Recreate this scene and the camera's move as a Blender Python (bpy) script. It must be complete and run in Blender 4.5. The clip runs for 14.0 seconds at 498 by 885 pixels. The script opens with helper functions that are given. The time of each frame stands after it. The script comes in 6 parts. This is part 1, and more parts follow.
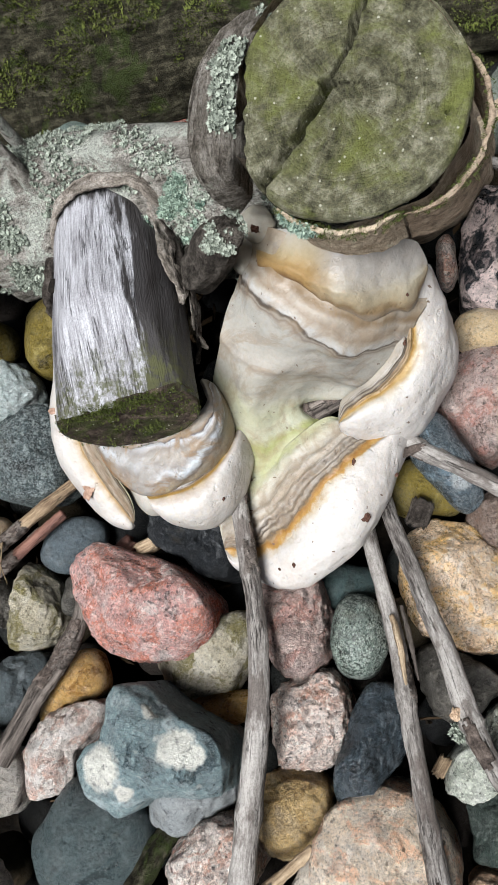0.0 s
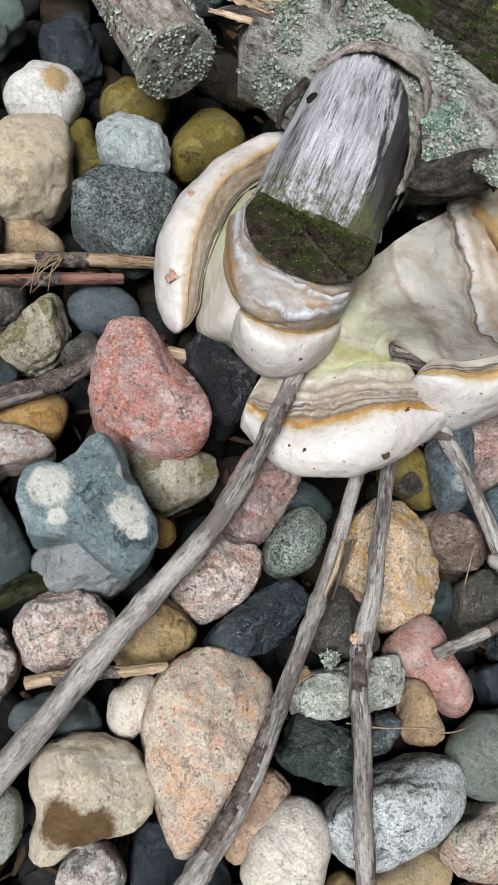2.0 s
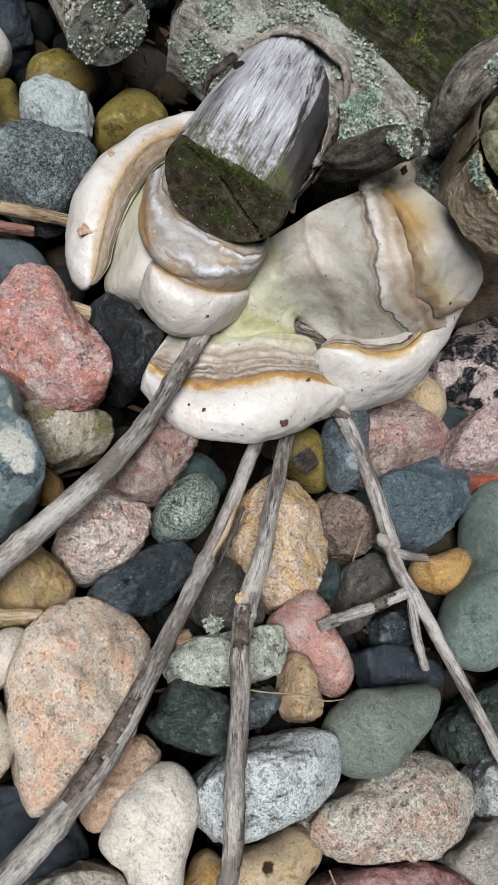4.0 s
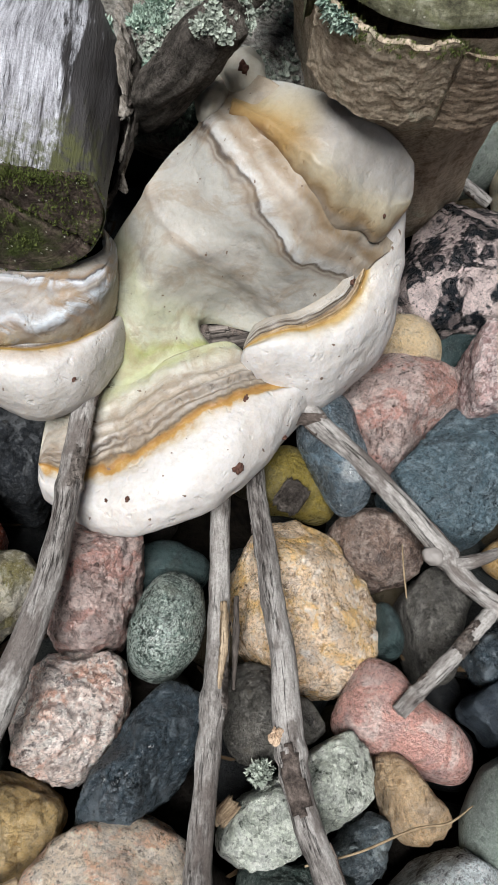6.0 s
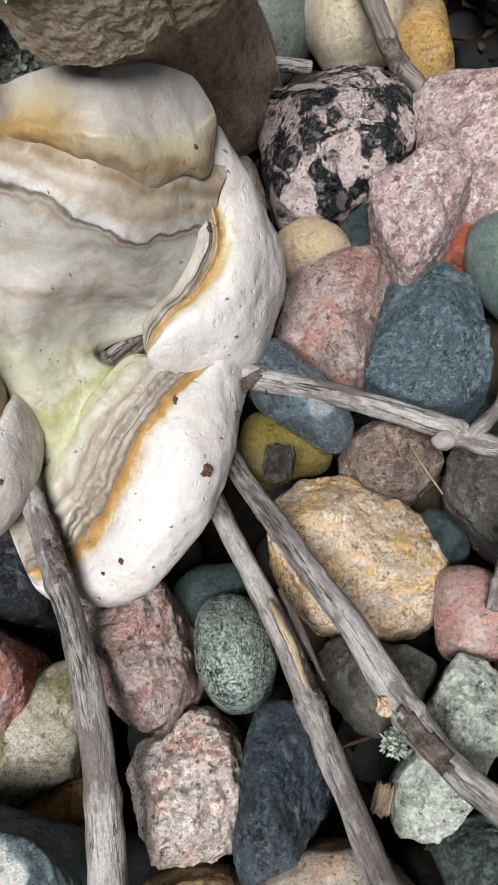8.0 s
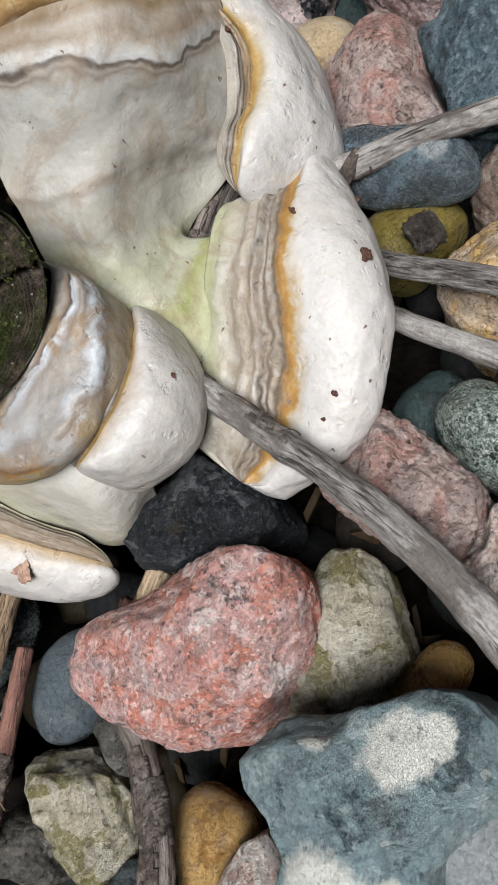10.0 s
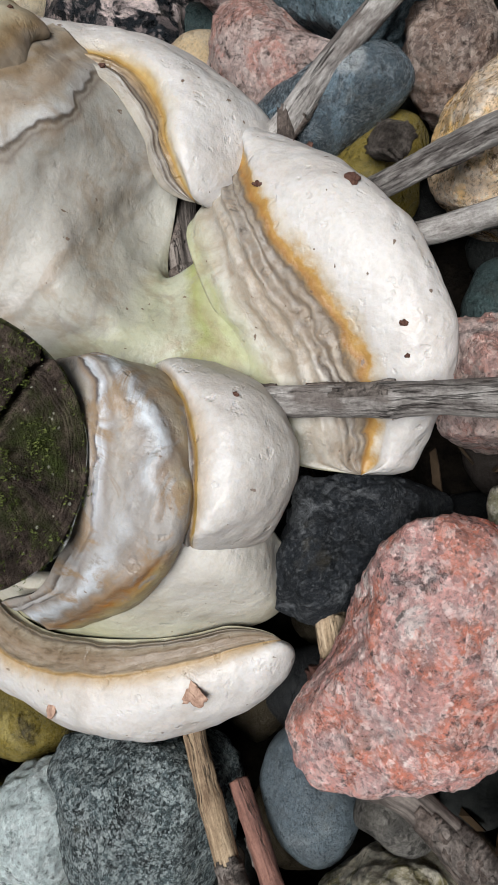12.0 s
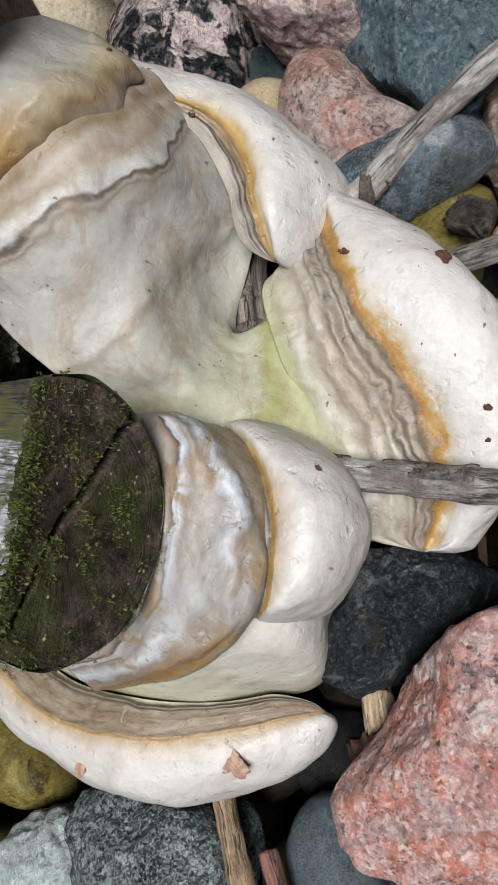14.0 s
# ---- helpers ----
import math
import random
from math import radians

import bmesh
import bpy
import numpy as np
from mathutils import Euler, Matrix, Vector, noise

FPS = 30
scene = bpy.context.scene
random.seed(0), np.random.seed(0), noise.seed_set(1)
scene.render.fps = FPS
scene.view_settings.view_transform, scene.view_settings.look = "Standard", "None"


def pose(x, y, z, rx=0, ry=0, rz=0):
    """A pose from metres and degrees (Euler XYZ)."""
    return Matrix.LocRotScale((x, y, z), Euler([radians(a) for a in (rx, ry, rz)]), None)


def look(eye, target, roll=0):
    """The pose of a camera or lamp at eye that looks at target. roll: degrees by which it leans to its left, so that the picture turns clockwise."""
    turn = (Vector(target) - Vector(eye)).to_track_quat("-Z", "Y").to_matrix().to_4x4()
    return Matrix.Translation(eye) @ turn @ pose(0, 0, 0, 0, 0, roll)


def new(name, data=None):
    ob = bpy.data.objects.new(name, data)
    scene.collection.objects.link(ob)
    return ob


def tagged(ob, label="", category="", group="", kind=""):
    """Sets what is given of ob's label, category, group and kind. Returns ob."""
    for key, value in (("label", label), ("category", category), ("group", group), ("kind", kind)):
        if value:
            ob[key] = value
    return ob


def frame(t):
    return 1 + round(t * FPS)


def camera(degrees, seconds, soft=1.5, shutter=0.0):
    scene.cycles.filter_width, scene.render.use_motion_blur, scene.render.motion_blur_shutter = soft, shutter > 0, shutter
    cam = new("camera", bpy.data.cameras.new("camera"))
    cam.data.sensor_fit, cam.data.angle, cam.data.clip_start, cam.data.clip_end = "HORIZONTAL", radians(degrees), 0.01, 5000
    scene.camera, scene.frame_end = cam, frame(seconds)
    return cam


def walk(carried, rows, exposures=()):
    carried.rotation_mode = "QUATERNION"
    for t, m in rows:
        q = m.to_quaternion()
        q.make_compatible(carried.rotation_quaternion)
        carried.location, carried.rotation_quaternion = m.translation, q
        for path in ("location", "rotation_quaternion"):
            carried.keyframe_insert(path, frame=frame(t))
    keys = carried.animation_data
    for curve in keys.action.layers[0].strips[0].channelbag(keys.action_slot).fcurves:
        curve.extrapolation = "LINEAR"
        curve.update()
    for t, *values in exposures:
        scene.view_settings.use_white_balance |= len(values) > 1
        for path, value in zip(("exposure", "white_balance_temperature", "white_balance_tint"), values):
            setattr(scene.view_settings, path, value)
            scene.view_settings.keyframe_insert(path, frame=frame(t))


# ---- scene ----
cam = camera(35.07, 14.0, soft=1.35)
PATH = [
    (0, 0.0533, -0.0205, 0.2964, 14.94, 14.91, 3.93),
    (0.5, 0.0295, -0.0177, 0.3000, 16.56, 8.28, 11.53),
    (1, 0.0167, -0.0583, 0.3014, 19.20, 2.98, 18.22),
    (1.5, 0.0113, -0.0813, 0.3111, 20.30, -2.38, 26.47),
    (2, -0.0097, -0.1121, 0.3004, 17.89, -9.98, 37.28),
    (2.5, 0.0141, -0.1363, 0.2902, 15.40, -17.43, 44.56),
    (3, 0.0153, -0.1536, 0.3015, 15.27, -21.75, 48.51),
    (3.2, 0.0212, -0.1560, 0.3032, 16.80, -21.63, 47.15),
    (5.3, 0.0116, -0.0891, 0.2367, 26.80, -11.16, 25.23),
    (5.5, 0.0213, -0.0828, 0.2363, 26.56, -10.01, 23.08),
    (6, 0.0261, -0.0662, 0.2195, 25.17, -6.50, 17.48),
    (6.5, 0.0364, -0.0505, 0.2041, 23.55, -2.52, 11.51),
    (7, 0.0371, -0.0342, 0.2107, 23.41, 0.98, 5.95),
    (7.5, 0.0474, -0.0390, 0.2104, 23.28, 5.03, -0.77),
    (8, 0.0467, -0.0516, 0.2035, 22.00, 8.86, -9.84),
    (8.5, 0.0355, -0.0620, 0.1962, 20.54, 12.98, -19.67),
    (9, 0.0210, -0.0750, 0.1850, 19.74, 16.60, -26.31),
    (9.2, 0.0115, -0.0713, 0.1813, 19.59, 17.58, -27.95),
    (11.3, -0.0313, -0.0793, 0.1566, 11.05, 32.26, -64.68),
    (11.5, -0.0360, -0.0713, 0.1548, 10.00, 32.98, -68.36),
    (12, -0.0382, -0.0626, 0.1522, 10.28, 32.97, -71.09),
    (12.5, -0.0345, -0.0567, 0.1558, 11.20, 31.47, -71.09),
    (13, -0.0389, -0.0489, 0.1578, 12.25, 30.28, -69.58),
    (13.5, -0.0360, -0.0399, 0.1593, 13.15, 29.52, -67.69),
    (14, -0.0348, -0.0393, 0.1633, 13.50, 29.11, -66.79),
]
BASE = 0.66
EXPOSURES = [(0.0, -0.13), (1.5, -0.27), (3.0, -0.38), (5.5, -0.26), (6.5, -0.18), (7.5, -0.16), (9.0, -0.31), (11.5, -0.42), (14.0, -0.43)]
walk(cam, [(t, pose(x, y, z, rx, ry, rz)) for t, x, y, z, rx, ry, rz in PATH], [(t, BASE + e) for t, e in EXPOSURES])

# ---- light: an overcast sky with a broad, weak sun ----
world = bpy.data.worlds.new("sky")
scene.world = world
world.use_nodes = True
sky = world.node_tree.nodes.new("ShaderNodeTexSky")
sky.sky_type, sky.sun_disc = "NISHITA", False
sky.sun_elevation, sky.sun_rotation = radians(67), radians(170)
sky.air_density, sky.dust_density, sky.ozone_density = 1.0, 3.5, 1.0
world.node_tree.nodes["Background"].inputs["Strength"].default_value = 0.010
world.node_tree.links.new(sky.outputs[0], world.node_tree.nodes["Background"].inputs["Color"])
sun = new("sun", bpy.data.lights.new("sun", "SUN"))
sun.data.energy, sun.data.angle, sun.data.color = 5.35, radians(28), (0.985, 0.985, 0.985)
sun.matrix_world = look((-0.08, -0.42, 1.0), (0, 0, 0))

MM = 0.001


# ---- node helpers ----
def shader(name, rough=0.7, spec=0.35):
    m = bpy.data.materials.new(name)
    m.use_nodes = True
    nt = m.node_tree
    b = nt.nodes["Principled BSDF"]
    b.inputs["Roughness"].default_value = rough
    b.inputs["Specular IOR Level"].default_value = spec
    return m, nt, b


def node(nt, kind, ins=None, operation=""):
    n = nt.nodes.new("ShaderNode" + kind)
    if operation:
        n.operation = operation
    for key, value in (ins or {}).items():
        if isinstance(value, bpy.types.NodeSocket):
            nt.links.new(value, n.inputs[key])
        else:
            n.inputs[key].default_value = value
    return n


def ramp(nt, fac, stops, mode="LINEAR"):
    n = nt.nodes.new("ShaderNodeValToRGB")
    n.color_ramp.interpolation = mode
    e = n.color_ramp.elements
    while len(e) < len(stops):
        e.new(0.5)
    for i, (p, c) in enumerate(stops):
        e[i].position = p
        e[i].color = (*c, 1) if len(c) == 3 else (c[0], c[0], c[0], 1)
    nt.links.new(fac, n.inputs[0])
    return n.outputs[0]


def mix(nt, fac, a, b, blend="MIX"):
    n = nt.nodes.new("ShaderNodeMix")
    n.data_type, n.blend_type = "RGBA", blend
    for key, value in ((0, fac), (6, a), (7, b)):
        if isinstance(value, bpy.types.NodeSocket):
            nt.links.new(value, n.inputs[key])
        elif key:
            n.inputs[key].default_value = (*value, 1)
        else:
            n.inputs[key].default_value = value
    return n.outputs[2]


def math_(nt, op, a, b=0.0, clamp=False):
    n = nt.nodes.new("ShaderNodeMath")
    n.operation, n.use_clamp = op, clamp
    for key, value in ((0, a), (1, b)):
        if isinstance(value, bpy.types.NodeSocket):
            nt.links.new(value, n.inputs[key])
        else:
            n.inputs[key].default_value = value
    return n.outputs[0]


def local(nt, shifted=True):
    """Object coordinates, shifted by the object's own random number."""
    c = node(nt, "TexCoord").outputs["Object"]
    if not shifted:
        return c
    r = node(nt, "ObjectInfo").outputs["Random"]
    s = math_(nt, "MULTIPLY", r, 7.0)
    v = node(nt, "CombineXYZ", {0: s, 1: s, 2: s}).outputs[0]
    return node(nt, "VectorMath", {0: c, 1: v}, operation="ADD").outputs[0]


def noise_(nt, vec, scale, detail=4.0, rough=0.55, warp=0.0):
    return node(nt, "TexNoise", {"Vector": vec, "Scale": scale, "Detail": detail, "Roughness": rough, "Distortion": warp}).outputs[0]


def bump(nt, bsdf, height, dist, strength=1.0, chain=None):
    ins = {"Height": height, "Distance": dist, "Strength": strength}
    if chain is not None:
        ins["Normal"] = chain
    n = node(nt, "Bump", ins).outputs[0]
    nt.links.new(n, bsdf.inputs["Normal"])
    return n


# ---- materials ----
ROCKS = {}


def tone_(q):
    return 3.1 * q / (1 + 1.3 * q) * q / (q + 0.085)


def near(nt, c, spots, wobble):
    """1 inside the given balls (x, y, z, radius in mm, from the stone's middle), 0 outside, with a frayed edge."""
    out = None
    for x, y, z, r in spots:
        d = node(nt, "VectorMath", {0: c, 1: (x * MM, y * MM, z * MM)}, operation="DISTANCE").outputs["Value"]
        d = math_(nt, "DIVIDE", d, r * MM)
        d = math_(nt, "ADD", d, wobble)
        f = ramp(nt, math_(nt, "MULTIPLY", d, 0.5), [(0.40, (1,)), (0.54, (0,))])
        out = f if out is None else math_(nt, "MAXIMUM", out, f)
    return out


def rock(name, words, base, dark, light, grain=1.6, speck=0.5, patch=0.5, rough=0.62, relief=0.5, spec=0.35, third=None, blotch=None, island=False, vein=0.0, spots=None, size=1.0):
    """A stone: sharp mineral grains of three sizes, patches of other minerals, cracks and fine pits with their shade
    put into the colour. grain in millimetres; speck: how many grains differ.
    """
    rough = max(0.25, rough - 0.10)
    m, nt, b = shader("stone_" + name, rough, 0.5 if rough < 0.36 else 0.03 if island else 0.12)
    base, dark, light = (tuple(tone_(q) for q in tone) for tone in (base, dark, light))
    dark = tuple(0.72 * q for q in dark)
    third = tuple(tone_(q) for q in third) if third else None
    c0, c = local(nt, False), local(nt)
    warp = node(nt, "TexNoise", {"Vector": c, "Scale": 520.0 / grain, "Detail": 3.0, "Roughness": 0.6})
    off = node(nt, "VectorMath", {0: warp.outputs["Color"], "Scale": 0.0016 * grain}, operation="SCALE").outputs[0]
    cw = node(nt, "VectorMath", {0: c, 1: off}, operation="ADD").outputs[0]
    cloud = noise_(nt, c, 85.0 / size, 7.0, 0.66, 0.9)
    col = ramp(nt, cloud, [(0.36, dark), (0.43, base), (0.55, base), (0.63, light)])
    col = mix(nt, 0.95 * patch, base, col)
    if third:
        big = noise_(nt, c, 62.0 / size, 7.0, 0.66, 1.4 * min(1.0, size) ** 2)
        col = mix(nt, math_(nt, "MULTIPLY", ramp(nt, big, [(0.50, (0,)), (0.55, (1,))]), 0.9), col, third)
    grey = sum(base) / 3
    col = mix(nt, math_(nt, "MULTIPLY", ramp(nt, noise_(nt, c, 105.0 / size, 5.0, 0.7, 0.6), [(0.47, (0,)), (0.60, (1,))]), 0.36 * patch), col, (grey * 0.72, grey * 0.72, grey * 0.74))
    fray = math_(nt, "MULTIPLY", math_(nt, "SUBTRACT", noise_(nt, c, 190.0, 6.0, 0.7), 0.5), 1.1)
    for places, tone, over in spots or ():
        if not over:
            col = mix(nt, math_(nt, "MULTIPLY", near(nt, c0, places, fray), 0.75), col, tone)
    heights = None
    for step, share in ((grain * 1.5, 0.26), (grain * 0.75, 0.32), (grain * 0.36, 0.30)):
        cells = node(nt, "TexVoronoi", {"Vector": cw, "Scale": 1000.0 / step, "Randomness": 1.0}).outputs["Color"]
        sep = node(nt, "SeparateColor", {0: cells})
        pick, other = sep.outputs[0], sep.outputs[1]
        cut = share * (0.15 + 0.85 * speck)
        strength = math_(nt, "MULTIPLY", math_(nt, "ADD", math_(nt, "MULTIPLY", other, 0.7), 0.3), 0.18 + 0.55 * speck)
        col = mix(nt, math_(nt, "MULTIPLY", math_(nt, "LESS_THAN", pick, cut), strength), col, dark)
        col = mix(nt, math_(nt, "MULTIPLY", math_(nt, "GREATER_THAN", pick, 1 - cut), strength), col, light)
        heights = pick if heights is None else math_(nt, "ADD", heights, pick)
    for places, tone, over in spots or ():
        if over:
            col = mix(nt, math_(nt, "MULTIPLY", near(nt, c0, places, fray), 0.98), col, mix(nt, noise_(nt, c, 500.0, 4.0, 0.6), tone, tuple(0.85 * q for q in tone)))
    if blotch:
        tone, many, edge = blotch
        v = node(nt, "TexVoronoi", {"Vector": cw, "Scale": many, "Randomness": 0.9}).outputs["Distance"]
        v = math_(nt, "ADD", v, math_(nt, "MULTIPLY", fray, 0.25))
        col = mix(nt, ramp(nt, v, [(edge, (1,)), (edge + 0.05, (0,))]), col, tone)
    if vein:
        line = math_(nt, "ABSOLUTE", math_(nt, "SUBTRACT", noise_(nt, c, 70.0, 5.0, 0.6, 0.6), 0.52))
        col = mix(nt, math_(nt, "MULTIPLY", ramp(nt, line, [(0.004, (1,)), (0.012, (0,))]), vein), col, light)
    fine = noise_(nt, c, 1000.0, 7.0, 0.75)
    col = mix(nt, min(0.55, 0.08 + 0.46 * relief), col, ramp(nt, fine, [(0.36, (0.12,)), (0.46, (0.9,)), (0.56, (1.1,)), (0.66, (1.6,))]), "MULTIPLY")
    crack = math_(nt, "ABSOLUTE", math_(nt, "SUBTRACT", noise_(nt, c, 120.0, 6.0, 0.65, 0.5), 0.44))
    crack = math_(nt, "MULTIPLY", ramp(nt, crack, [(0.002, (1,)), (0.011, (0,))]), ramp(nt, noise_(nt, c, 90.0, 2.0), [(0.5, (0,)), (0.6, (1,))]))
    pit = noise_(nt, c, 420.0, 3.0, 0.6)
    # Hollows of pits and cracks are darkened in the colour as cavity shade.
    pitted = math_(nt, "MAXIMUM", ramp(nt, pit, [(0.33, (1,)), (0.39, (0,))]), math_(nt, "MULTIPLY", crack, 0.8))
    col = mix(nt, math_(nt, "MULTIPLY", pitted, 0.8 * min(1.0, relief)), col, (dark[0] * 0.4, dark[1] * 0.4, dark[2] * 0.4))
    soil = noise_(nt, c, 80.0, 7.0, 0.7)
    col = mix(nt, ramp(nt, soil, [(0.60, (0,)), (0.72, (0.4,))]), col, (0.13, 0.11, 0.07))
    # Mixed tones taken down to near black, painting in the gap shade.
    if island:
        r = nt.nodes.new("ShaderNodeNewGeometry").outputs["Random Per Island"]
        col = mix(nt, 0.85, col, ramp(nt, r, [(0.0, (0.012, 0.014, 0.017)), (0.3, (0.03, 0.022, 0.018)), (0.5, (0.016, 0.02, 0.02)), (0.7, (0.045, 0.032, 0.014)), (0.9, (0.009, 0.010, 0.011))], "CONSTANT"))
    nt.links.new(col, b.inputs["Base Color"])
    nt.links.new(ramp(nt, math_(nt, "ADD", math_(nt, "MULTIPLY", fine, 0.5), math_(nt, "MULTIPLY", cloud, 0.5)), [(0.38, (max(0.0, rough - 0.22),)), (0.62, (min(1.0, rough + 0.18),))]), b.inputs["Roughness"])
    n1 = bump(nt, b, math_(nt, "SUBTRACT", noise_(nt, c, 230.0, 7.0, 0.68), math_(nt, "MULTIPLY", pitted, 0.35)), 0.0095 * relief)
    bump(nt, b, math_(nt, "ADD", fine, math_(nt, "MULTIPLY", heights, 0.3)), 0.0030 * relief, 1.0, n1)
    ROCKS[name] = (m, words)


rock("salmon", "salmon red granite stone with grey grains", (0.44, 0.225, 0.205), (0.15, 0.125, 0.125), (0.72, 0.56, 0.52), 1.4, 0.5, 1.0, 0.5, 1.1, third=(0.43, 0.155, 0.115), spots=[([(23, -4, 4, 11), (19, 6, 8, 6), (30, 0, 0, 8)], (0.60, 0.11, 0.04), False), ([(10, 0, 10, 3.2), (-18, -2, 8, 2.6), (4, 9, 11, 2.2)], (0.62, 0.50, 0.42), True)])
rock("salmonpale", "smooth salmon pink stone", (0.41, 0.215, 0.185), (0.20, 0.13, 0.115), (0.54, 0.39, 0.35), 1.5, 0.12, 1.0, 0.38, 0.6)
rock("charcoal", "angular charcoal grey basalt stone", (0.032, 0.035, 0.039), (0.016, 0.018, 0.020), (0.12, 0.125, 0.13), 0.6, 0.35, 0.8, 0.7, 0.8)
rock("tealspot", "teal grey stone with cream white spots", (0.155, 0.205, 0.218), (0.062, 0.082, 0.092), (0.31, 0.375, 0.385), 1.0, 0.3, 0.9, 0.55, 0.6, spots=[([(-15.5, -5.5, 19, 9.5), (13.5, 5, 19, 7.5), (19.5, 2, 17, 4.5), (2, 17.5, 17, 4.6), (-5, -13.5, 17, 4.2)], (0.97, 0.97, 0.90), True), ([(0, -19, 8, 3.2), (-9, -18, 8, 3.0), (0, 2, 20, 1.2), (2, -6, 20, 1.0), (-3, 8, 20, 0.8), (22, -8, 14, 1.2)], (0.5, 0.55, 0.54), True)])
rock("khaki", "khaki beige stone with dark moss stains", (0.35, 0.315, 0.24), (0.12, 0.105, 0.06), (0.48, 0.45, 0.37), 1.2, 0.3, 0.9, 0.75, 0.8, third=(0.15, 0.135, 0.065))
rock("brownpink", "brownish pink granite stone", (0.305, 0.225, 0.205), (0.10, 0.078, 0.072), (0.44, 0.355, 0.325), 2.0, 0.55, 0.95, 0.55, 1.0, third=(0.32, 0.175, 0.15))
rock("greenfine", "egg-shaped dark green stone with pale veins", (0.129, 0.167, 0.149), (0.031, 0.043, 0.038), (0.336, 0.385, 0.344), 0.9, 1.0, 1.0, 0.4, 1.7, vein=0.8)
rock("pinkgrey", "pinkish grey coarse granite stone", (0.496, 0.378, 0.330), (0.130, 0.112, 0.106), (0.800, 0.732, 0.661), 1.7, 0.62, 0.95, 0.5, 1.5, third=(0.42, 0.235, 0.18))
rock("navy", "angular dark blue grey stone", (0.043, 0.055, 0.064), (0.015, 0.020, 0.023), (0.137, 0.158, 0.174), 0.8, 0.35, 0.95, 0.42, 1.0)
rock("navygranite", "blue grey granite stone", (0.094, 0.112, 0.123), (0.038, 0.045, 0.052), (0.221, 0.250, 0.257), 1.2, 0.6, 0.95, 0.6, 0.8)
rock("ochrequartz", "rough ochre and pink quartz stone", (0.52, 0.36, 0.235), (0.29, 0.165, 0.085), (0.76, 0.66, 0.56), 1.6, 0.32, 1.0, 0.42, 1.3, third=(0.52, 0.305, 0.125), size=0.6)
rock("greygreen", "grey green stone with pale grains", (0.34, 0.365, 0.31), (0.12, 0.135, 0.115), (0.58, 0.60, 0.53), 1.6, 0.5, 0.95, 0.55, 1.4, size=0.7)
rock("tan", "tan brown stone", (0.36, 0.25, 0.16), (0.2, 0.13, 0.075), (0.48, 0.38, 0.27), 1.4, 0.35, 0.9, 0.6, 0.6)
rock("tanochre", "tan ochre stone with brown stains", (0.360, 0.252, 0.132), (0.192, 0.126, 0.060), (0.504, 0.396, 0.252), 1.3, 0.3, 0.9, 0.6, 0.6)
rock("tanholes", "tan limestone pebble with brown pits", (0.42, 0.31, 0.19), (0.22, 0.14, 0.07), (0.52, 0.43, 0.30), 1.2, 0.25, 0.8, 0.55, 0.6, blotch=((0.075, 0.045, 0.025), 70.0, 0.13))
rock("peach", "large cream stone with pink patches", (0.58, 0.45, 0.34), (0.30, 0.23, 0.17), (0.72, 0.61, 0.50), 1.3, 0.42, 1.0, 0.5, 1.0, third=(0.60, 0.335, 0.22), size=0.8)
rock("peachlow", "peach and brown granite stone", (0.40, 0.26, 0.18), (0.22, 0.14, 0.095), (0.55, 0.42, 0.31), 1.6, 0.45, 0.95, 0.6, 0.7)
rock("ivory", "smooth ivory white stone", (0.55, 0.50, 0.43), (0.44, 0.385, 0.31), (0.62, 0.575, 0.51), 1.5, 0.06, 0.5, 0.34, 0.3)
rock("ivorygrey", "smooth greyish ivory pebble", (0.50, 0.44, 0.37), (0.36, 0.31, 0.25), (0.6, 0.55, 0.47), 1.5, 0.15, 0.6, 0.4, 0.3)
rock("bluegranite", "pale blue granite stone with dark grains", (0.513, 0.580, 0.598), (0.048, 0.057, 0.065), (0.684, 0.722, 0.722), 1.1, 0.62, 0.95, 0.55, 0.9)
rock("greygreenfine", "smooth flat grey green stone", (0.155, 0.178, 0.16), (0.080, 0.095, 0.086), (0.25, 0.275, 0.25), 0.6, 0.5, 0.85, 0.6, 0.6)
rock("warmgranite", "speckled pink, grey and yellow granite stone", (0.46, 0.40, 0.32), (0.085, 0.08, 0.07), (0.66, 0.61, 0.53), 1.1, 0.7, 0.95, 0.6, 1.0, third=(0.44, 0.27, 0.20))
rock("rose", "deep rose quartzite stone", (0.375, 0.163, 0.163), (0.162, 0.094, 0.094), (0.599, 0.428, 0.403), 1.6, 0.42, 0.95, 0.5, 1.0, third=(0.55, 0.33, 0.31))
rock("whitegranite", "white granite stone with grey speckles", (0.594, 0.567, 0.522), (0.171, 0.162, 0.149), (0.684, 0.666, 0.630), 1.4, 0.4, 0.95, 0.5, 0.9, third=(0.58, 0.46, 0.40))
rock("darkgrey", "rough dark grey stone", (0.089, 0.085, 0.078), (0.043, 0.041, 0.037), (0.170, 0.162, 0.149), 1.0, 0.45, 0.95, 0.7, 0.9)
rock("ochre", "smooth ochre yellow stone", (0.353, 0.213, 0.087), (0.228, 0.120, 0.048), (0.434, 0.305, 0.161), 1.3, 0.15, 0.8, 0.45, 0.4)
rock("beigespeck", "beige stone with black speckles", (0.570, 0.515, 0.414), (0.074, 0.064, 0.051), (0.644, 0.607, 0.524), 1.0, 0.42, 0.6, 0.55, 0.8)
rock("slate", "dark blue grey slate stone", (0.047, 0.055, 0.064), (0.027, 0.032, 0.038), (0.085, 0.098, 0.111), 0.8, 0.3, 0.85, 0.55, 0.5)
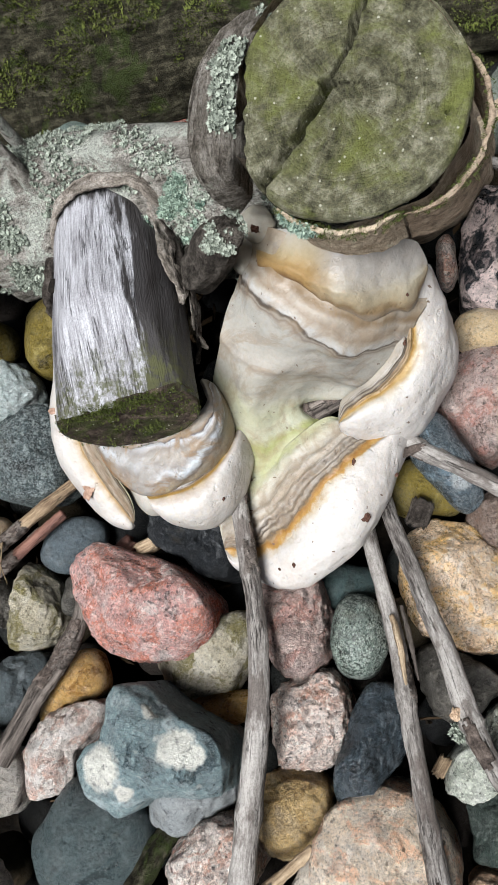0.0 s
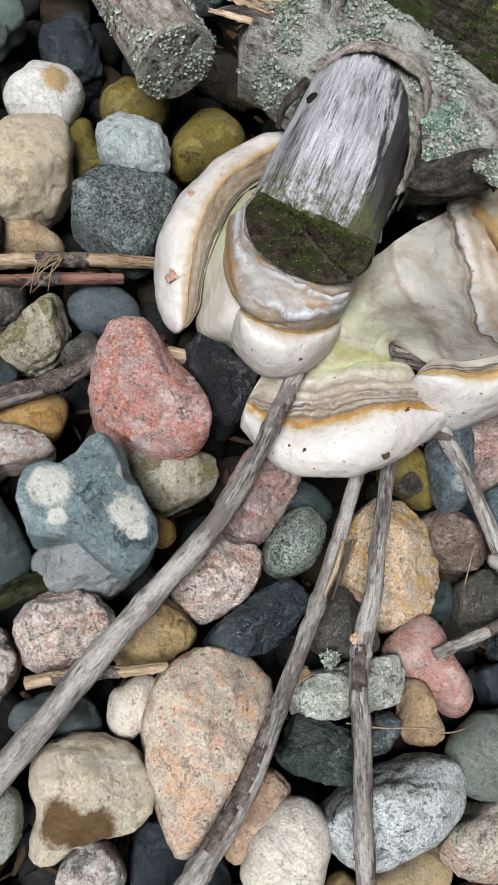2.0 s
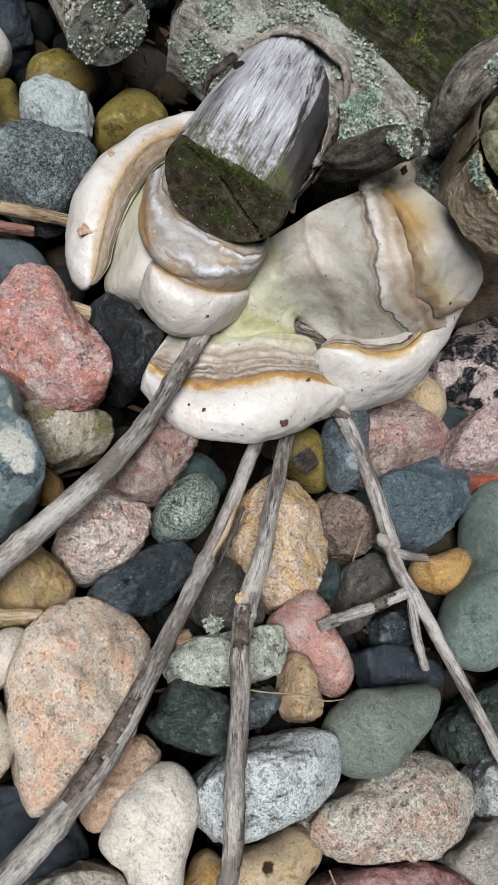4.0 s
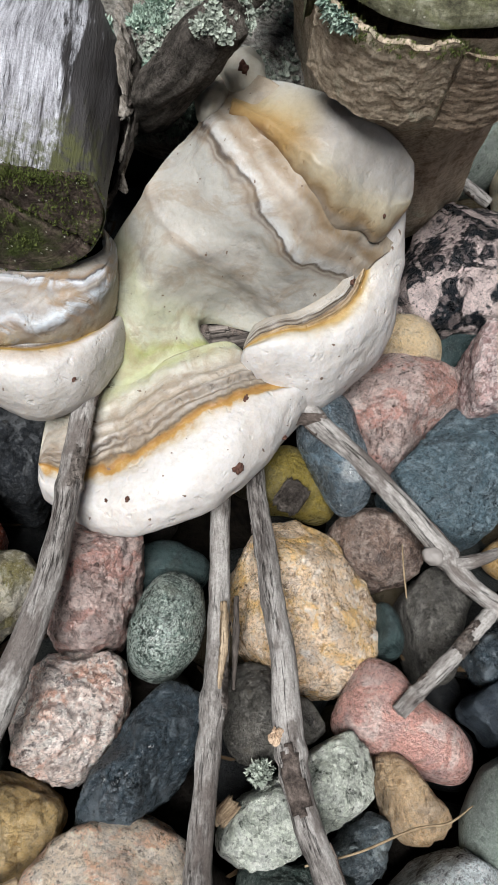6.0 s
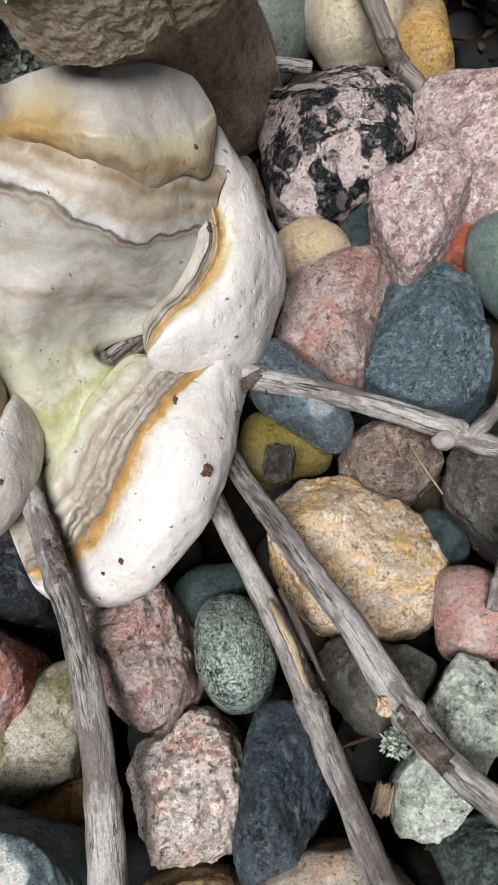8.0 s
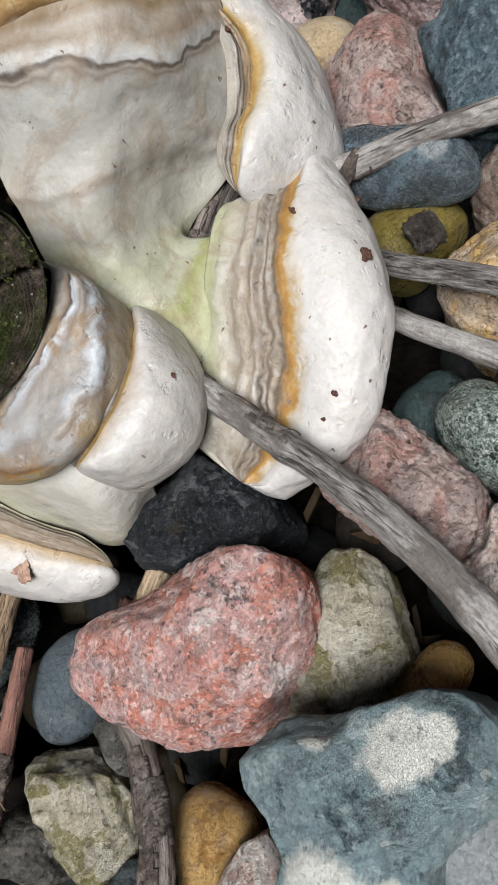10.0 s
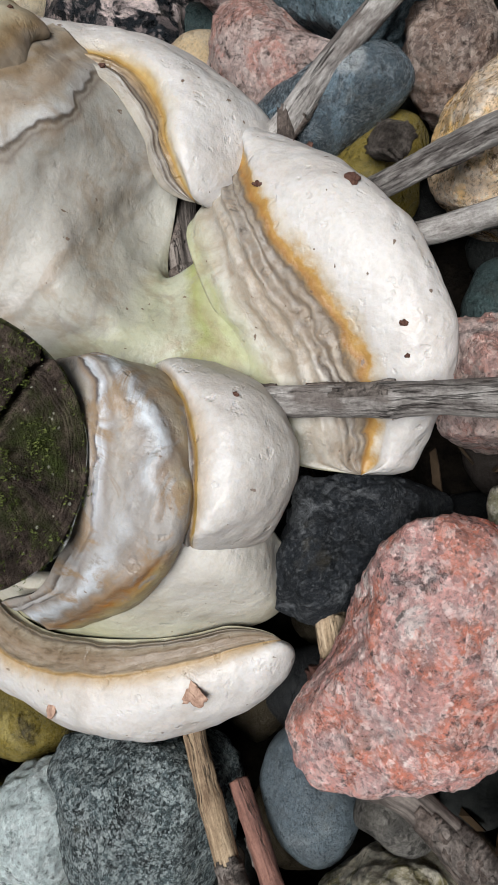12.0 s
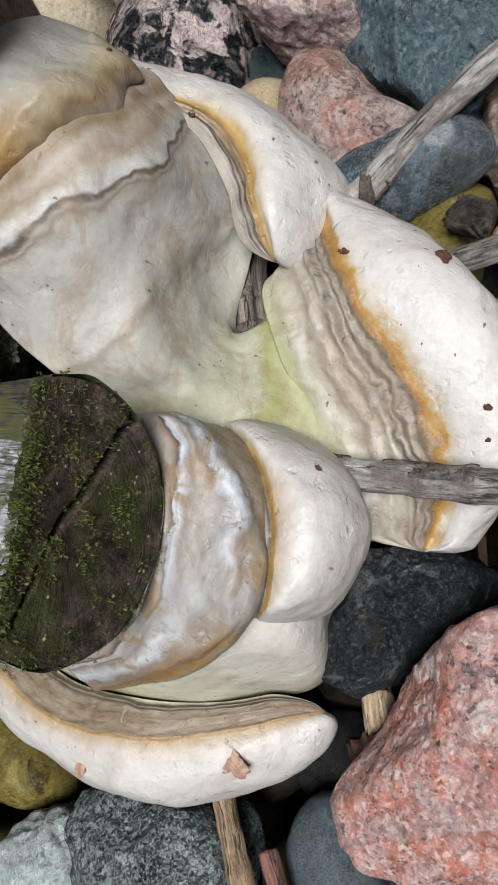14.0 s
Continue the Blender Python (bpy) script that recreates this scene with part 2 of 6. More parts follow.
rock("slateblue", "matt blue grey slate stone", (0.092, 0.108, 0.115), (0.052, 0.060, 0.065), (0.154, 0.172, 0.180), 0.8, 0.3, 0.85, 0.6, 0.5)
rock("slateteal", "smooth dark teal slate stone", (0.064, 0.082, 0.085), (0.040, 0.050, 0.052), (0.106, 0.126, 0.129), 0.7, 0.25, 0.8, 0.45, 0.35)
rock("greenblack", "angular black green stone", (0.049, 0.062, 0.057), (0.025, 0.032, 0.030), (0.129, 0.146, 0.136), 0.9, 0.5, 0.95, 0.6, 0.8)
rock("blue", "angular steel blue stone", (0.080, 0.108, 0.124), (0.036, 0.050, 0.058), (0.19, 0.235, 0.26), 0.9, 0.6, 0.95, 0.5, 0.9)
rock("bluegloss", "long glossy blue stone with a white vein", (0.066, 0.082, 0.093), (0.030, 0.038, 0.043), (0.145, 0.165, 0.178), 0.8, 0.35, 0.9, 0.3, 0.45, third=(0.12, 0.16, 0.19), vein=0.7, spots=[([(7, -9, 10, 4.5)], (0.42, 0.46, 0.48), True)])
rock("blueflat", "flat smooth blue stone", (0.089, 0.106, 0.118), (0.050, 0.060, 0.065), (0.143, 0.162, 0.170), 1.0, 0.3, 0.8, 0.5, 0.4)
rock("teal", "long smooth teal green stone", (0.138, 0.178, 0.163), (0.082, 0.108, 0.098), (0.22, 0.265, 0.245), 0.8, 0.35, 0.8, 0.6, 0.45)
rock("tealdark", "smooth dark teal stone", (0.050, 0.067, 0.067), (0.027, 0.037, 0.037), (0.089, 0.113, 0.113), 0.8, 0.3, 0.85, 0.5, 0.4)
rock("blackgranite", "black, white and pink granite stone", (0.030, 0.034, 0.038), (0.014, 0.016, 0.018), (0.34, 0.27, 0.26), 2.2, 0.25, 1.0, 0.5, 1.1, third=(0.55, 0.43, 0.405), size=0.7)
rock("pinkgranite", "pale pink granite stone", (0.45, 0.30, 0.285), (0.20, 0.12, 0.115), (0.68, 0.57, 0.55), 2.2, 0.75, 0.95, 0.65, 0.8)
rock("brick", "brick red stone", (0.249, 0.084, 0.054), (0.141, 0.050, 0.034), (0.338, 0.169, 0.123), 1.2, 0.3, 0.9, 0.65, 0.6)
rock("brownspeck", "dark brown speckled stone", (0.175, 0.13, 0.11), (0.065, 0.05, 0.045), (0.33, 0.27, 0.235), 1.5, 0.6, 0.95, 0.65, 0.9)
rock("olive", "smooth olive yellow stone", (0.150, 0.122, 0.045), (0.057, 0.047, 0.020), (0.24, 0.20, 0.09), 1.2, 0.25, 0.9, 0.5, 0.5)
rock("greygranite", "grey granite stone with black grains", (0.27, 0.29, 0.29), (0.06, 0.065, 0.068), (0.5, 0.52, 0.51), 1.3, 0.7, 0.95, 0.65, 0.9)
rock("greygranitedark", "dark grey granite stone", (0.085, 0.104, 0.108), (0.022, 0.028, 0.030), (0.27, 0.31, 0.31), 1.1, 0.85, 0.95, 0.65, 0.9)
rock("greystone", "flat warm grey stone", (0.27, 0.25, 0.225), (0.15, 0.135, 0.12), (0.38, 0.36, 0.33), 1.2, 0.4, 0.9, 0.65, 0.7)
rock("pinkwhite", "white stone with pink and grey grains", (0.55, 0.48, 0.44), (0.25, 0.19, 0.165), (0.66, 0.62, 0.58), 2.0, 0.5, 0.95, 0.6, 0.8, third=(0.45, 0.29, 0.24))
rock("paleblue", "pale blue white stone with dark flecks", (0.351, 0.415, 0.415), (0.135, 0.167, 0.163), (0.527, 0.575, 0.567), 1.8, 0.4, 0.95, 0.55, 0.7)
rock("cream", "cream coloured limestone", (0.48, 0.395, 0.275), (0.31, 0.235, 0.15), (0.54, 0.47, 0.37), 1.6, 0.2, 0.75, 0.6, 0.5)
rock("creamhollow", "cream limestone with a brown hollow", (0.54, 0.455, 0.34), (0.38, 0.30, 0.20), (0.62, 0.55, 0.44), 1.6, 0.2, 0.75, 0.6, 0.5, spots=[([(8, -8, 13, 10), (-1, -10, 13, 9)], (0.20, 0.12, 0.055), True)])
rock("white", "smooth white oval stone with a tan stain", (0.50, 0.485, 0.46), (0.37, 0.34, 0.30), (0.58, 0.57, 0.55), 1.6, 0.1, 0.6, 0.45, 0.3, spots=[([(3, 3, 12, 7)], (0.55, 0.38, 0.18), True)])
rock("bluegrey", "smooth pale blue grey stone", (0.23, 0.25, 0.26), (0.13, 0.14, 0.15), (0.35, 0.37, 0.37), 0.8, 0.25, 0.8, 0.55, 0.5)
rock("lower", "mixed small stones in near-black gap-shade tones", (0.10, 0.10, 0.095), (0.04, 0.04, 0.04), (0.2, 0.19, 0.18), 1.2, 0.4, 0.9, 0.65, 0.7, island=True)


def fibre(nt):
    """Coordinates along the grain of a piece of wood: across, across, along."""
    n = nt.nodes.new("ShaderNodeAttribute")
    n.attribute_name = "fibre"
    return n.outputs["Vector"]


def stretched(nt, vec, x, y, z):
    return node(nt, "VectorMath", {0: vec, 1: (x, y, z)}, operation="MULTIPLY").outputs[0]


def wood(name, pale, mid, dark, rough=0.65, spec=0.18, crack=1.0, tint=None, moss=None, fine=700.0, streak=0.10, dark_zone=None):
    """Weathered barkless wood: fine fibres, broad stains along the grain, dark drying cracks."""
    m, nt, b = shader(name, rough, spec)
    f = fibre(nt)
    hair = noise_(nt, stretched(nt, f, 1, 1, streak), fine, 6.0, 0.7)
    broad = noise_(nt, stretched(nt, f, 1, 1, 0.13), 120.0, 5.0, 0.62, 0.5)
    blend = math_(nt, "ADD", math_(nt, "MULTIPLY", hair, 0.42), math_(nt, "MULTIPLY", broad, 0.58))
    col = ramp(nt, blend, [(0.39, dark), (0.48, mid), (0.59, pale)])
    if tint:
        col = mix(nt, ramp(nt, noise_(nt, stretched(nt, f, 1, 1, 0.45), 90.0, 5.0, 0.65), [(0.53, (0,)), (0.60, (0.8,))]), col, tint)
    # Near black over the east side and the root, with a frayed edge.
    if dark_zone:
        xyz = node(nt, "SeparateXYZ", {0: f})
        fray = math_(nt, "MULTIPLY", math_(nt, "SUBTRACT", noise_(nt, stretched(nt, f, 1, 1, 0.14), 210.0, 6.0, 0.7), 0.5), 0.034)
        east = ramp(nt, math_(nt, "ADD", math_(nt, "MULTIPLY", math_(nt, "ADD", math_(nt, "SUBTRACT", xyz.outputs[0], 1.0), fray), 30.0), 0.5), [(0.5 + 30 * dark_zone[0], (0,)), (0.60 + 30 * dark_zone[0], (0.95,))])
        root = ramp(nt, math_(nt, "MULTIPLY", math_(nt, "ADD", xyz.outputs[2], fray), 10.0), [(10 * dark_zone[1] - 0.02, (0.9,)), (10 * dark_zone[1] + 0.02, (0,))])
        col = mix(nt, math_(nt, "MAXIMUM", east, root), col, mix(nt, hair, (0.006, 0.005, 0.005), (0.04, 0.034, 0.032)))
    line = noise_(nt, stretched(nt, f, 1, 1, 0.06), 340.0, 4.0, 0.6)
    slit = ramp(nt, math_(nt, "ABSOLUTE", math_(nt, "SUBTRACT", line, 0.47)), [(0.0, (1,)), (0.016, (0,))])
    slit = math_(nt, "MULTIPLY", slit, ramp(nt, noise_(nt, stretched(nt, f, 1, 1, 0.3), 150.0, 2.0), [(0.45, (0,)), (0.55, (1,))]))
    col = mix(nt, math_(nt, "MULTIPLY", slit, 0.85 * crack), col, (0.018, 0.015, 0.013))
    grit = noise_(nt, f, 1500.0, 5.0, 0.7)
    col = mix(nt, 0.5, col, ramp(nt, grit, [(0.35, (0.4,)), (0.55, (1.0,))]), "MULTIPLY")
    if moss:
        tone, start, full = moss
        z = node(nt, "SeparateXYZ", {0: f}).outputs[2]
        edge = math_(nt, "ADD", z, math_(nt, "MULTIPLY", math_(nt, "SUBTRACT", noise_(nt, stretched(nt, f, 1, 1, 0.3), 330.0, 6.0, 0.75), 0.5), 0.055))
        span = math_(nt, "DIVIDE", math_(nt, "SUBTRACT", edge, start), full - start, True)
        col = mix(nt, math_(nt, "MULTIPLY", math_(nt, "MULTIPLY", span, ramp(nt, noise_(nt, f, 330.0, 5.0, 0.7), [(0.42, (0,)), (0.54, (1,))])), 0.85), col, mix(nt, noise_(nt, f, 400.0, 4.0), tone, (tone[0] * 2.2, tone[1] * 2.2, tone[2] * 2.0)))
    nt.links.new(col, b.inputs["Base Color"])
    n1 = bump(nt, b, math_(nt, "SUBTRACT", math_(nt, "ADD", hair, math_(nt, "MULTIPLY", broad, 0.8)), math_(nt, "MULTIPLY", slit, 0.8)), 0.0009)
    bump(nt, b, grit, 0.00022, 1.0, n1)
    return m


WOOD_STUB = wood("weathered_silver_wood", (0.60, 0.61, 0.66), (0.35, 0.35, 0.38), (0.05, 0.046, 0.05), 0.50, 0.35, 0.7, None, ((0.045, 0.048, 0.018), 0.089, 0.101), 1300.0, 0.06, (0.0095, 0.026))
WOOD_TWIG = wood("weathered_grey_twig", (0.43, 0.41, 0.39), (0.235, 0.217, 0.203), (0.065, 0.056, 0.052), 0.55, 0.22, 1.0, (0.12, 0.10, 0.09), None, 1200.0, 0.24)
WOOD_DARK = wood("dark_wet_wood", (0.22, 0.19, 0.17), (0.085, 0.072, 0.064), (0.022, 0.018, 0.016))
WOOD_TAN = wood("tan_splintered_wood", (0.52, 0.41, 0.29), (0.32, 0.235, 0.15), (0.12, 0.075, 0.045), 0.65, 0.3)
WOOD_RED = wood("reddish_bark_strip", (0.24, 0.12, 0.09), (0.14, 0.065, 0.05), (0.06, 0.03, 0.025), 0.6, 0.35)
WOOD_RAW = wood("pale_broken_wood", (0.66, 0.53, 0.40), (0.50, 0.36, 0.25), (0.25, 0.15, 0.09), 0.7, 0.3, 0.5)


def bark(name, pale, mid, dark, lichen, amount, relief=1.0):
    """Bark: fine fibrous streaks along the stem, crusts, crumbs."""
    m, nt, b = shader(name, 0.9, 0.1)
    c = local(nt, False)
    f = fibre(nt)
    streak = noise_(nt, stretched(nt, f, 1, 1, 0.22), 330.0, 6.0, 0.7, 0.3)
    cloud = noise_(nt, c, 190.0, 7.0, 0.72, 0.3)
    both = math_(nt, "ADD", math_(nt, "MULTIPLY", streak, 0.5), math_(nt, "MULTIPLY", cloud, 0.5))
    col = ramp(nt, both, [(0.38, dark), (0.49, mid), (0.60, pale)])
    patch = noise_(nt, c, 55.0, 6.0, 0.7, 0.8)
    col = mix(nt, ramp(nt, patch, [(0.56 - amount, (0,)), (0.63 - amount, (0.8,))]), col, lichen)
    fine = noise_(nt, c, 1100.0, 7.0, 0.75)
    col = mix(nt, 0.65, col, ramp(nt, fine, [(0.36, (0.2,)), (0.52, (0.95,)), (0.7, (1.3,))]), "MULTIPLY")
    nt.links.new(col, b.inputs["Base Color"])
    n1 = bump(nt, b, math_(nt, "ADD", both, math_(nt, "MULTIPLY", patch, 0.5)), 0.0042 * relief)
    bump(nt, b, fine, 0.0012 * relief, 1.0, n1)
    return m


BARK_LICHEN = bark("lichen_grey_bark", (0.58, 0.555, 0.51), (0.31, 0.29, 0.26), (0.05, 0.042, 0.034), (0.60, 0.64, 0.575), 0.075, 1.7)
BARK_BROWN = bark("brown_bark", (0.66, 0.56, 0.44), (0.50, 0.41, 0.31), (0.27, 0.21, 0.15), (0.48, 0.46, 0.35), -0.02, 0.45)
BARK_DARK = bark("dark_bark", (0.19, 0.165, 0.145), (0.075, 0.063, 0.055), (0.02, 0.017, 0.014), (0.22, 0.22, 0.18), -0.06, 1.3)
BARK_RED = bark("red_brown_bark", (0.52, 0.42, 0.32), (0.35, 0.27, 0.20), (0.12, 0.09, 0.065), (0.40, 0.36, 0.28), -0.04, 0.5)
BARK_BRANCH = bark("grey_branch_bark", (0.22, 0.195, 0.17), (0.095, 0.083, 0.072), (0.02, 0.017, 0.014), (0.24, 0.235, 0.2), -0.06, 1.6)
BARK_LOOSE = bark("loose_grey_bark", (0.60, 0.55, 0.50), (0.34, 0.30, 0.26), (0.09, 0.075, 0.06), (0.40, 0.39, 0.33), -0.03)
BARK_SLAB = bark("grey_split_wood", (0.40, 0.375, 0.34), (0.20, 0.18, 0.155), (0.045, 0.038, 0.03), (0.34, 0.36, 0.30), -0.02, 1.2)
BARK_TWIG = bark("dark_twig_bark", (0.20, 0.165, 0.145), (0.10, 0.08, 0.07), (0.03, 0.025, 0.022), (0.2, 0.18, 0.15), -0.1, 0.4)
BARK_MOSS = bark("mossy_bark", (0.14, 0.13, 0.09), (0.04, 0.037, 0.024), (0.006, 0.005, 0.004), (0.045, 0.065, 0.018), 0.03, 2.6)


def endgrain(name, pale, mid, dark, moss, amount):
    """A sawn end: rings, rays, algae."""
    m, nt, b = shader(name, 0.9, 0.1)
    f = fibre(nt)
    d = node(nt, "VectorMath", {0: stretched(nt, f, 1, 1, 0)}, operation="LENGTH").outputs["Value"]
    wob = noise_(nt, f, 90.0, 4.0, 0.6)
    ring = noise_(nt, node(nt, "CombineXYZ", {0: math_(nt, "ADD", d, math_(nt, "MULTIPLY", wob, 0.004))}).outputs[0], 1300.0, 2.0)
    cloud = noise_(nt, f, 150.0, 7.0, 0.7)
    col = ramp(nt, math_(nt, "ADD", math_(nt, "MULTIPLY", cloud, 0.86), math_(nt, "MULTIPLY", ring, 0.14)), [(0.36, dark), (0.5, mid), (0.64, pale)])
    xy = node(nt, "SeparateXYZ", {0: f})
    turn = node(nt, "Math", {0: xy.outputs[1], 1: xy.outputs[0]}, operation="ARCTAN2").outputs[0]
    ray = noise_(nt, node(nt, "CombineXYZ", {0: turn, 1: math_(nt, "MULTIPLY", d, 14.0)}).outputs[0], 13.0, 6.0, 0.7)
    col = mix(nt, 0.42, col, ramp(nt, ray, [(0.36, (0.3,)), (0.48, (0.95,)), (0.66, (1.35,))]), "MULTIPLY")
    col = mix(nt, math_(nt, "MULTIPLY", ramp(nt, noise_(nt, f, 55.0, 6.0, 0.68, 0.7), [(0.52 - amount, (0,)), (0.70 - amount, (1,))]), 0.85), col, moss)
    fine = noise_(nt, f, 1100.0, 5.0, 0.7)
    col = mix(nt, 0.5, col, ramp(nt, fine, [(0.34, (0.3,)), (0.66, (1.0,))]), "MULTIPLY")
    spots = node(nt, "TexVoronoi", {"Vector": f, "Scale": 330.0, "Randomness": 1.0}).outputs["Distance"]
    spots = math_(nt, "ADD", spots, math_(nt, "MULTIPLY", noise_(nt, f, 600.0, 4.0, 0.7), 0.35))
    col = mix(nt, ramp(nt, spots, [(0.24, (0.8,)), (0.30, (0,))]), col, (0.46, 0.46, 0.37))
    nt.links.new(col, b.inputs["Base Color"])
    n1 = bump(nt, b, math_(nt, "ADD", math_(nt, "ADD", cloud, math_(nt, "MULTIPLY", ring, 0.3)), math_(nt, "MULTIPLY", ray, 0.6)), 0.0026)
    bump(nt, b, fine, 0.0004, 1.0, n1)
    return m


END_LOG = endgrain("mossy_log_end", (0.33, 0.32, 0.24), (0.145, 0.143, 0.09), (0.032, 0.03, 0.02), (0.16, 0.18, 0.05), 0.055)
END_STUB = endgrain("mossy_stub_end", (0.17, 0.13, 0.105), (0.07, 0.053, 0.043), (0.014, 0.011, 0.009), (0.055, 0.078, 0.018), 0.05)


def flesh(name, stops, wob=0.05, pore=0.5, fleck=0.5, side=None, bands=None, stain=0.0, broken=0.0):
    """The skin of the bracket: colour zones that follow its growth from the inner edge (0) to the rim (1)."""
    m, nt, b = shader(name, 0.5, 0.35)
    stops = [(p, tuple(0.535 * q for q in tone)) for p, tone in stops]
    uv = node(nt, "TexCoord").outputs["UV"]
    c = local(nt, False)
    v = node(nt, "SeparateXYZ", {0: uv}).outputs[1]
    w1 = math_(nt, "MULTIPLY", math_(nt, "SUBTRACT", noise_(nt, c, 75.0, 4.0, 0.55), 0.5), wob)
    w2 = math_(nt, "MULTIPLY", math_(nt, "SUBTRACT", noise_(nt, c, 290.0, 5.0, 0.65), 0.5), wob * 0.8)
    v = math_(nt, "ADD", v, math_(nt, "ADD", w1, w2))
    col = ramp(nt, v, stops)
    if broken:
        calm = []
        for p, own in stops:
            close = [tone for q, tone in stops if abs(q - p) < 0.085 and q < 0.45]
            calm.append((p, tuple(sum(q) / len(close) for q in zip(*close)) if p < 0.42 else own))
        col = mix(nt, math_(nt, "MULTIPLY", ramp(nt, noise_(nt, c, 85.0, 4.0, 0.6, 0.5), [(0.44, (0,)), (0.54, (1,))]), broken), col, ramp(nt, v, calm))
    if side:
        other, u0, u1 = side
        other = [(p, tuple(0.535 * q for q in tone)) for p, tone in other]
        u = math_(nt, "ADD", node(nt, "SeparateXYZ", {0: uv}).outputs[0], math_(nt, "MULTIPLY", math_(nt, "SUBTRACT", noise_(nt, c, 90.0, 4.0, 0.6), 0.5), 0.25))
        col = mix(nt, math_(nt, "DIVIDE", math_(nt, "SUBTRACT", u, u0), u1 - u0, True), col, ramp(nt, v, other))
    cloud = noise_(nt, c, 60.0, 5.0, 0.6, 0.4)
    col = mix(nt, 0.4, col, ramp(nt, cloud, [(0.34, (0.72, 0.66, 0.60)), (0.50, (1, 1, 1)), (0.7, (1, 1, 0.99))]), "MULTIPLY")
    if stain:
        stain = math_(nt, "MULTIPLY", ramp(nt, v, [(0.40, (1,)), (0.47, (0,))]), stain) if broken and bands[1] < 0.6 else stain
        drift = noise_(nt, c, 48.0, 6.0, 0.66, 1.6)
        col = mix(nt, math_(nt, "MULTIPLY", ramp(nt, drift, [(0.50, (0,)), (0.60, (1,)), (0.66, (0.3,))]), stain), col, (0.21, 0.15, 0.095))
        grey = noise_(nt, c, 95.0, 6.0, 0.7, 1.2)
        col = mix(nt, math_(nt, "MULTIPLY", ramp(nt, grey, [(0.55, (0,)), (0.64, (1,))]), stain), col, (0.21, 0.195, 0.18))
    smear = noise_(nt, c, 190.0, 6.0, 0.7, 0.6)
    col = mix(nt, 0.22, col, ramp(nt, smear, [(0.33, (0.62, 0.57, 0.50)), (0.47, (1, 1, 1)), (0.7, (1.03, 1.03, 1.03))]), "MULTIPLY")
    if bands:
        low, high, much = bands
        wave = node(nt, "CombineXYZ", {0: math_(nt, "MULTIPLY", v, 0.9), 1: math_(nt, "MULTIPLY", w1, 2.0)}).outputs[0]
        wave = node(nt, "VectorMath", {0: wave, 1: stretched(nt, c, 8, 8, 8)}, operation="ADD").outputs[0]
        stripe = noise_(nt, wave, 26.0, 4.0, 0.65)
        inside = ramp(nt, v, [(low, (0,)), (low + 0.05, (1,)), (high - 0.04, (1,)), (high, (0,))])
        col = mix(nt, math_(nt, "MULTIPLY", inside, much), col, mix(nt, 1.0, col, ramp(nt, stripe, [(0.36, (0.42, 0.36, 0.30)), (0.45, (0.80, 0.74, 0.66)), (0.54, (1.02, 1.0, 0.98)), (0.64, (1.12, 1.14, 1.15))]), "MULTIPLY"))
    fine = noise_(nt, c, 800.0, 5.0, 0.65)
    col = mix(nt, 0.14, col, ramp(nt, fine, [(0.36, (0.5, 0.45, 0.38)), (0.56, (1, 1, 1))]), "MULTIPLY")
    marks = None
    for many, reach, wx, wy in ((120.0, 0.085, 1.0, 2.6), (150.0, 0.08, 2.4, 1.0), (330.0, 0.10, 1.0, 1.0)):
        spots = node(nt, "TexVoronoi", {"Vector": stretched(nt, c, wx, wy, 1), "Scale": many, "Randomness": 1.0})
        chance = node(nt, "SeparateColor", {0: spots.outputs["Color"]}).outputs[0]
        d = math_(nt, "ADD", spots.outputs["Distance"], math_(nt, "MULTIPLY", noise_(nt, c, 1400.0, 2.0), 0.22))
        hit = math_(nt, "LESS_THAN", d, math_(nt, "ADD", math_(nt, "MULTIPLY", math_(nt, "SUBTRACT", chance, 0.55), 0.36), 0.045 + reach * 0.3))
        hit = math_(nt, "MULTIPLY", hit, math_(nt, "GREATER_THAN", chance, 0.55))
        marks = hit if marks is None else math_(nt, "MAXIMUM", marks, hit)
    col = mix(nt, math_(nt, "MULTIPLY", marks, min(0.9, fleck)), col, (0.12, 0.075, 0.05))
    nt.links.new(col, b.inputs["Base Color"])
    nt.links.new(ramp(nt, cloud, [(0.35, (0.36,)), (0.65, (0.56,))]), b.inputs["Roughness"])
    b.inputs["Subsurface Weight"].default_value = 0.12
    b.inputs["Subsurface Radius"].default_value = (0.004, 0.0025, 0.0015)
    b.inputs["Subsurface Scale"].default_value = 0.5
    pits = noise_(nt, c, 260.0, 3.0, 0.5)
    n1 = bump(nt, b, noise_(nt, c, 210.0, 3.0, 0.5), 0.0007 * pore)
    n2 = bump(nt, b, ramp(nt, pits, [(0.28, (0,)), (0.38, (1,))]), 0.00022 * pore, 1.0, n1)
    bump(nt, b, math_(nt, "ADD", fine, math_(nt, "MULTIPLY", marks, -2.0)), 0.00014, 1.0, n2)
    return m


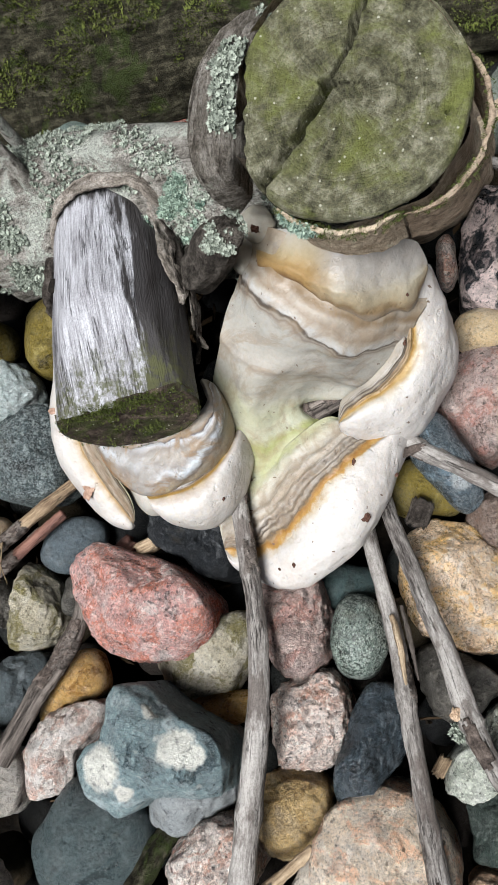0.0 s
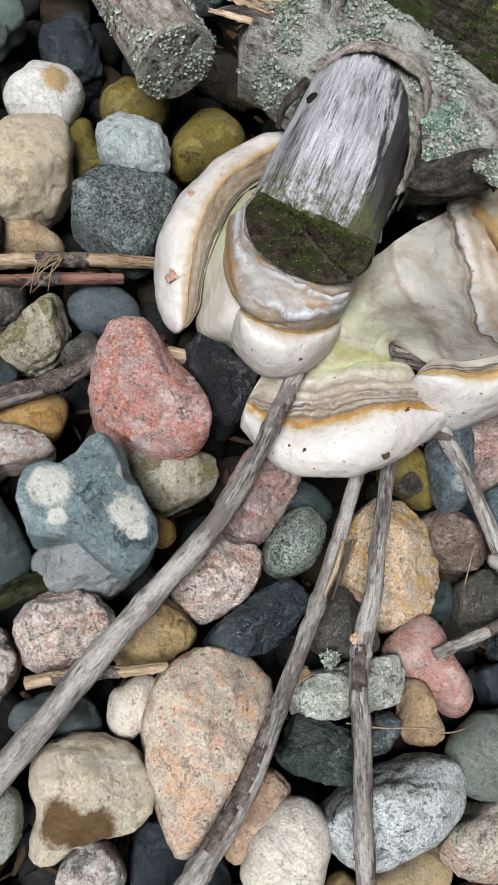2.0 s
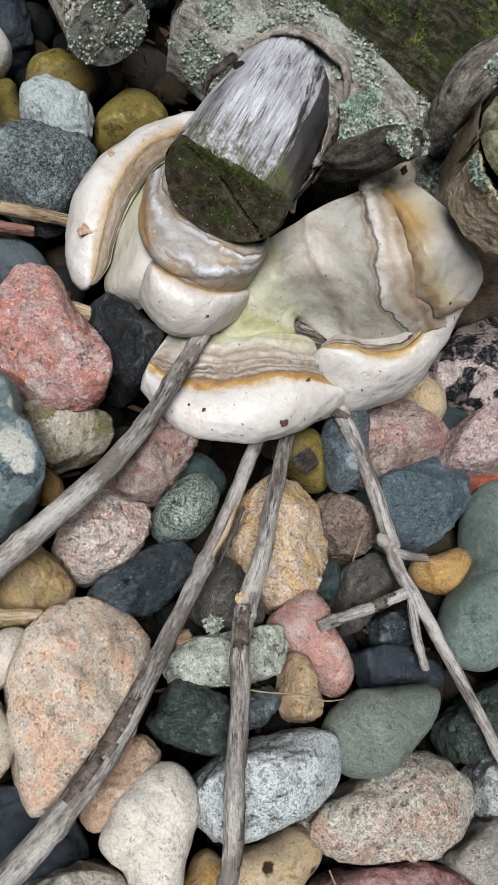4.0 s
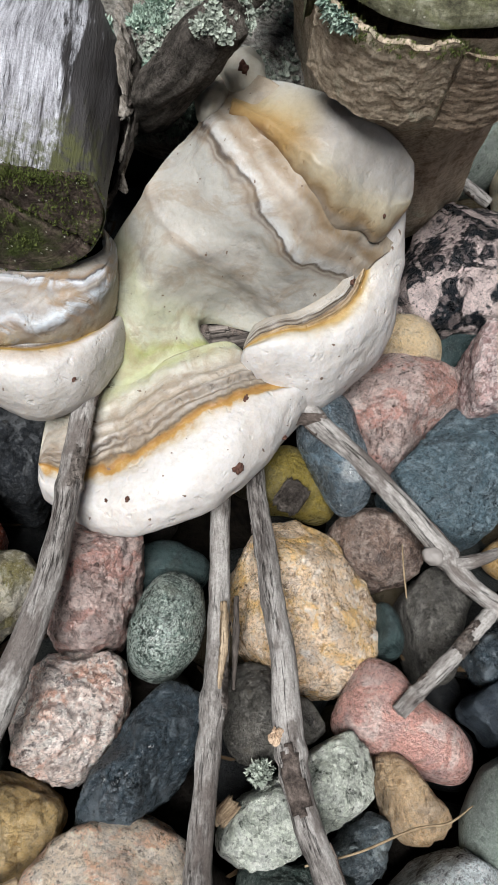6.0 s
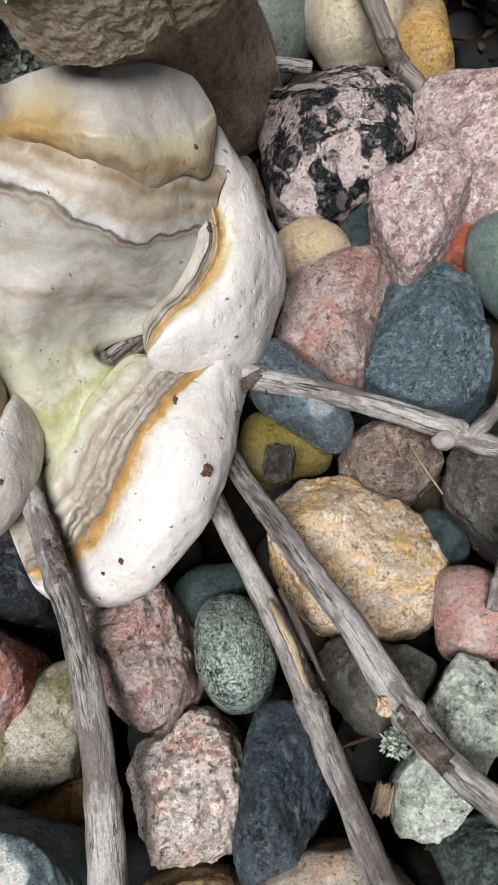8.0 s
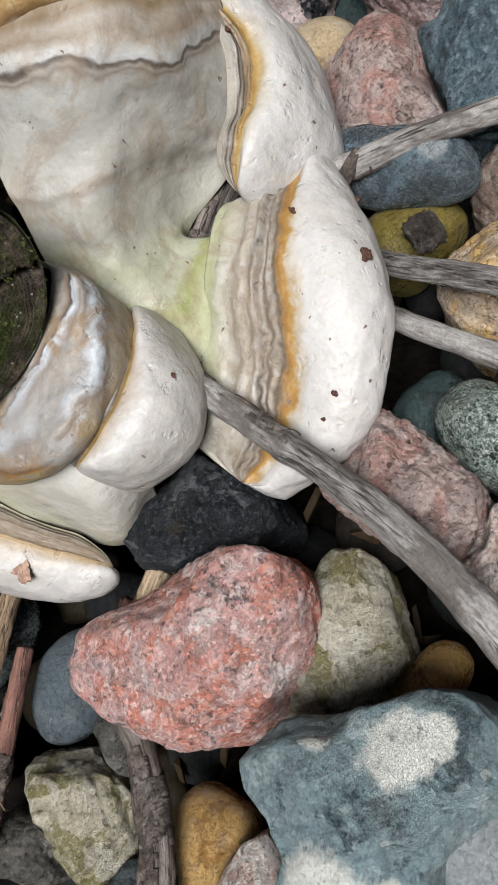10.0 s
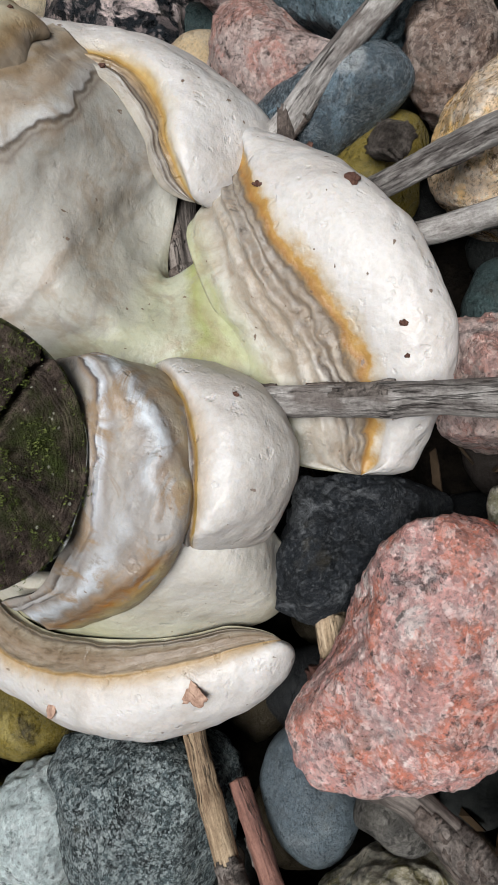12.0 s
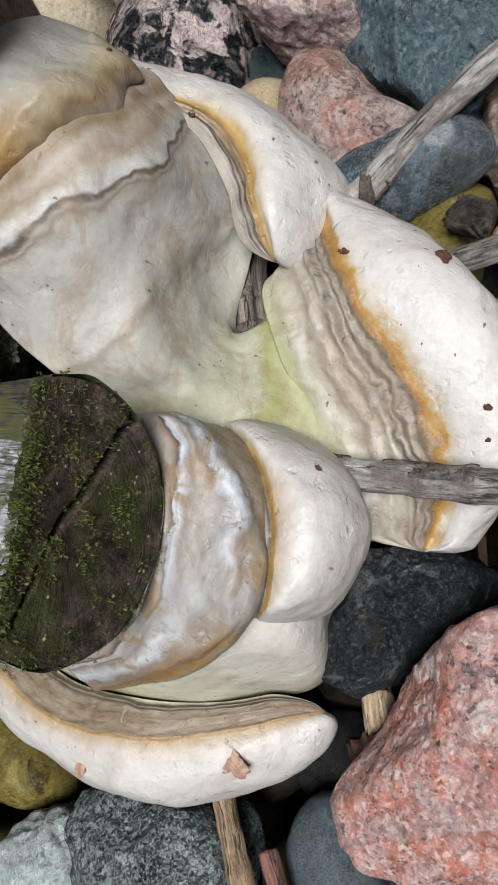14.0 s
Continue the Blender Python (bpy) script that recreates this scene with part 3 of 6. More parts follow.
WHITE, GOLD, DARK, LIME = (0.86, 0.83, 0.805), (0.44, 0.22, 0.06), (0.13, 0.10, 0.08), (0.56, 0.58, 0.33)
PALE, BEIGE, TAUPE = (0.585, 0.575, 0.53), (0.55, 0.47, 0.37), (0.42, 0.34, 0.26)
FLESH_BODY = flesh("fungus_body", [(0.0, BEIGE), (0.12, (0.56, 0.49, 0.39)), (0.185, (0.34, 0.245, 0.15)), (0.20, (0.40, 0.31, 0.215)), (0.225, (0.56, 0.50, 0.42)), (0.262, (0.43, 0.35, 0.27)), (0.285, (0.55, 0.50, 0.43)), (0.305, (0.70, 0.69, 0.66)), (0.320, (0.70, 0.69, 0.67)), (0.329, (0.12, 0.095, 0.08)), (0.338, (0.24, 0.20, 0.16)), (0.345, (0.50, 0.46, 0.40)), (0.356, (0.33, 0.28, 0.235)), (0.366, (0.53, 0.49, 0.43)), (0.38, PALE), (0.55, (0.60, 0.575, 0.52)), (0.61, (0.49, 0.455, 0.40)), (0.635, (0.59, 0.57, 0.51)), (0.74, (0.59, 0.575, 0.50)), (0.80, (0.58, 0.585, 0.42)), (0.885, (0.63, 0.64, 0.49)), (0.915, (0.46, 0.50, 0.20)), (0.95, LIME), (1.0, (0.64, 0.64, 0.50))], 0.014, 0.4, 0.85, stain=0.45)
FLESH_LIP = flesh("fungus_lip", [(0.0, (0.50, 0.45, 0.37)), (0.09, (0.54, 0.50, 0.44)), (0.17, (0.55, 0.53, 0.50)), (0.20, DARK), (0.225, (0.50, 0.46, 0.40)), (0.25, DARK), (0.275, (0.44, 0.34, 0.24)), (0.36, (0.46, 0.34, 0.19)), (0.42, (0.54, 0.33, 0.10)), (0.47, (0.66, 0.47, 0.20)), (0.54, (0.76, 0.70, 0.60)), (0.62, WHITE), (1.0, (0.87, 0.83, 0.80))], 0.03, 1.0, 0.9, None, (0.08, 0.46, 0.7))
FLESH_LOW = flesh("fungus_lower_lip", [(0.0, (0.60, 0.60, 0.42)), (0.04, LIME), (0.10, (0.70, 0.68, 0.58)), (0.17, (0.66, 0.62, 0.54)), (0.20, (0.48, 0.40, 0.31)), (0.23, (0.66, 0.62, 0.55)), (0.29, (0.58, 0.51, 0.42)), (0.33, (0.70, 0.65, 0.59)), (0.355, DARK), (0.37, (0.55, 0.50, 0.44)), (0.395, (0.20, 0.16, 0.13)), (0.415, (0.50, 0.43, 0.34)), (0.44, (0.20, 0.155, 0.115)), (0.458, (0.40, 0.26, 0.12)), (0.47, GOLD), (0.50, (0.60, 0.36, 0.11)), (0.52, (0.76, 0.66, 0.52)), (0.555, WHITE), (1.0, (0.87, 0.83, 0.80))], 0.075, 1.0, 0.9, None, (0.20, 0.50, 0.3), 0.45, 0.85)
FLESH_CAP = flesh("fungus_cap", [(0.0, PALE), (0.15, (0.60, 0.54, 0.42)), (0.32, (0.55, 0.45, 0.28)), (0.52, (0.51, 0.35, 0.16)), (0.74, (0.46, 0.295, 0.12)), (0.88, (0.25, 0.145, 0.065)), (0.92, (0.42, 0.32, 0.23)), (1.0, BEIGE)], 0.09, 0.6, 0.35,
    ([(0.0, (0.58, 0.55, 0.52)), (0.35, (0.60, 0.57, 0.53)), (0.55, (0.58, 0.54, 0.46)), (0.66, (0.58, 0.52, 0.39)), (0.80, (0.55, 0.46, 0.31)), (0.90, (0.36, 0.25, 0.135)), (1.0, (0.46, 0.38, 0.29))], 0.28, 0.47))
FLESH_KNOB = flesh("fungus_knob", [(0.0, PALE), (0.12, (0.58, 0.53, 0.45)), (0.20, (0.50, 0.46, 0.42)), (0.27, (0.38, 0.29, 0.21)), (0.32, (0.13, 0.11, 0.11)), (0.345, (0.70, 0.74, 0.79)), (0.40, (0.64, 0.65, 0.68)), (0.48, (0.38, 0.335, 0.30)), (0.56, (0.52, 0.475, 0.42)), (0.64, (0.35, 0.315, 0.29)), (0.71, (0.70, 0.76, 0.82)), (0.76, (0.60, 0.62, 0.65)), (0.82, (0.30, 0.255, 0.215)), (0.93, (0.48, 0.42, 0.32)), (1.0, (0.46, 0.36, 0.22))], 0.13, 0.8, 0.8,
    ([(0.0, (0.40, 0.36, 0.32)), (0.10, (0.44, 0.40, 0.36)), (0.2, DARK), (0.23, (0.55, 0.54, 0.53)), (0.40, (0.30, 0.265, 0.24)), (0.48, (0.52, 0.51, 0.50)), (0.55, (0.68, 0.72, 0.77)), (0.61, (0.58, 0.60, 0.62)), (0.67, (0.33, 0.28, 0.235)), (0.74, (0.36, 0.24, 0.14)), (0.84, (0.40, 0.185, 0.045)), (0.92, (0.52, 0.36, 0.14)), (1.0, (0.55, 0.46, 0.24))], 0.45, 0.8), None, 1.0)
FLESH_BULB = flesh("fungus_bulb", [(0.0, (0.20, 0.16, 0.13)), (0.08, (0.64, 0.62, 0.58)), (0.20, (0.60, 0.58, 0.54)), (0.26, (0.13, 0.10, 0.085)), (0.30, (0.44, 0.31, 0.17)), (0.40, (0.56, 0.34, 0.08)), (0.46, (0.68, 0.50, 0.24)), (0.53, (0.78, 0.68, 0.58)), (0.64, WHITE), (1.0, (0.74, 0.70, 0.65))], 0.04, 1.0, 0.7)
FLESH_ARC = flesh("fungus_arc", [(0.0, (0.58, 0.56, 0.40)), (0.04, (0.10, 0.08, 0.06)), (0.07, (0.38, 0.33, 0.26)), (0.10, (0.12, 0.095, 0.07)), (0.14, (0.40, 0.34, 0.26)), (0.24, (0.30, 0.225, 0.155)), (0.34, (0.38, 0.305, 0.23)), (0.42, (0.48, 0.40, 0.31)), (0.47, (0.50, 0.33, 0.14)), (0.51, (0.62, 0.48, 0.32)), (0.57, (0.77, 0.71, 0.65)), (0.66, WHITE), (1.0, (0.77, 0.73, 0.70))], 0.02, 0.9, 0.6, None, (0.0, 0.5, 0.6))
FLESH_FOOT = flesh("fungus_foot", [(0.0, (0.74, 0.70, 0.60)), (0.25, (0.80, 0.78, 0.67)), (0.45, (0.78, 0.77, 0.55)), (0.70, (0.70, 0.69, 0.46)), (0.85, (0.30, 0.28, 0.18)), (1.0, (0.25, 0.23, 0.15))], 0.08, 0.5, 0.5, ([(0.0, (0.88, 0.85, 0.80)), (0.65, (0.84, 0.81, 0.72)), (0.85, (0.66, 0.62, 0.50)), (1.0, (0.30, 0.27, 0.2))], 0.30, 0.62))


def plain(name, tones, scale, rough=0.8, relief=0.0006):
    m, nt, b = shader(name, rough, 0.06)
    c = local(nt, False)
    n = noise_(nt, c, scale, 6.0, 0.65)
    nt.links.new(ramp(nt, n, [(0.35, tones[0]), (0.65, tones[1])]), b.inputs["Base Color"])
    bump(nt, b, n, relief)
    return m


# Near black: the shade of the gaps is put into the soil's colour.
SOIL = plain("soil_in_gap_shade", ((0.004, 0.0035, 0.003), (0.014, 0.011, 0.008)), 220.0, 0.95, 0.004)
PIT = plain("brown_insect_hole", ((0.05, 0.025, 0.02), (0.11, 0.06, 0.045)), 900.0)
SCUFF = plain("scuffed_skin", ((0.20, 0.12, 0.09), (0.42, 0.29, 0.22)), 500.0)
HOLE_SHADE = plain("hole_shade", ((0.008, 0.007, 0.006), (0.02, 0.017, 0.014)), 900.0)
MOSS_DARK = plain("dark_moss", ((0.03, 0.04, 0.01), (0.10, 0.12, 0.035)), 300.0, 0.9)
STRAW = plain("dry_grass", ((0.16, 0.115, 0.07), (0.30, 0.235, 0.155)), 500.0)
MOSS = plain("green_moss", ((0.02, 0.03, 0.008), (0.17, 0.20, 0.055)), 70.0, 0.9)


def lichen_mat(name, a, b_):
    m, nt, b = shader(name, 0.9, 0.15)
    r = nt.nodes.new("ShaderNodeNewGeometry").outputs["Random Per Island"]
    col = ramp(nt, r, [(0.0, a), (1.0, b_)])
    n = noise_(nt, local(nt, False), 900.0, 4.0, 0.6)
    nt.links.new(mix(nt, 0.5, col, ramp(nt, n, [(0.35, (0.5,)), (0.65, (1.0,))]), "MULTIPLY"), b.inputs["Base Color"])
    bump(nt, b, n, 0.0004)
    return m


LICHEN = lichen_mat("grey_green_lichen", (0.11, 0.13, 0.105), (0.46, 0.51, 0.44))
LICHEN_MINT = lichen_mat("mint_green_lichen", (0.09, 0.15, 0.12), (0.50, 0.62, 0.52))


# ---- mesh helpers ----
def part(name, me, material, parent=None, label=""):
    """Links a mesh (or a bmesh) as one object under a thing or a part."""
    if isinstance(me, bmesh.types.BMesh):
        bm, me = me, bpy.data.meshes.new(name)
        bm.to_mesh(me)
        bm.free()
    me.materials.clear()
    me.materials.append(material)
    ob = new(name, me)
    if parent:
        ob.parent = parent
    return tagged(ob, label=label) if label else ob


def mesh(name, verts, faces, uv=None, fibres=None, flat=False):
    me = bpy.data.meshes.new(name)
    me.from_pydata([tuple(v) for v in verts], [], faces)
    if not flat:
        me.shade_smooth()
    if uv is not None:
        lay = me.uv_layers.new(name="UVMap")
        idx = np.empty(len(me.loops), dtype=np.int32)
        me.loops.foreach_get("vertex_index", idx)
        lay.data.foreach_set("uv", np.asarray(uv, dtype=np.float32)[idx].ravel())
    if fibres is not None:
        at = me.attributes.new("fibre", "FLOAT_VECTOR", "POINT")
        at.data.foreach_set("vector", np.asarray(fibres, dtype=np.float32).ravel())
    me.update()
    return me


def spline(points, n):
    """A smooth curve (Catmull-Rom, centripetal enough for even points) through the points, n samples."""
    p = np.asarray(points, float)
    p = np.vstack([2 * p[0] - p[1], p, 2 * p[-1] - p[-2]])
    t = np.linspace(0, len(p) - 3 - 1e-9, n)
    i = t.astype(int)
    u = (t - i)[:, None]
    a, b, c, d = p[i], p[i + 1], p[i + 2], p[i + 3]
    return 0.5 * (2 * b + (c - a) * u + (2 * a - 5 * b + 4 * c - d) * u**2 + (3 * b - a - 3 * c + d) * u**3)


def rough_field(pts, scale, octaves=3, seed=0.0):
    """Fractal noise, about -1 to 1, at points in metres; scale: size of a lump in metres."""
    o = Vector((seed * 3.1, seed * 1.7, seed * 0.9))
    return np.array([noise.fractal(Vector(p) / scale + o, 1.0, 2.0, octaves) for p in pts])


def normals_of(grid):
    du, dv = np.gradient(grid, axis=1), np.gradient(grid, axis=0)
    n = np.cross(du, dv)
    return n / np.maximum(np.linalg.norm(n, axis=2, keepdims=True), 1e-12)


def grid_faces(rows, cols, closed=False):
    out = []
    for r in range(rows - 1):
        for c in range(cols if closed else cols - 1):
            d = (c + 1) % cols
            out.append((r * cols + c, r * cols + d, (r + 1) * cols + d, (r + 1) * cols + c))
    return out


def skin(name, grid, vs, thick, lumps, seed, steps=(), sway=0.02, fade=1.0):
    """A closed shell from a grid of points (rows from inner edge to rim), with lumps, growth steps and an underside.
    steps: (place across the growth, height in mm, width); sway: how far growth lines wander."""
    rows, cols = grid.shape[:2]
    n = normals_of(grid)
    if n[: int(rows * 0.7), :, 2].mean() < 0:
        n = -n
    flat = grid.reshape(-1, 3)
    push = sum(amp * rough_field(flat, size, 3, seed + k) for k, (amp, size) in enumerate(lumps)).reshape(rows, cols)
    vv = np.broadcast_to(np.asarray(vs)[:, None], (rows, cols)).copy()
    vv += sway * (rough_field(flat, 0.016, 2, seed + 9) + 0.6 * rough_field(flat, 0.0055, 3, seed + 19)).reshape(rows, cols)
    for at, height, width in steps:
        if height > 0:
            push += height * MM * np.exp(-(((vv - at) / width) ** 2))
        else:
            push += height * MM * np.clip((vv - at) / width * 0.5 + 0.5, 0, 1)
    push *= fade
    top = grid + n * push[..., None]
    low = top - n * thick
    verts = np.vstack([top.reshape(-1, 3), low.reshape(-1, 3)])
    faces = grid_faces(rows, cols)
    k = rows * cols
    faces += [(a + k, d + k, c + k, b + k) for a, b, c, d in faces]
    ring = [c for c in range(cols)] + [r * cols + cols - 1 for r in range(1, rows)] + [(rows - 1) * cols + c for c in range(cols - 2, -1, -1)] + [r * cols for r in range(rows - 2, 0, -1)]
    faces += [(a, a + k, b + k, b) for a, b in zip(ring, ring[1:] + ring[:1])]
    uv = np.stack([np.broadcast_to(np.linspace(0, 1, cols)[None], vv.shape), vv], -1).reshape(-1, 2)
    me = mesh(name, verts, faces, np.vstack([uv, uv]))
    bm = bmesh.new()
    bm.from_mesh(me)
    bmesh.ops.recalc_face_normals(bm, faces=bm.faces)
    bm.to_mesh(me)
    bm.free()
    return me


def sheet(name, rails, thick, lumps, seed, nu=150, nv=170, steps=(), sway=0.02):
    """A smooth sheet through rails (rows of points in mm), from its inner edge to its outer edge."""
    lines = np.array([spline(r, nu) for r in rails])
    grid = np.stack([spline(lines[:, i], nv) for i in range(nu)], 1) * MM
    return skin(name, grid, np.linspace(0, 1, nv), thick * MM, lumps, seed, steps, sway)


def lip(name, inner, crest, rim, thick, lumps, seed, swell=0.0, ends=(0.12, 0.12), nu=200, nv=130, steps=(), sway=0.02, pinch=False, scallop=0.0, smooth=0):
    """A thick lip swept along a crest line: banded slope from the inner line up to the crest, a swollen rim, a rounded underside."""
    a, b, c = (spline(p, nu) * MM for p in (inner, crest, rim))
    u = np.linspace(0, 1, nu)
    if scallop:
        c = b + (c - b) * (1 + scallop * np.array([noise.fractal(Vector((q * 8, seed * 3.7, 0)), 1.0, 2.0, 2) for q in u]))[:, None]
    w = np.ones(nu)
    if ends[0]:
        w *= np.sqrt(np.clip(1 - np.clip(1 - u / ends[0], 0, 1) ** 2, 0.0, 1))
    if ends[1]:
        w *= np.sqrt(np.clip(1 - np.clip(1 - (1 - u) / ends[1], 0, 1) ** 2, 0.0, 1))
    w = np.maximum(w, 0.02)
    if pinch:
        mid = 0.3 * a + 0.3 * b + 0.4 * c
        a, b, c = (mid + (q - mid) * w[:, None] for q in (a, b, c))
    else:
        c = b + (c - b) * (0.12 + 0.88 * w[:, None])
    rows, vs = [], []
    for v in np.linspace(0, 1, nv):
        if v < 0.4:
            p = a + (b - a) * (v / 0.4)
        elif v < 0.8:
            th = (v - 0.4) / 0.4 * math.pi / 2
            p = b + (c - b) * np.array([math.sin(th), math.sin(th), 1 - math.cos(th)])
            p = p + np.array([0, 0, 1.0]) * swell * MM * math.sin(2 * th) * w[:, None]
        else:
            th = (v - 0.8) / 0.2 * math.pi / 2
            p = c + (b - c) * np.array([1, 1, 0]) * (0.55 * (1 - math.cos(th))) - np.array([0, 0, 1.0]) * thick * MM * math.sin(th) * w[:, None]
        rows.append(p)
        vs.append(min(1.0, v / 0.8))
    rows = np.array(rows)
    for _ in range(smooth):
        rows[1:-1] = 0.25 * rows[:-2] + 0.5 * rows[1:-1] + 0.25 * rows[2:]
    return skin(name, rows, vs, 1.2 * MM * (w if pinch else np.ones(nu))[None, :, None], lumps, seed, steps, sway, w**2 if pinch else 1.0)


def tube(points, radii, sides=24, rings=90, lump=0.08, seed=0.0, ridges=0.05, close=True, knots=0):
    """A woody stem through points (metres) with radii (metres): verts, faces and grain coordinates."""
    p, r = spline(points, rings), spline([[q] for q in radii], rings)[:, 0]
    kn = random.Random(int(seed * 10))
    for _ in range(knots):
        at, tall = kn.uniform(0.05, 0.95), kn.uniform(0.05, 0.15)
        r = r * (1 + tall * np.exp(-(((np.linspace(0, 1, rings) - at) * rings / 2.2) ** 2)))
        p = p + np.array([kn.uniform(-1, 1), kn.uniform(-1, 1), kn.uniform(-0.3, 0.3)]) * r.mean() * 0.12 * np.tanh((np.linspace(0, 1, rings) - at) * 18)[:, None] * (np.linspace(0, 1, rings) * (1 - np.linspace(0, 1, rings)) * 4)[:, None]
    t = np.gradient(p, axis=0)
    t /= np.linalg.norm(t, axis=1, keepdims=True)
    ref = np.array([0.0, 0.0, 1.0]) if abs(t[0][2]) < 0.8 else np.array([0.0, 1.0, 0.0])
    s = np.concatenate([[0], np.cumsum(np.linalg.norm(np.diff(p, axis=0), axis=1))])
    verts, fib = [], []
    for i in range(rings):
        x = np.cross(ref, t[i])
        x /= np.linalg.norm(x)
        y = np.cross(t[i], x)
        for k in range(sides):
            an = 2 * math.pi * k / sides
            d = np.array([math.cos(an), math.sin(an)])
            f = Vector((d[0] * r[i], d[1] * r[i], s[i]))
            wob = 1 + lump * noise.fractal(Vector((f.x / r[i], f.y / r[i], s[i] / (3 * r[i]) + seed)), 1.0, 2.0, 3) + ridges * noise.noise(Vector((d[0] * 3.2, d[1] * 3.2, s[i] / (9 * r[i]) + seed * 2)))
            verts.append(p[i] + (x * d[0] + y * d[1]) * r[i] * wob)
            fib.append((f.x + seed, f.y, s[i]))
    faces = grid_faces(rings, sides, True)
    if close:
        n = len(verts)
        verts += [p[0] - t[0] * r[0] * 0.25, p[-1] + t[-1] * r[-1] * 0.25]
        fib += [(seed, 0, 0), (seed, 0, s[-1])]
        faces += [(n, (k + 1) % sides, k) for k in range(sides)]
        faces += [(n + 1, (rings - 1) * sides + k, (rings - 1) * sides + (k + 1) % sides) for k in range(sides)]
    return np.array(verts), faces, np.array(fib)


def stem(name, points, radii, material, parent=None, label="", trim=None, **kw):
    """A woody part (mm). trim: points, normals and axes: what lies beyond that plane is pushed back along the axis onto it."""
    v, f, fib = tube(np.array(points, float) * MM, np.array(radii, float) * MM, **kw)
    for at, n, axis in trim or ():
        over = np.maximum((v - np.array(at) * MM) @ n, 0) / (axis @ n)
        v = v - over[:, None] * axis
    return part(name, mesh(name, v, f, None, fib), material, parent, label)


def ribbon(name, points, width, side, thick, material, parent, label="", curl=0.3, seed=0.0, rings=70, cols=8):
    """A torn strip (mm): a line, its half width, the direction across it, curled and frayed."""
    p = spline(points, rings) * MM
    t = np.gradient(p, axis=0)
    t /= np.linalg.norm(t, axis=1, keepdims=True)
    u = np.linspace(0, 1, rings)
    grid, fib = [], []
    for i in range(rings):
        x = np.array(side, float) - t[i] * (np.array(side, float) @ t[i])
        x /= np.linalg.norm(x)
        y = np.cross(t[i], x)
        for k in range(cols):
            q = 2 * k / (cols - 1) - 1
            fray = 1 + 0.45 * noise.fractal(Vector((u[i] * 9, seed, q > 0)), 1.0, 2.0, 3)
            wide = width * MM * fray * min(1.0, 5 * u[i] + 0.25, 5 * (1 - u[i]) + 0.15)
            lift = width * MM * (curl * q * q + 0.25 * noise.fractal(Vector((u[i] * 7, q * 1.5, seed)), 1.0, 2.0, 3))
            grid.append(p[i] + x * q * wide + y * lift)
            fib.append((q * width * MM + seed, 0, u[i] * rings * 0.001))
    g = np.array(grid).reshape(rings, cols, 3)
    n = normals_of(g).reshape(-1, 3)
    top = np.array(grid)
    faces = grid_faces(rings, cols)
    k = rings * cols
    faces += [(a + k, d + k, c + k, b + k) for a, b, c, d in faces]
    ring = [c for c in range(cols)] + [r * cols + cols - 1 for r in range(1, rings)] + [(rings - 1) * cols + c for c in range(cols - 2, -1, -1)] + [r * cols for r in range(rings - 2, 0, -1)]
    faces += [(a, a + k, b + k, b) for a, b in zip(ring, ring[1:] + ring[:1])]
    return part(name, mesh(name, np.vstack([top, top - n * thick * MM]), faces, None, np.vstack([fib, fib])), material, parent, label)


def sleeve(name, host, sides, rings, first, last, turn, thick, material, label, seed):
    """A patch of bark left on a stem: part of the stem's own skin, raised a little, with a ragged outline."""
    me = host.data
    v = np.array([q.co[:] for q in me.vertices])[: sides * rings].reshape(rings, sides, 3)
    keep, verts, faces = {}, [], []
    mid = v.mean(axis=1, keepdims=True)
    out = (v - mid) / np.linalg.norm(v - mid, axis=2, keepdims=True)

    def at(i, k, up):
        key = (i, k % sides, up)
        if key not in keep:
            keep[key] = len(verts)
            verts.append(v[i, k % sides] + out[i, k % sides] * (thick * MM * (1 + 0.6 * noise.noise(Vector((i * 0.4, k * 0.7, seed)))) if up else -0.00005))
        return keep[key]

    cells = set()
    for i in range(first, last):
        for k in range(turn[0], turn[1]):
            e = min((i - first) / 6.0, (last - i) / 6.0, (k - turn[0]) / 2.5, (turn[1] - k) / 2.5, 1.0)
            if e + 0.9 * noise.fractal(Vector((i * 0.13, k * 0.35, seed)), 1.0, 2.0, 3) > 0.35:
                cells.add((i, k))
    for i, k in cells:
        faces.append((at(i, k, 1), at(i, k + 1, 1), at(i + 1, k + 1, 1), at(i + 1, k, 1)))
        for (a, b), other in ((((i, k), (i, k + 1)), (i - 1, k)), (((i + 1, k + 1), (i + 1, k)), (i + 1, k)), (((i + 1, k), (i, k)), (i, k - 1)), (((i, k + 1), (i + 1, k + 1)), (i, k + 1))):
            if other not in cells:
                faces.append((at(*a, 1), at(*a, 0), at(*b, 0), at(*b, 1)))
    if not faces:
        return None
    fib = [(q[0] + seed, q[1], q[2]) for q in verts]
    return part(name, mesh(name, verts, faces, None, fib), material, host, label)


def empty(name, label, category, group="", kind=""):
    return tagged(new(name), label, category, group, kind)


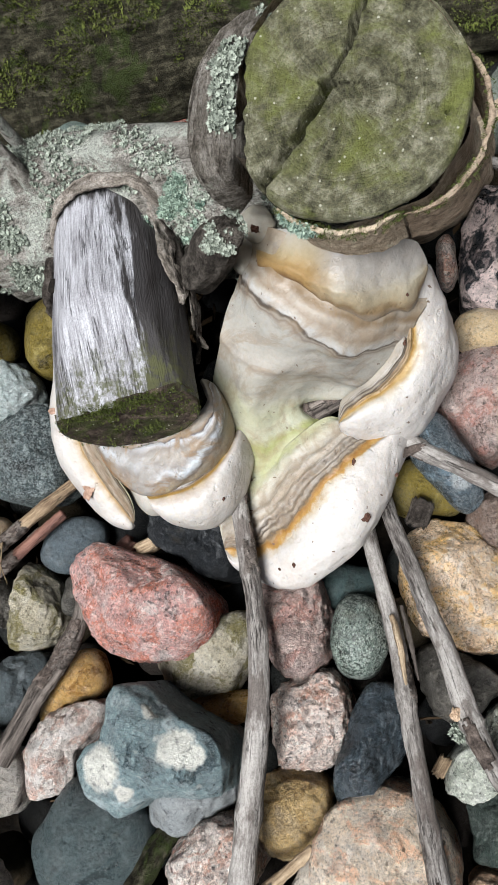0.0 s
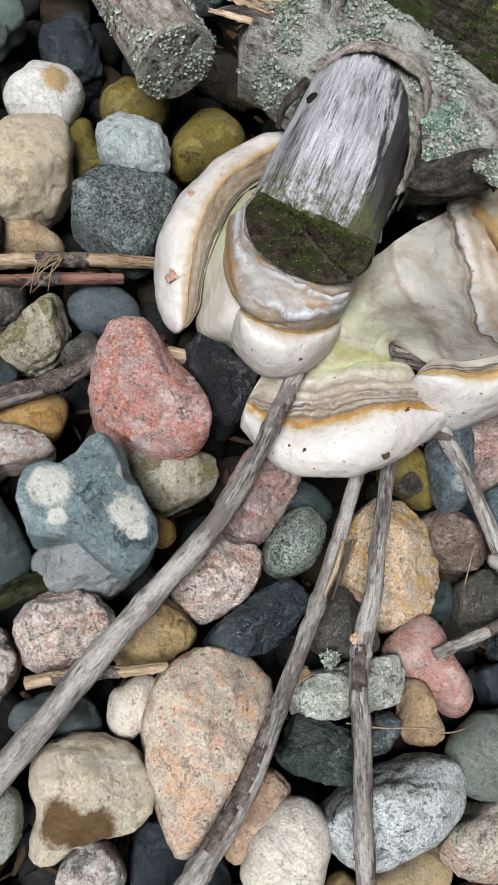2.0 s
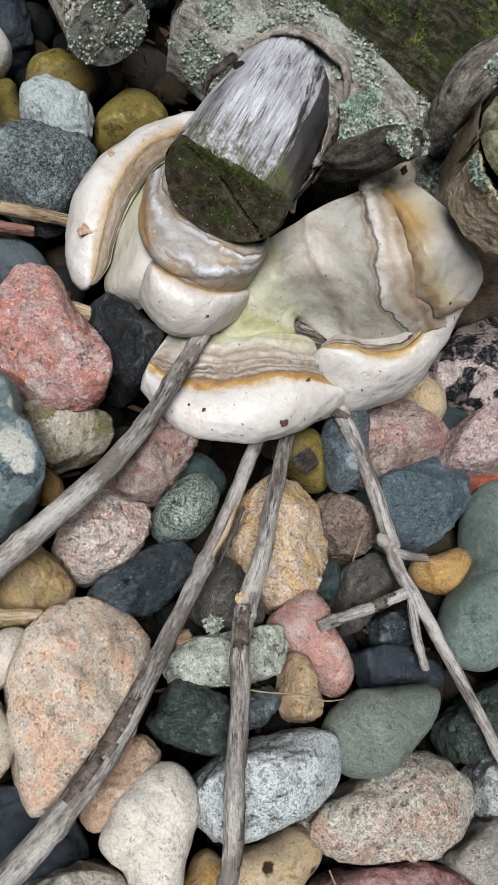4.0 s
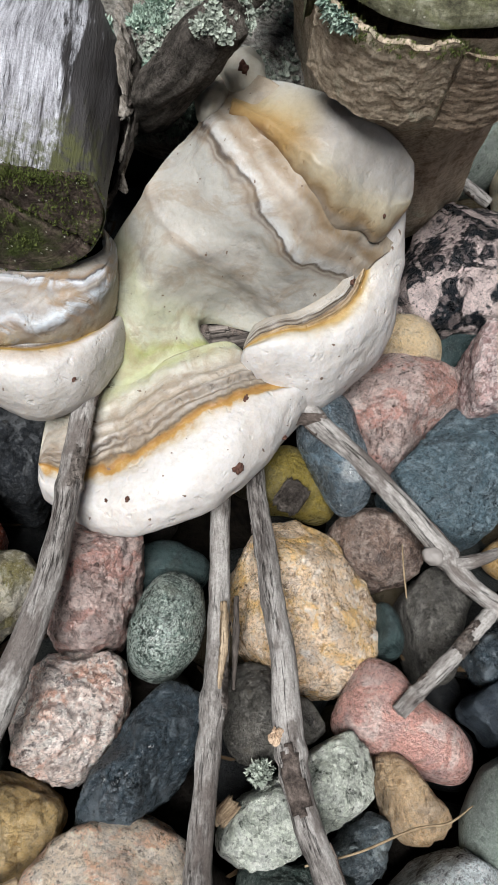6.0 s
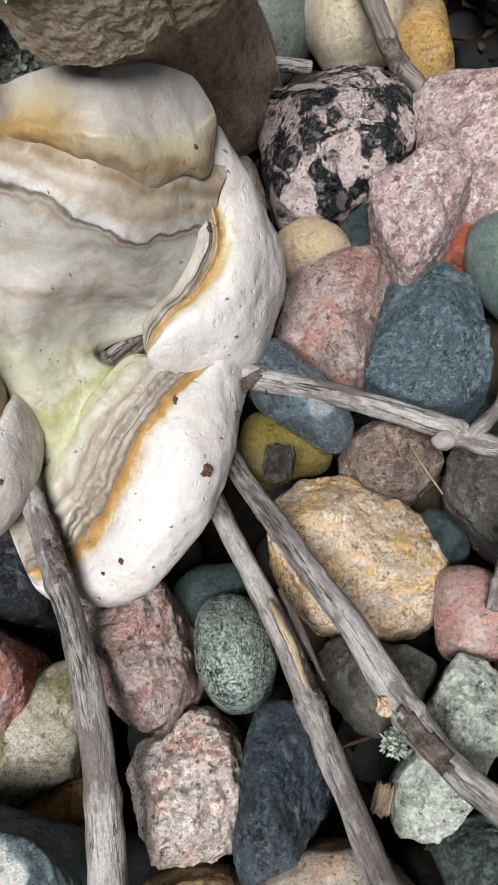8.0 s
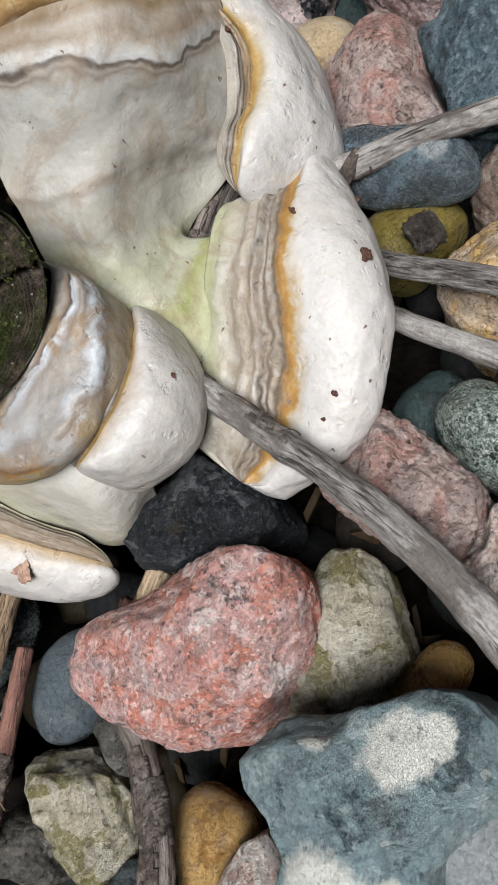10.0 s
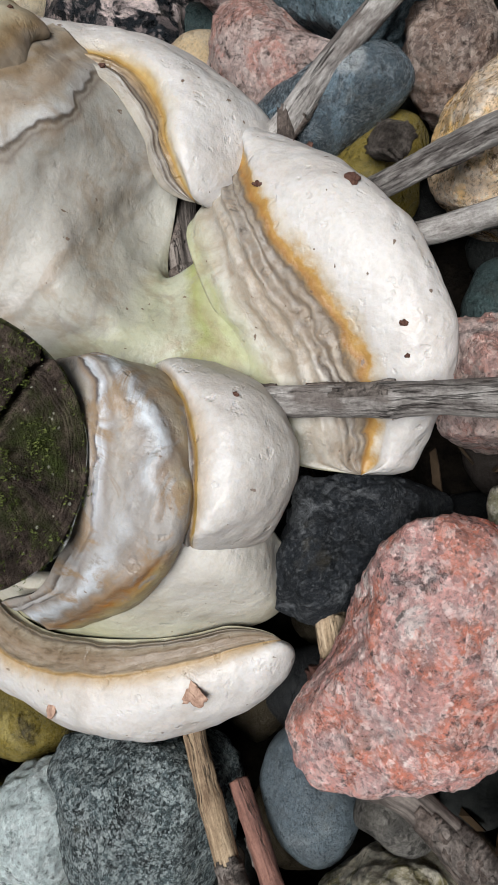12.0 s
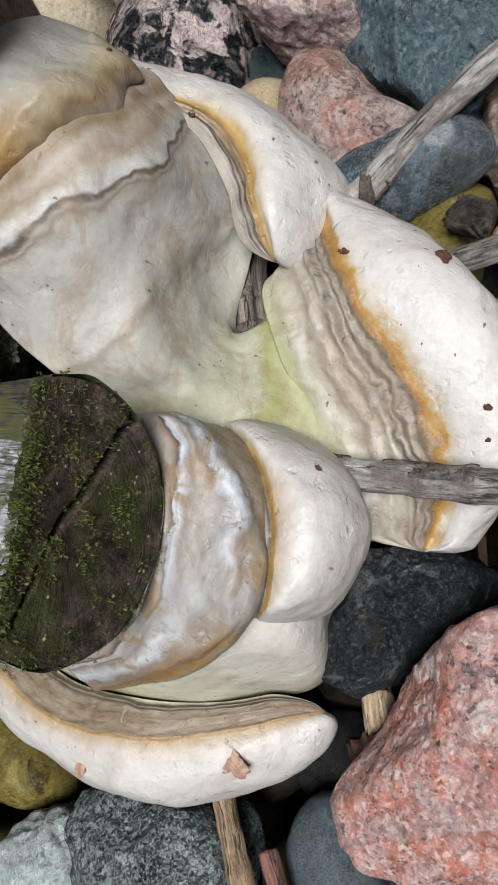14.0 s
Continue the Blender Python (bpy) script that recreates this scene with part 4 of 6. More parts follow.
def disc(center, normal, radius, cracks, depth, seed, rings=60, sides=150, chord=2.0, cut=-2.0):
    """A sawn end: a rough disc with drying cracks (polylines in radii, each with a width) sunk into it."""
    n = Vector(normal).normalized()
    q = n.to_track_quat("Z", "Y").to_matrix()
    verts, fib = [], []
    for i in range(rings + 1):
        for k in range(sides):
            a, rr = 2 * math.pi * k / sides, i / rings
            edge = 1 + 0.04 * noise.fractal(Vector((math.cos(a) * 1.3, math.sin(a) * 1.3, seed)), 1.0, 2.0, 3)
            x, y = rr * math.cos(a) * edge, rr * math.sin(a) * edge
            z = 0.012 * noise.fractal(Vector((x * 4, y * 4, seed)), 1.0, 2.0, 4)
            for width, line in cracks:
                for (ax, ay), (bx, by) in zip(line[:-1], line[1:]):
                    jx = x + 0.03 * noise.noise(Vector((x * 7, y * 7, seed)))
                    jy = y + 0.03 * noise.noise(Vector((y * 7, x * 7, seed + 3)))
                    dx, dy = bx - ax, by - ay
                    h = min(1, max(0, ((jx - ax) * dx + (jy - ay) * dy) / (dx * dx + dy * dy)))
                    e = math.hypot(jx - ax - h * dx, jy - ay - h * dy)
                    z -= depth * math.exp(-((e / width) ** 4))
            y = min(y, chord + 0.02 * math.sin(19 * x) * math.cos(7 * x))
            x = max(x, cut + 0.015 * math.sin(17 * y) * math.cos(5 * y) + 0.012 * math.sin(41 * y))
            if i == rings:
                z -= 0.10
            verts.append(Vector(center) + q @ Vector((x, y, z)) * radius)
            fib.append((x * radius, y * radius, z * radius))
    return mesh("cut_face", verts, grid_faces(rings + 1, sides, True), None, fib)


# ---- stones ----
def ball(level):
    bm = bmesh.new()
    bmesh.ops.create_icosphere(bm, subdivisions=level, radius=1.0)
    v = np.array([q.co[:] for q in bm.verts])
    f = [tuple(x.index for x in q.verts) for q in bm.faces]
    bm.free()
    return v, f


BALL, BALL_FACES = ball(5)
FINE, FINE_FACES = ball(6)
SMALL, SMALL_FACES = ball(4)
STYLE = {"smooth": (0, 0, 0, 0.08, 0.004), "round": (6, 12, 26, 0.10, 0.036), "block": (6, 26, 16, 0.06, 0.042), "slab": (5, 34, 12, 0.04, 0.034), "shard": (1, 60, 3, 0.015, 0.02)}


def stone_mesh(style, h, radii, seed, small=False, facets=()):
    """A stone in mm: radii round its girth from east anticlockwise, height h; broken along flat faces that meet in worn edges, chipped and roughened.
    facets: broken faces of its own, each its way round and up in degrees and how much it leaves."""
    planes, edge, chips, lump, grit = STYLE[style]
    d, faces = (SMALL, SMALL_FACES) if small else (FINE, FINE_FACES) if facets else (BALL, BALL_FACES)
    rng = random.Random(seed * 7 + 3)
    az = np.arctan2(d[:, 1], d[:, 0]) % (2 * math.pi)
    k = len(radii)
    r = np.asarray(radii, float)
    t = az / (2 * math.pi) * k
    i = t.astype(int) % k
    u = t - np.floor(t)
    a, b, c, e = r[(i - 1) % k], r[i], r[(i + 1) % k], r[(i + 2) % k]
    girth = 0.5 * (2 * b + (c - a) * u + (2 * a - 5 * b + 4 * c - e) * u**2 + (3 * b - a - 3 * c + e) * u**3)
    if style in ("block", "slab", "shard"):
        girth = 0.25 * girth + 0.75 * (b + (c - b) * u)
    flat, up = np.hypot(d[:, 0], d[:, 1]), d[:, 2]
    if planes:
        cuts = [(f[0], f[1], f[2]) for f in facets]
        if not cuts:
            turn = rng.uniform(0, 360)
            cuts = [(rng.uniform(0, 360), rng.uniform(66, 86), rng.uniform(0.80, 0.95))]
            cuts += [(turn + 360 * q / planes + rng.uniform(-25, 25), rng.uniform(28, 58), rng.uniform(0.84, 0.98)) for q in range(planes)]
        elif style != "shard":
            cuts += [(rng.uniform(0, 360), rng.uniform(25, 50), rng.uniform(0.93, 1.02)) for q in range(3)]
        total = flat**edge + np.abs(up) ** edge
        for phi, el, keep in cuts:
            n = np.array([math.cos(radians(phi)) * math.cos(radians(el)), math.sin(radians(phi)) * math.cos(radians(el)), math.sin(radians(el))])
            total = total + (np.maximum(d @ n, 0) / keep) ** edge
        s = total ** (-1 / edge)
    else:
        s = (flat**2.15 + np.abs(up) ** 2.15) ** (-1 / 2.15)
    p = np.stack([girth * flat * s * np.cos(az), girth * flat * s * np.sin(az), 0.5 * h * up * s], 1)
    mean = float(r.mean())
    o = Vector((seed * 1.37, seed * 0.71, seed * 2.11))
    out = d / np.linalg.norm(d, axis=1, keepdims=True)
    w = np.array([noise.fractal(Vector(q) / (mean * 0.9) + o, 1.0, 2.0, 3) for q in p])
    p = p + out * (mean * lump * 0.55 * w)[:, None]
    for j in range(chips):
        phi, el, keep = rng.uniform(0, 2 * math.pi), rng.uniform(-0.1, 1.4), rng.uniform(0.955, 0.99)
        n = np.array([math.cos(phi) * math.cos(el), math.sin(phi) * math.cos(el), math.sin(el)])
        q = p @ n
        p = p - np.maximum(q - q.max() * keep, 0)[:, None] * n * 0.98
    g = np.array([noise.fractal(Vector(q) / (mean * 0.22) + o, 0.8, 2.0, 3) for q in p])
    ledge = np.array([abs(noise.noise(Vector(q) / (mean * 0.45) + o * 1.3)) for q in p])
    h2 = np.array([noise.fractal(Vector(q) / 1.5 + o, 0.6, 2.0, 2) for q in p])
    p = p + out * (min(mean, 17.0) * grit * (1.3 * g - 2.2 * ledge) + 9.0 * grit * h2)[:, None]
    p[:, 2] -= p[:, 2].max() - 0.5 * h
    return mesh("stone", p * MM, faces)


COUNT = [0]


def stone(mat, style, x, y, top, h, radii, facets=()):
    """A stone of the bed (mm). facets: broken faces, each its way round and up in degrees and the share of the stone that it leaves."""
    COUNT[0] += 1
    m, words = ROCKS[mat]
    ob = part("stone", stone_mesh(style, h, [1.07 * q for q in radii], COUNT[0], False, facets), m)
    ob.location = (x * MM, y * MM, (top - 0.5 * h) * MM)
    PLACED.append((x, y, float(np.mean(radii)), top))
    return tagged(ob, words + " in the stone bed", "stone", "stones of the bed")


PLACED = []

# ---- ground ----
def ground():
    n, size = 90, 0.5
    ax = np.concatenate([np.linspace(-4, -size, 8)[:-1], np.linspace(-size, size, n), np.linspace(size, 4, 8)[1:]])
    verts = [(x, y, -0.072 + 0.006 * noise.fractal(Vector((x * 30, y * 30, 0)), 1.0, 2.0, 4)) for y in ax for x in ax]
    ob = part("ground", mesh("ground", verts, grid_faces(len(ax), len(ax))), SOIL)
    tagged(ob, "soil under the loose stones, near black for painted gap shade", "ground", "", "structure")


ground()

# ---- the fallen limb ----
def flakes(name, host, count, material, parent, keep, size, curl, seed, label="", blades=False):
    """Small frilled flakes (lichen) or tufts (moss) over part of a surface: one mesh."""
    rng = random.Random(seed)
    me = host.data
    spots = [(v.co.copy(), v.normal.copy()) for v in me.vertices]
    spots = [q for q in spots if keep(q[0], q[1])]
    verts, faces = [], []
    for _ in range(count):
        p, n = rng.choice(spots)
        p = p + Vector((rng.uniform(-1, 1), rng.uniform(-1, 1), rng.uniform(-1, 1))) * 0.0012
        q = (n + Vector((rng.gauss(0, 0.3), rng.gauss(0, 0.3), rng.gauss(0, 0.3)))).to_track_quat("Z", "Y").to_matrix()
        r = size * MM * rng.uniform(0.5, 1.3)
        base = len(verts)
        if blades:
            for _k in range(5):
                a = rng.uniform(0, 6.28)
                o = Vector((math.cos(a), math.sin(a), 0)) * r * rng.uniform(0, 0.8)
                d = Vector((math.cos(a + 1.6), math.sin(a + 1.6), 0)) * r * 0.16
                tip = o * 1.6 + Vector((0, 0, r * rng.uniform(0.6, 1.2)))
                k = len(verts)
                verts += [p + q @ (o - d), p + q @ (o + d), p + q @ tip]
                faces.append((k, k + 1, k + 2))
            continue
        lobes = rng.randrange(4, 7)
        verts.append(p - n * 0.0002)
        ring = lobes * 2
        for k in range(ring):
            a = 2 * math.pi * k / ring + rng.uniform(-0.15, 0.15)
            rr = r * (rng.uniform(0.85, 1.15) if k % 2 else rng.uniform(0.65, 0.85))
            verts.append(p + q @ Vector((rr * math.cos(a), rr * math.sin(a), (curl * r * rng.uniform(0.3, 1.2)) if k % 2 else curl * r * 0.25)))
        faces += [(base, base + 1 + k, base + 1 + (k + 1) % ring) for k in range(ring)]
    ob = part(name, mesh(name, verts, faces, flat=True), material, parent, label)
    return tagged(ob, kind="stuff")


def shell(center, normal, radius, turn, gap, top, deep, wall, seed, cols=70, rows=60, coarse=1.0, fold=26):
    """A loose plate of bark round a sawn log: from one angle to another (degrees), a gap off the wood."""
    q = Vector(normal).normalized().to_track_quat("Z", "Y").to_matrix()
    faces, rings = grid_faces(rows, cols), []
    for side in (1, 0):
        for i in range(rows):
            for k in range(cols):
                u, v = k / (cols - 1), i / (rows - 1)
                a = radians(turn[0] + (turn[1] - turn[0]) * u)
                ragged = (0.002 + 0.6 * wall) * noise.fractal(Vector((u * 5, seed, 0)), 1.0, 2.0, 4)
                taper = min(1.0, 6 * u, 6 * (1 - u))
                r = radius + gap * math.sin(math.pi * min(1, u * 1.1)) + side * wall * (0.35 + 0.65 * taper) + coarse * (0.0020 if side else 0.0009) * noise.fractal(Vector((u * fold, v * 9, seed)), 0.8, 2.0, 5)
                rings.append(Vector(center) + q @ Vector((r * math.cos(a), r * math.sin(a), top + ragged - v * deep)))
    k = rows * cols
    faces += [(a + k, d + k, c + k, b + k) for a, b, c, d in faces]
    edge = [c for c in range(cols)] + [r * cols + cols - 1 for r in range(1, rows)] + [(rows - 1) * cols + c for c in range(cols - 2, -1, -1)] + [r * cols for r in range(rows - 2, 0, -1)]
    faces += [(a, b, b + k, a + k) for a, b in zip(edge, edge[1:] + edge[:1])]
    return mesh("bark_plate", rings, faces)


def slab(center, normal, inner, outer, deep, slope, seed, cols=90, rows=24, side=44):
    """A long split piece of wood beside a sawn end: inner and outer line in its plane (mm), falling away outwards by slope, reaching deep below."""
    q = Vector(normal).normalized().to_track_quat("Z", "Y").to_matrix()
    a, b = (spline([(x, y, 0) for x, y in line], cols) for line in (inner, outer))
    verts, fib = [], []
    for r in range(rows + side):
        w = min(1.0, r / (rows - 1))
        down = max(0, r - rows + 1) / side * deep
        for k in range(cols):
            end = min(1.0, 10 * (k + 0.5) / cols, 10 * (cols - k - 0.5) / cols)
            p = a[k] + (b[k] - a[k]) * w
            grain = noise.fractal(Vector((w * 9 + down * 0.12, k * 0.028, seed)), 0.8, 2.0, 5)
            split = abs(noise.noise(Vector((w * 4 + down * 0.2, k * 0.010, seed + 7))))
            z = 1.8 - slope * w**1.6 - down + 1.6 * grain * (1 if down == 0 else 0.3) - 2.6 * max(0, 0.16 - split) / 0.16 - 5 * (1 - end)
            out = (0.8 * grain - 1.4 * max(0, 0.14 - split) / 0.14) if down else 0
            p = p + (b[k] - a[k]) / 16 * (out - 0.05 * down)
            verts.append(Vector(center) + q @ Vector((p[0], p[1], z)) * MM)
            fib.append((p[0] * MM, z * MM, p[1] * MM))
    n = rows + side
    faces = grid_faces(n, cols)
    base = len(verts)
    for k in range(cols):
        verts.append(Vector(center) + q @ Vector((a[k][0], a[k][1], -deep)) * MM)
        fib.append((a[k][0] * MM, -deep * MM, a[k][1] * MM))
    faces += [(k, k + 1, base + k + 1, base + k) for k in range(cols - 1)]
    last = (n - 1) * cols
    faces += [(base + k, base + k + 1, last + k + 1, last + k) for k in range(cols - 1)]
    me = mesh("split_slab", verts, faces, None, fib)
    bm = bmesh.new()
    bm.from_mesh(me)
    bmesh.ops.holes_fill(bm, edges=[e for e in bm.edges if e.is_boundary])
    bmesh.ops.recalc_face_normals(bm, faces=bm.faces)
    bm.to_mesh(me)
    bm.free()
    return me


def blob(name, at, r, material, parent, seed, label="", uneven=0.15):
    """A small rounded lump or pit; r: half sizes in mm."""
    v = SMALL * np.array(r) * (1 + uneven * rough_field(SMALL, 0.8, 3, seed))[:, None]
    ob = part(name, mesh(name, v * MM, SMALL_FACES), material, parent, label)
    ob.location = Vector(at) * MM
    return ob


limb = empty("fallen_limb", "fallen grey limb with lichen and mossy sawn ends", "log")
trunk = stem("trunk", [(-134, 130, 37), (-116, 138, 38), (-85, 141, 40), (-45, 139, 42), (-5, 136, 42), (24, 144, 32)], [25, 29, 29, 28, 27, 20], BARK_LICHEN, limb, "grey bark crusted with lichen", sides=150, rings=230, lump=0.19, seed=3.0, ridges=0.15)
flakes("lichen", trunk, 15000, LICHEN, trunk, lambda p, n: n.z > -0.2 and noise.fractal(p * 60 + Vector((3, 1, 7)), 1.0, 2.0, 4) > 0.10, 0.8, 1.2, 4, "pale grey green leafy lichen")
flakes("mint_lichen", trunk, 3000, LICHEN_MINT, trunk, lambda p, n: n.y < 0.5 and (p - Vector((-0.040, 0.120, 0.06))).length < 0.019 + 0.022 * noise.noise(p * 90) and noise.fractal(p * 140, 1.0, 2.0, 3) > 0.16, 0.95, 1.8, 5, "mint green leafy lichen")
FACE, AXIS, UP = np.array((0.25, -0.965, 0.08)), np.array((0.291, -0.928, 0.230)), np.array((0.04, 0.09, 0.995))
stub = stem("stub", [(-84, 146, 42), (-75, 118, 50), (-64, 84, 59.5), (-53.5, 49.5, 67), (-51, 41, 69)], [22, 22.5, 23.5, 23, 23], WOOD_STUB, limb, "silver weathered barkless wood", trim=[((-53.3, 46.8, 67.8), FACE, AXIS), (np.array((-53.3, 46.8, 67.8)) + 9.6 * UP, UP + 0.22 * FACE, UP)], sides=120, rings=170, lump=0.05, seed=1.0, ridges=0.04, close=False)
stub_end = part("cut_face", disc((-0.0533, 0.0468, 0.0678), FACE, 0.0237, [(0.03, [(-0.1, 0.1), (0.4, -0.22), (0.95, -0.55)]), (0.012, [(-0.1, 0.1), (-0.7, 0.3)])], 0.22, 5.0, chord=0.42), END_STUB, stub, "dark mossy sawn end with a crack")
SIDE, RISE = np.array((0.958, 0.286, 0.0)), np.array((-0.06, 0.22, 0.973))


def round_stub(angle, reach, along):
    """A point beside the stub: degrees round it (0 east, 90 up), distance from its axis and along it, in mm."""
    a = radians(angle)
    return np.array((-75.0, 118.0, 50.5)) + reach * (math.cos(a) * SIDE + math.sin(a) * RISE) + along * AXIS


collar = [round_stub(165, 23.5, -2), round_stub(120, 24.5, -8), round_stub(80, 26, -9), round_stub(45, 31, -3), round_stub(10, 29, 9), round_stub(-15, 25, 24)]
ribbon("bark_collar", collar, 3.4, AXIS, 1.6, BARK_LOOSE, stub, "torn grey collar of bark", 0.25, 14.0, 110, 12)
for k in range(8):
    w = random.Random(40 + k)
    top = 34 - 8 * k
    ribbon("bark_shred", [round_stub(top + w.uniform(-4, 4), 24.5 + w.uniform(0, 1.5), -2 + 4 * k), round_stub(top - 4 + w.uniform(-3, 3), 26 + w.uniform(0, 2.5), 12 + 3.5 * k), round_stub(top - 8 + w.uniform(-3, 3), 26 + w.uniform(0, 3), 26 + 3 * k), round_stub(top - 12 + w.uniform(-5, 5), 25 + w.uniform(0, 5), 37 + 2 * k)], w.uniform(1.8, 3.6), round_stub(top - 90, 1, 0) - round_stub(0, 0, 0), 0.5, (BARK_LOOSE, BARK_DARK)[k % 2], stub, "", w.uniform(-0.6, 0.6), 50.0 + k)
ribbon("bark_flap", [round_stub(165, 22.5, 0), round_stub(174, 24, 8), round_stub(180, 26, 16), round_stub(186, 25, 24)], 3.2, RISE, 1.0, BARK_DARK, stub, "curled flap of bark", 0.6, 61.0, 50)
# A solid near-black lump stands in for the shade inside the knot hole.
blob("knot_hole", round_stub(140, 23.2, 24), (1.6, 2.8, 1.2), HOLE_SHADE, stub, 3.0, "near-black lump painting the shade inside a knot hole")
flakes("moss", stub_end, 2600, MOSS_DARK, stub, lambda p, n: noise.fractal(p * 110, 1.0, 2.0, 3) > 0.12 or (p - Vector((-0.0533, 0.0468, 0.0678))).dot(Vector(UP)) > 0.0062 or (p - Vector((-0.0533, 0.0468, 0.0678))).length > 0.0215, 0.75, 1.0, 45, "dark green moss along the sawn edge", True)
EDGE = [(-30, -17), (-29.6, -10), (-29.6, 0), (-28, 12), (-21, 25)]


def edge_of(p):
    """Distance of a point from the inner edge of the split slab."""
    v = Vector(LOG_N).normalized().to_track_quat("Z", "Y").to_matrix().transposed() @ (p - Vector(LOG_C))
    return min(math.hypot(v.x - x * MM, v.y - y * MM) for x, y in spline([(x, y, 0) for x, y in EDGE], 40)[:, :2])


LOG_C, LOG_N = (0.0241, 0.1117, 0.1277), (-0.005, -0.285, 0.958)
log = stem("upright_log", [(30, 184, -10), (27, 162, 30), (25, 136, 80), (24.1, 113, 126)], [35, 32, 30.5, 30.5], BARK_BROWN, limb, "rough brown bark", sides=180, rings=200, lump=0.12, seed=7.0, ridges=0.07, close=False)
part("cut_face", disc(LOG_C, LOG_N, 0.0306, [(0.034, [(-0.14, 0.14), (-0.38, -0.22), (-0.74, -0.70)]), (0.012, [(-0.14, 0.14), (0.02, 0.42)]), (0.028, [(0.02, 0.42), (0.16, 0.9)]), (0.03, [(-0.18, 0.16), (-0.1, 0.13)]), (0.004, [(-0.14, 0.14), (0.4, 0.1), (0.85, -0.2)])], 0.75, 9.0, cut=-0.85), END_LOG, log, "olive green mossy sawn end with drying cracks")
plate = part("split_slab", slab(LOG_C, LOG_N, EDGE, [(-39, -19), (-43.5, -12), (-45, -2), (-42, 15), (-31, 31)], 22, 9, 5.0), BARK_SLAB, log, "grey split-off side of the log with lichen along its edge")
flakes("lichen", plate, 1500, LICHEN, log, lambda p, n: n.z > 0.1 and edge_of(p) < 0.0028 + 0.014 * noise.noise(p * 80), 0.8, 1.1, 6, "grey green lichen")
for turn, seed, gap, low, tone in (((-128, -64), 5.0, 0.0003, -0.0065, BARK_BROWN), ((-62.5, 40), 6.0, 0.0044, -0.0095, BARK_RED)):
    bark_piece = part("bark_plate", shell(LOG_C, LOG_N, 0.0306, turn, gap, low, 0.027, 0.0014, seed, 110, 80, 0.22, 12), tone, log, "peeling plate of brown bark")
    flakes("rim_moss", bark_piece, 420, MOSS_DARK, log, lambda p, n: (p - Vector(LOG_C)).dot(Vector(LOG_N)) > low - 0.002 + 0.004 * noise.noise(p * 150), 0.8, 1.0, seed, "dark moss along the torn rim", True)
stem("splinter", [(44, 132, 52), (56, 150, 52), (70, 166, 55)], [5, 3.6, 1.2], BARK_BROWN, log, "frayed splinter of bark", sides=20, rings=50, lump=0.4, seed=71.0)
flakes("rim_lichen", log, 420, LICHEN_MINT, log, lambda p, n: (p - Vector((0.010, 0.083, 0.119))).length < 0.009, 0.9, 1.2, 8, "mint and yellow lichen tuft")
branch = stem("side_branch", [(-44, 112, 48), (-36, 102, 60), (-28, 97.5, 74), (-21, 96.5, 87), (-14, 94.5, 98)], [8.5, 8, 7.6, 7.2, 5.0], BARK_BRANCH, limb, "dark broken branch", sides=60, rings=80, lump=0.16, seed=11.0, ridges=0.15)
flakes("lichen", branch, 900, LICHEN, branch, lambda p, n: n.z > 0.3 and p.z > 0.090 and noise.fractal(p * 70, 1.0, 2.0, 3) > -0.1, 0.6, 0.9, 9)
for k in range(9):
    w = random.Random(70 + k)
    y, z = 118 + 3.2 * k, 50 + 12 * math.sin(math.pi * (k + 1) / 10) + w.uniform(-2, 2)
    ribbon("broken_wood", [(-118, y + 4, z + 2), (-132, y + 1, z + 1), (-146 + w.uniform(-5, 4), y - 3 + w.uniform(-2, 2), z - 3)], w.uniform(1.6, 2.8), (0, 1, 0.3), 1.4, (WOOD_TAN, WOOD_DARK, WOOD_TAN)[k % 3], limb, "splintered tan wood", w.uniform(-0.4, 0.4), 80.0 + k, 40)
stem("dead_twig", [(-113, 158, 60), (-116, 160, 82), (-121, 158, 108)], [2.6, 2.2, 1.8], BARK_LICHEN, limb, sides=20, rings=40, lump=0.2, seed=81.0)
stem("dead_twig", [(-104, 138, 62), (-108, 143, 78), (-114, 147, 96)], [2.8, 2.5, 2.0], BARK_LICHEN, limb, sides=20, rings=40, lump=0.2, seed=82.0)

left = empty("small_log", "short lichen-spotted log with a broken pale end", "log")
lbark = stem("bark", [(-300, 165, 10), (-240, 145, 20), (-195, 122, 26), (-155, 104, 28)], [17, 17, 17, 18], BARK_LOOSE, left, sides=70, rings=110, lump=0.12, seed=91.0)
flakes("lichen", lbark, 1200, LICHEN, left, lambda p, n: n.z > 0 and noise.fractal(p * 50, 1.0, 2.0, 3) > 0.05, 1.1, 0.9, 12)
lend = part("cut_face", disc((-0.1525, 0.1027, 0.0282), (0.88, -0.44, 0.1), 0.0182, [(0.05, [(0, 0), (0.5, 0.6)]), (0.05, [(-0.6, 0.2), (0.2, -0.5)])], 0.3, 15.0), BARK_LICHEN, left, "dark broken end")

flakes("end_lichen", lend, 1500, LICHEN, left, lambda p, n: noise.fractal(p * 70, 1.0, 2.0, 3) > -0.1, 0.8, 1.1, 13, "grey green lichen on the broken end")

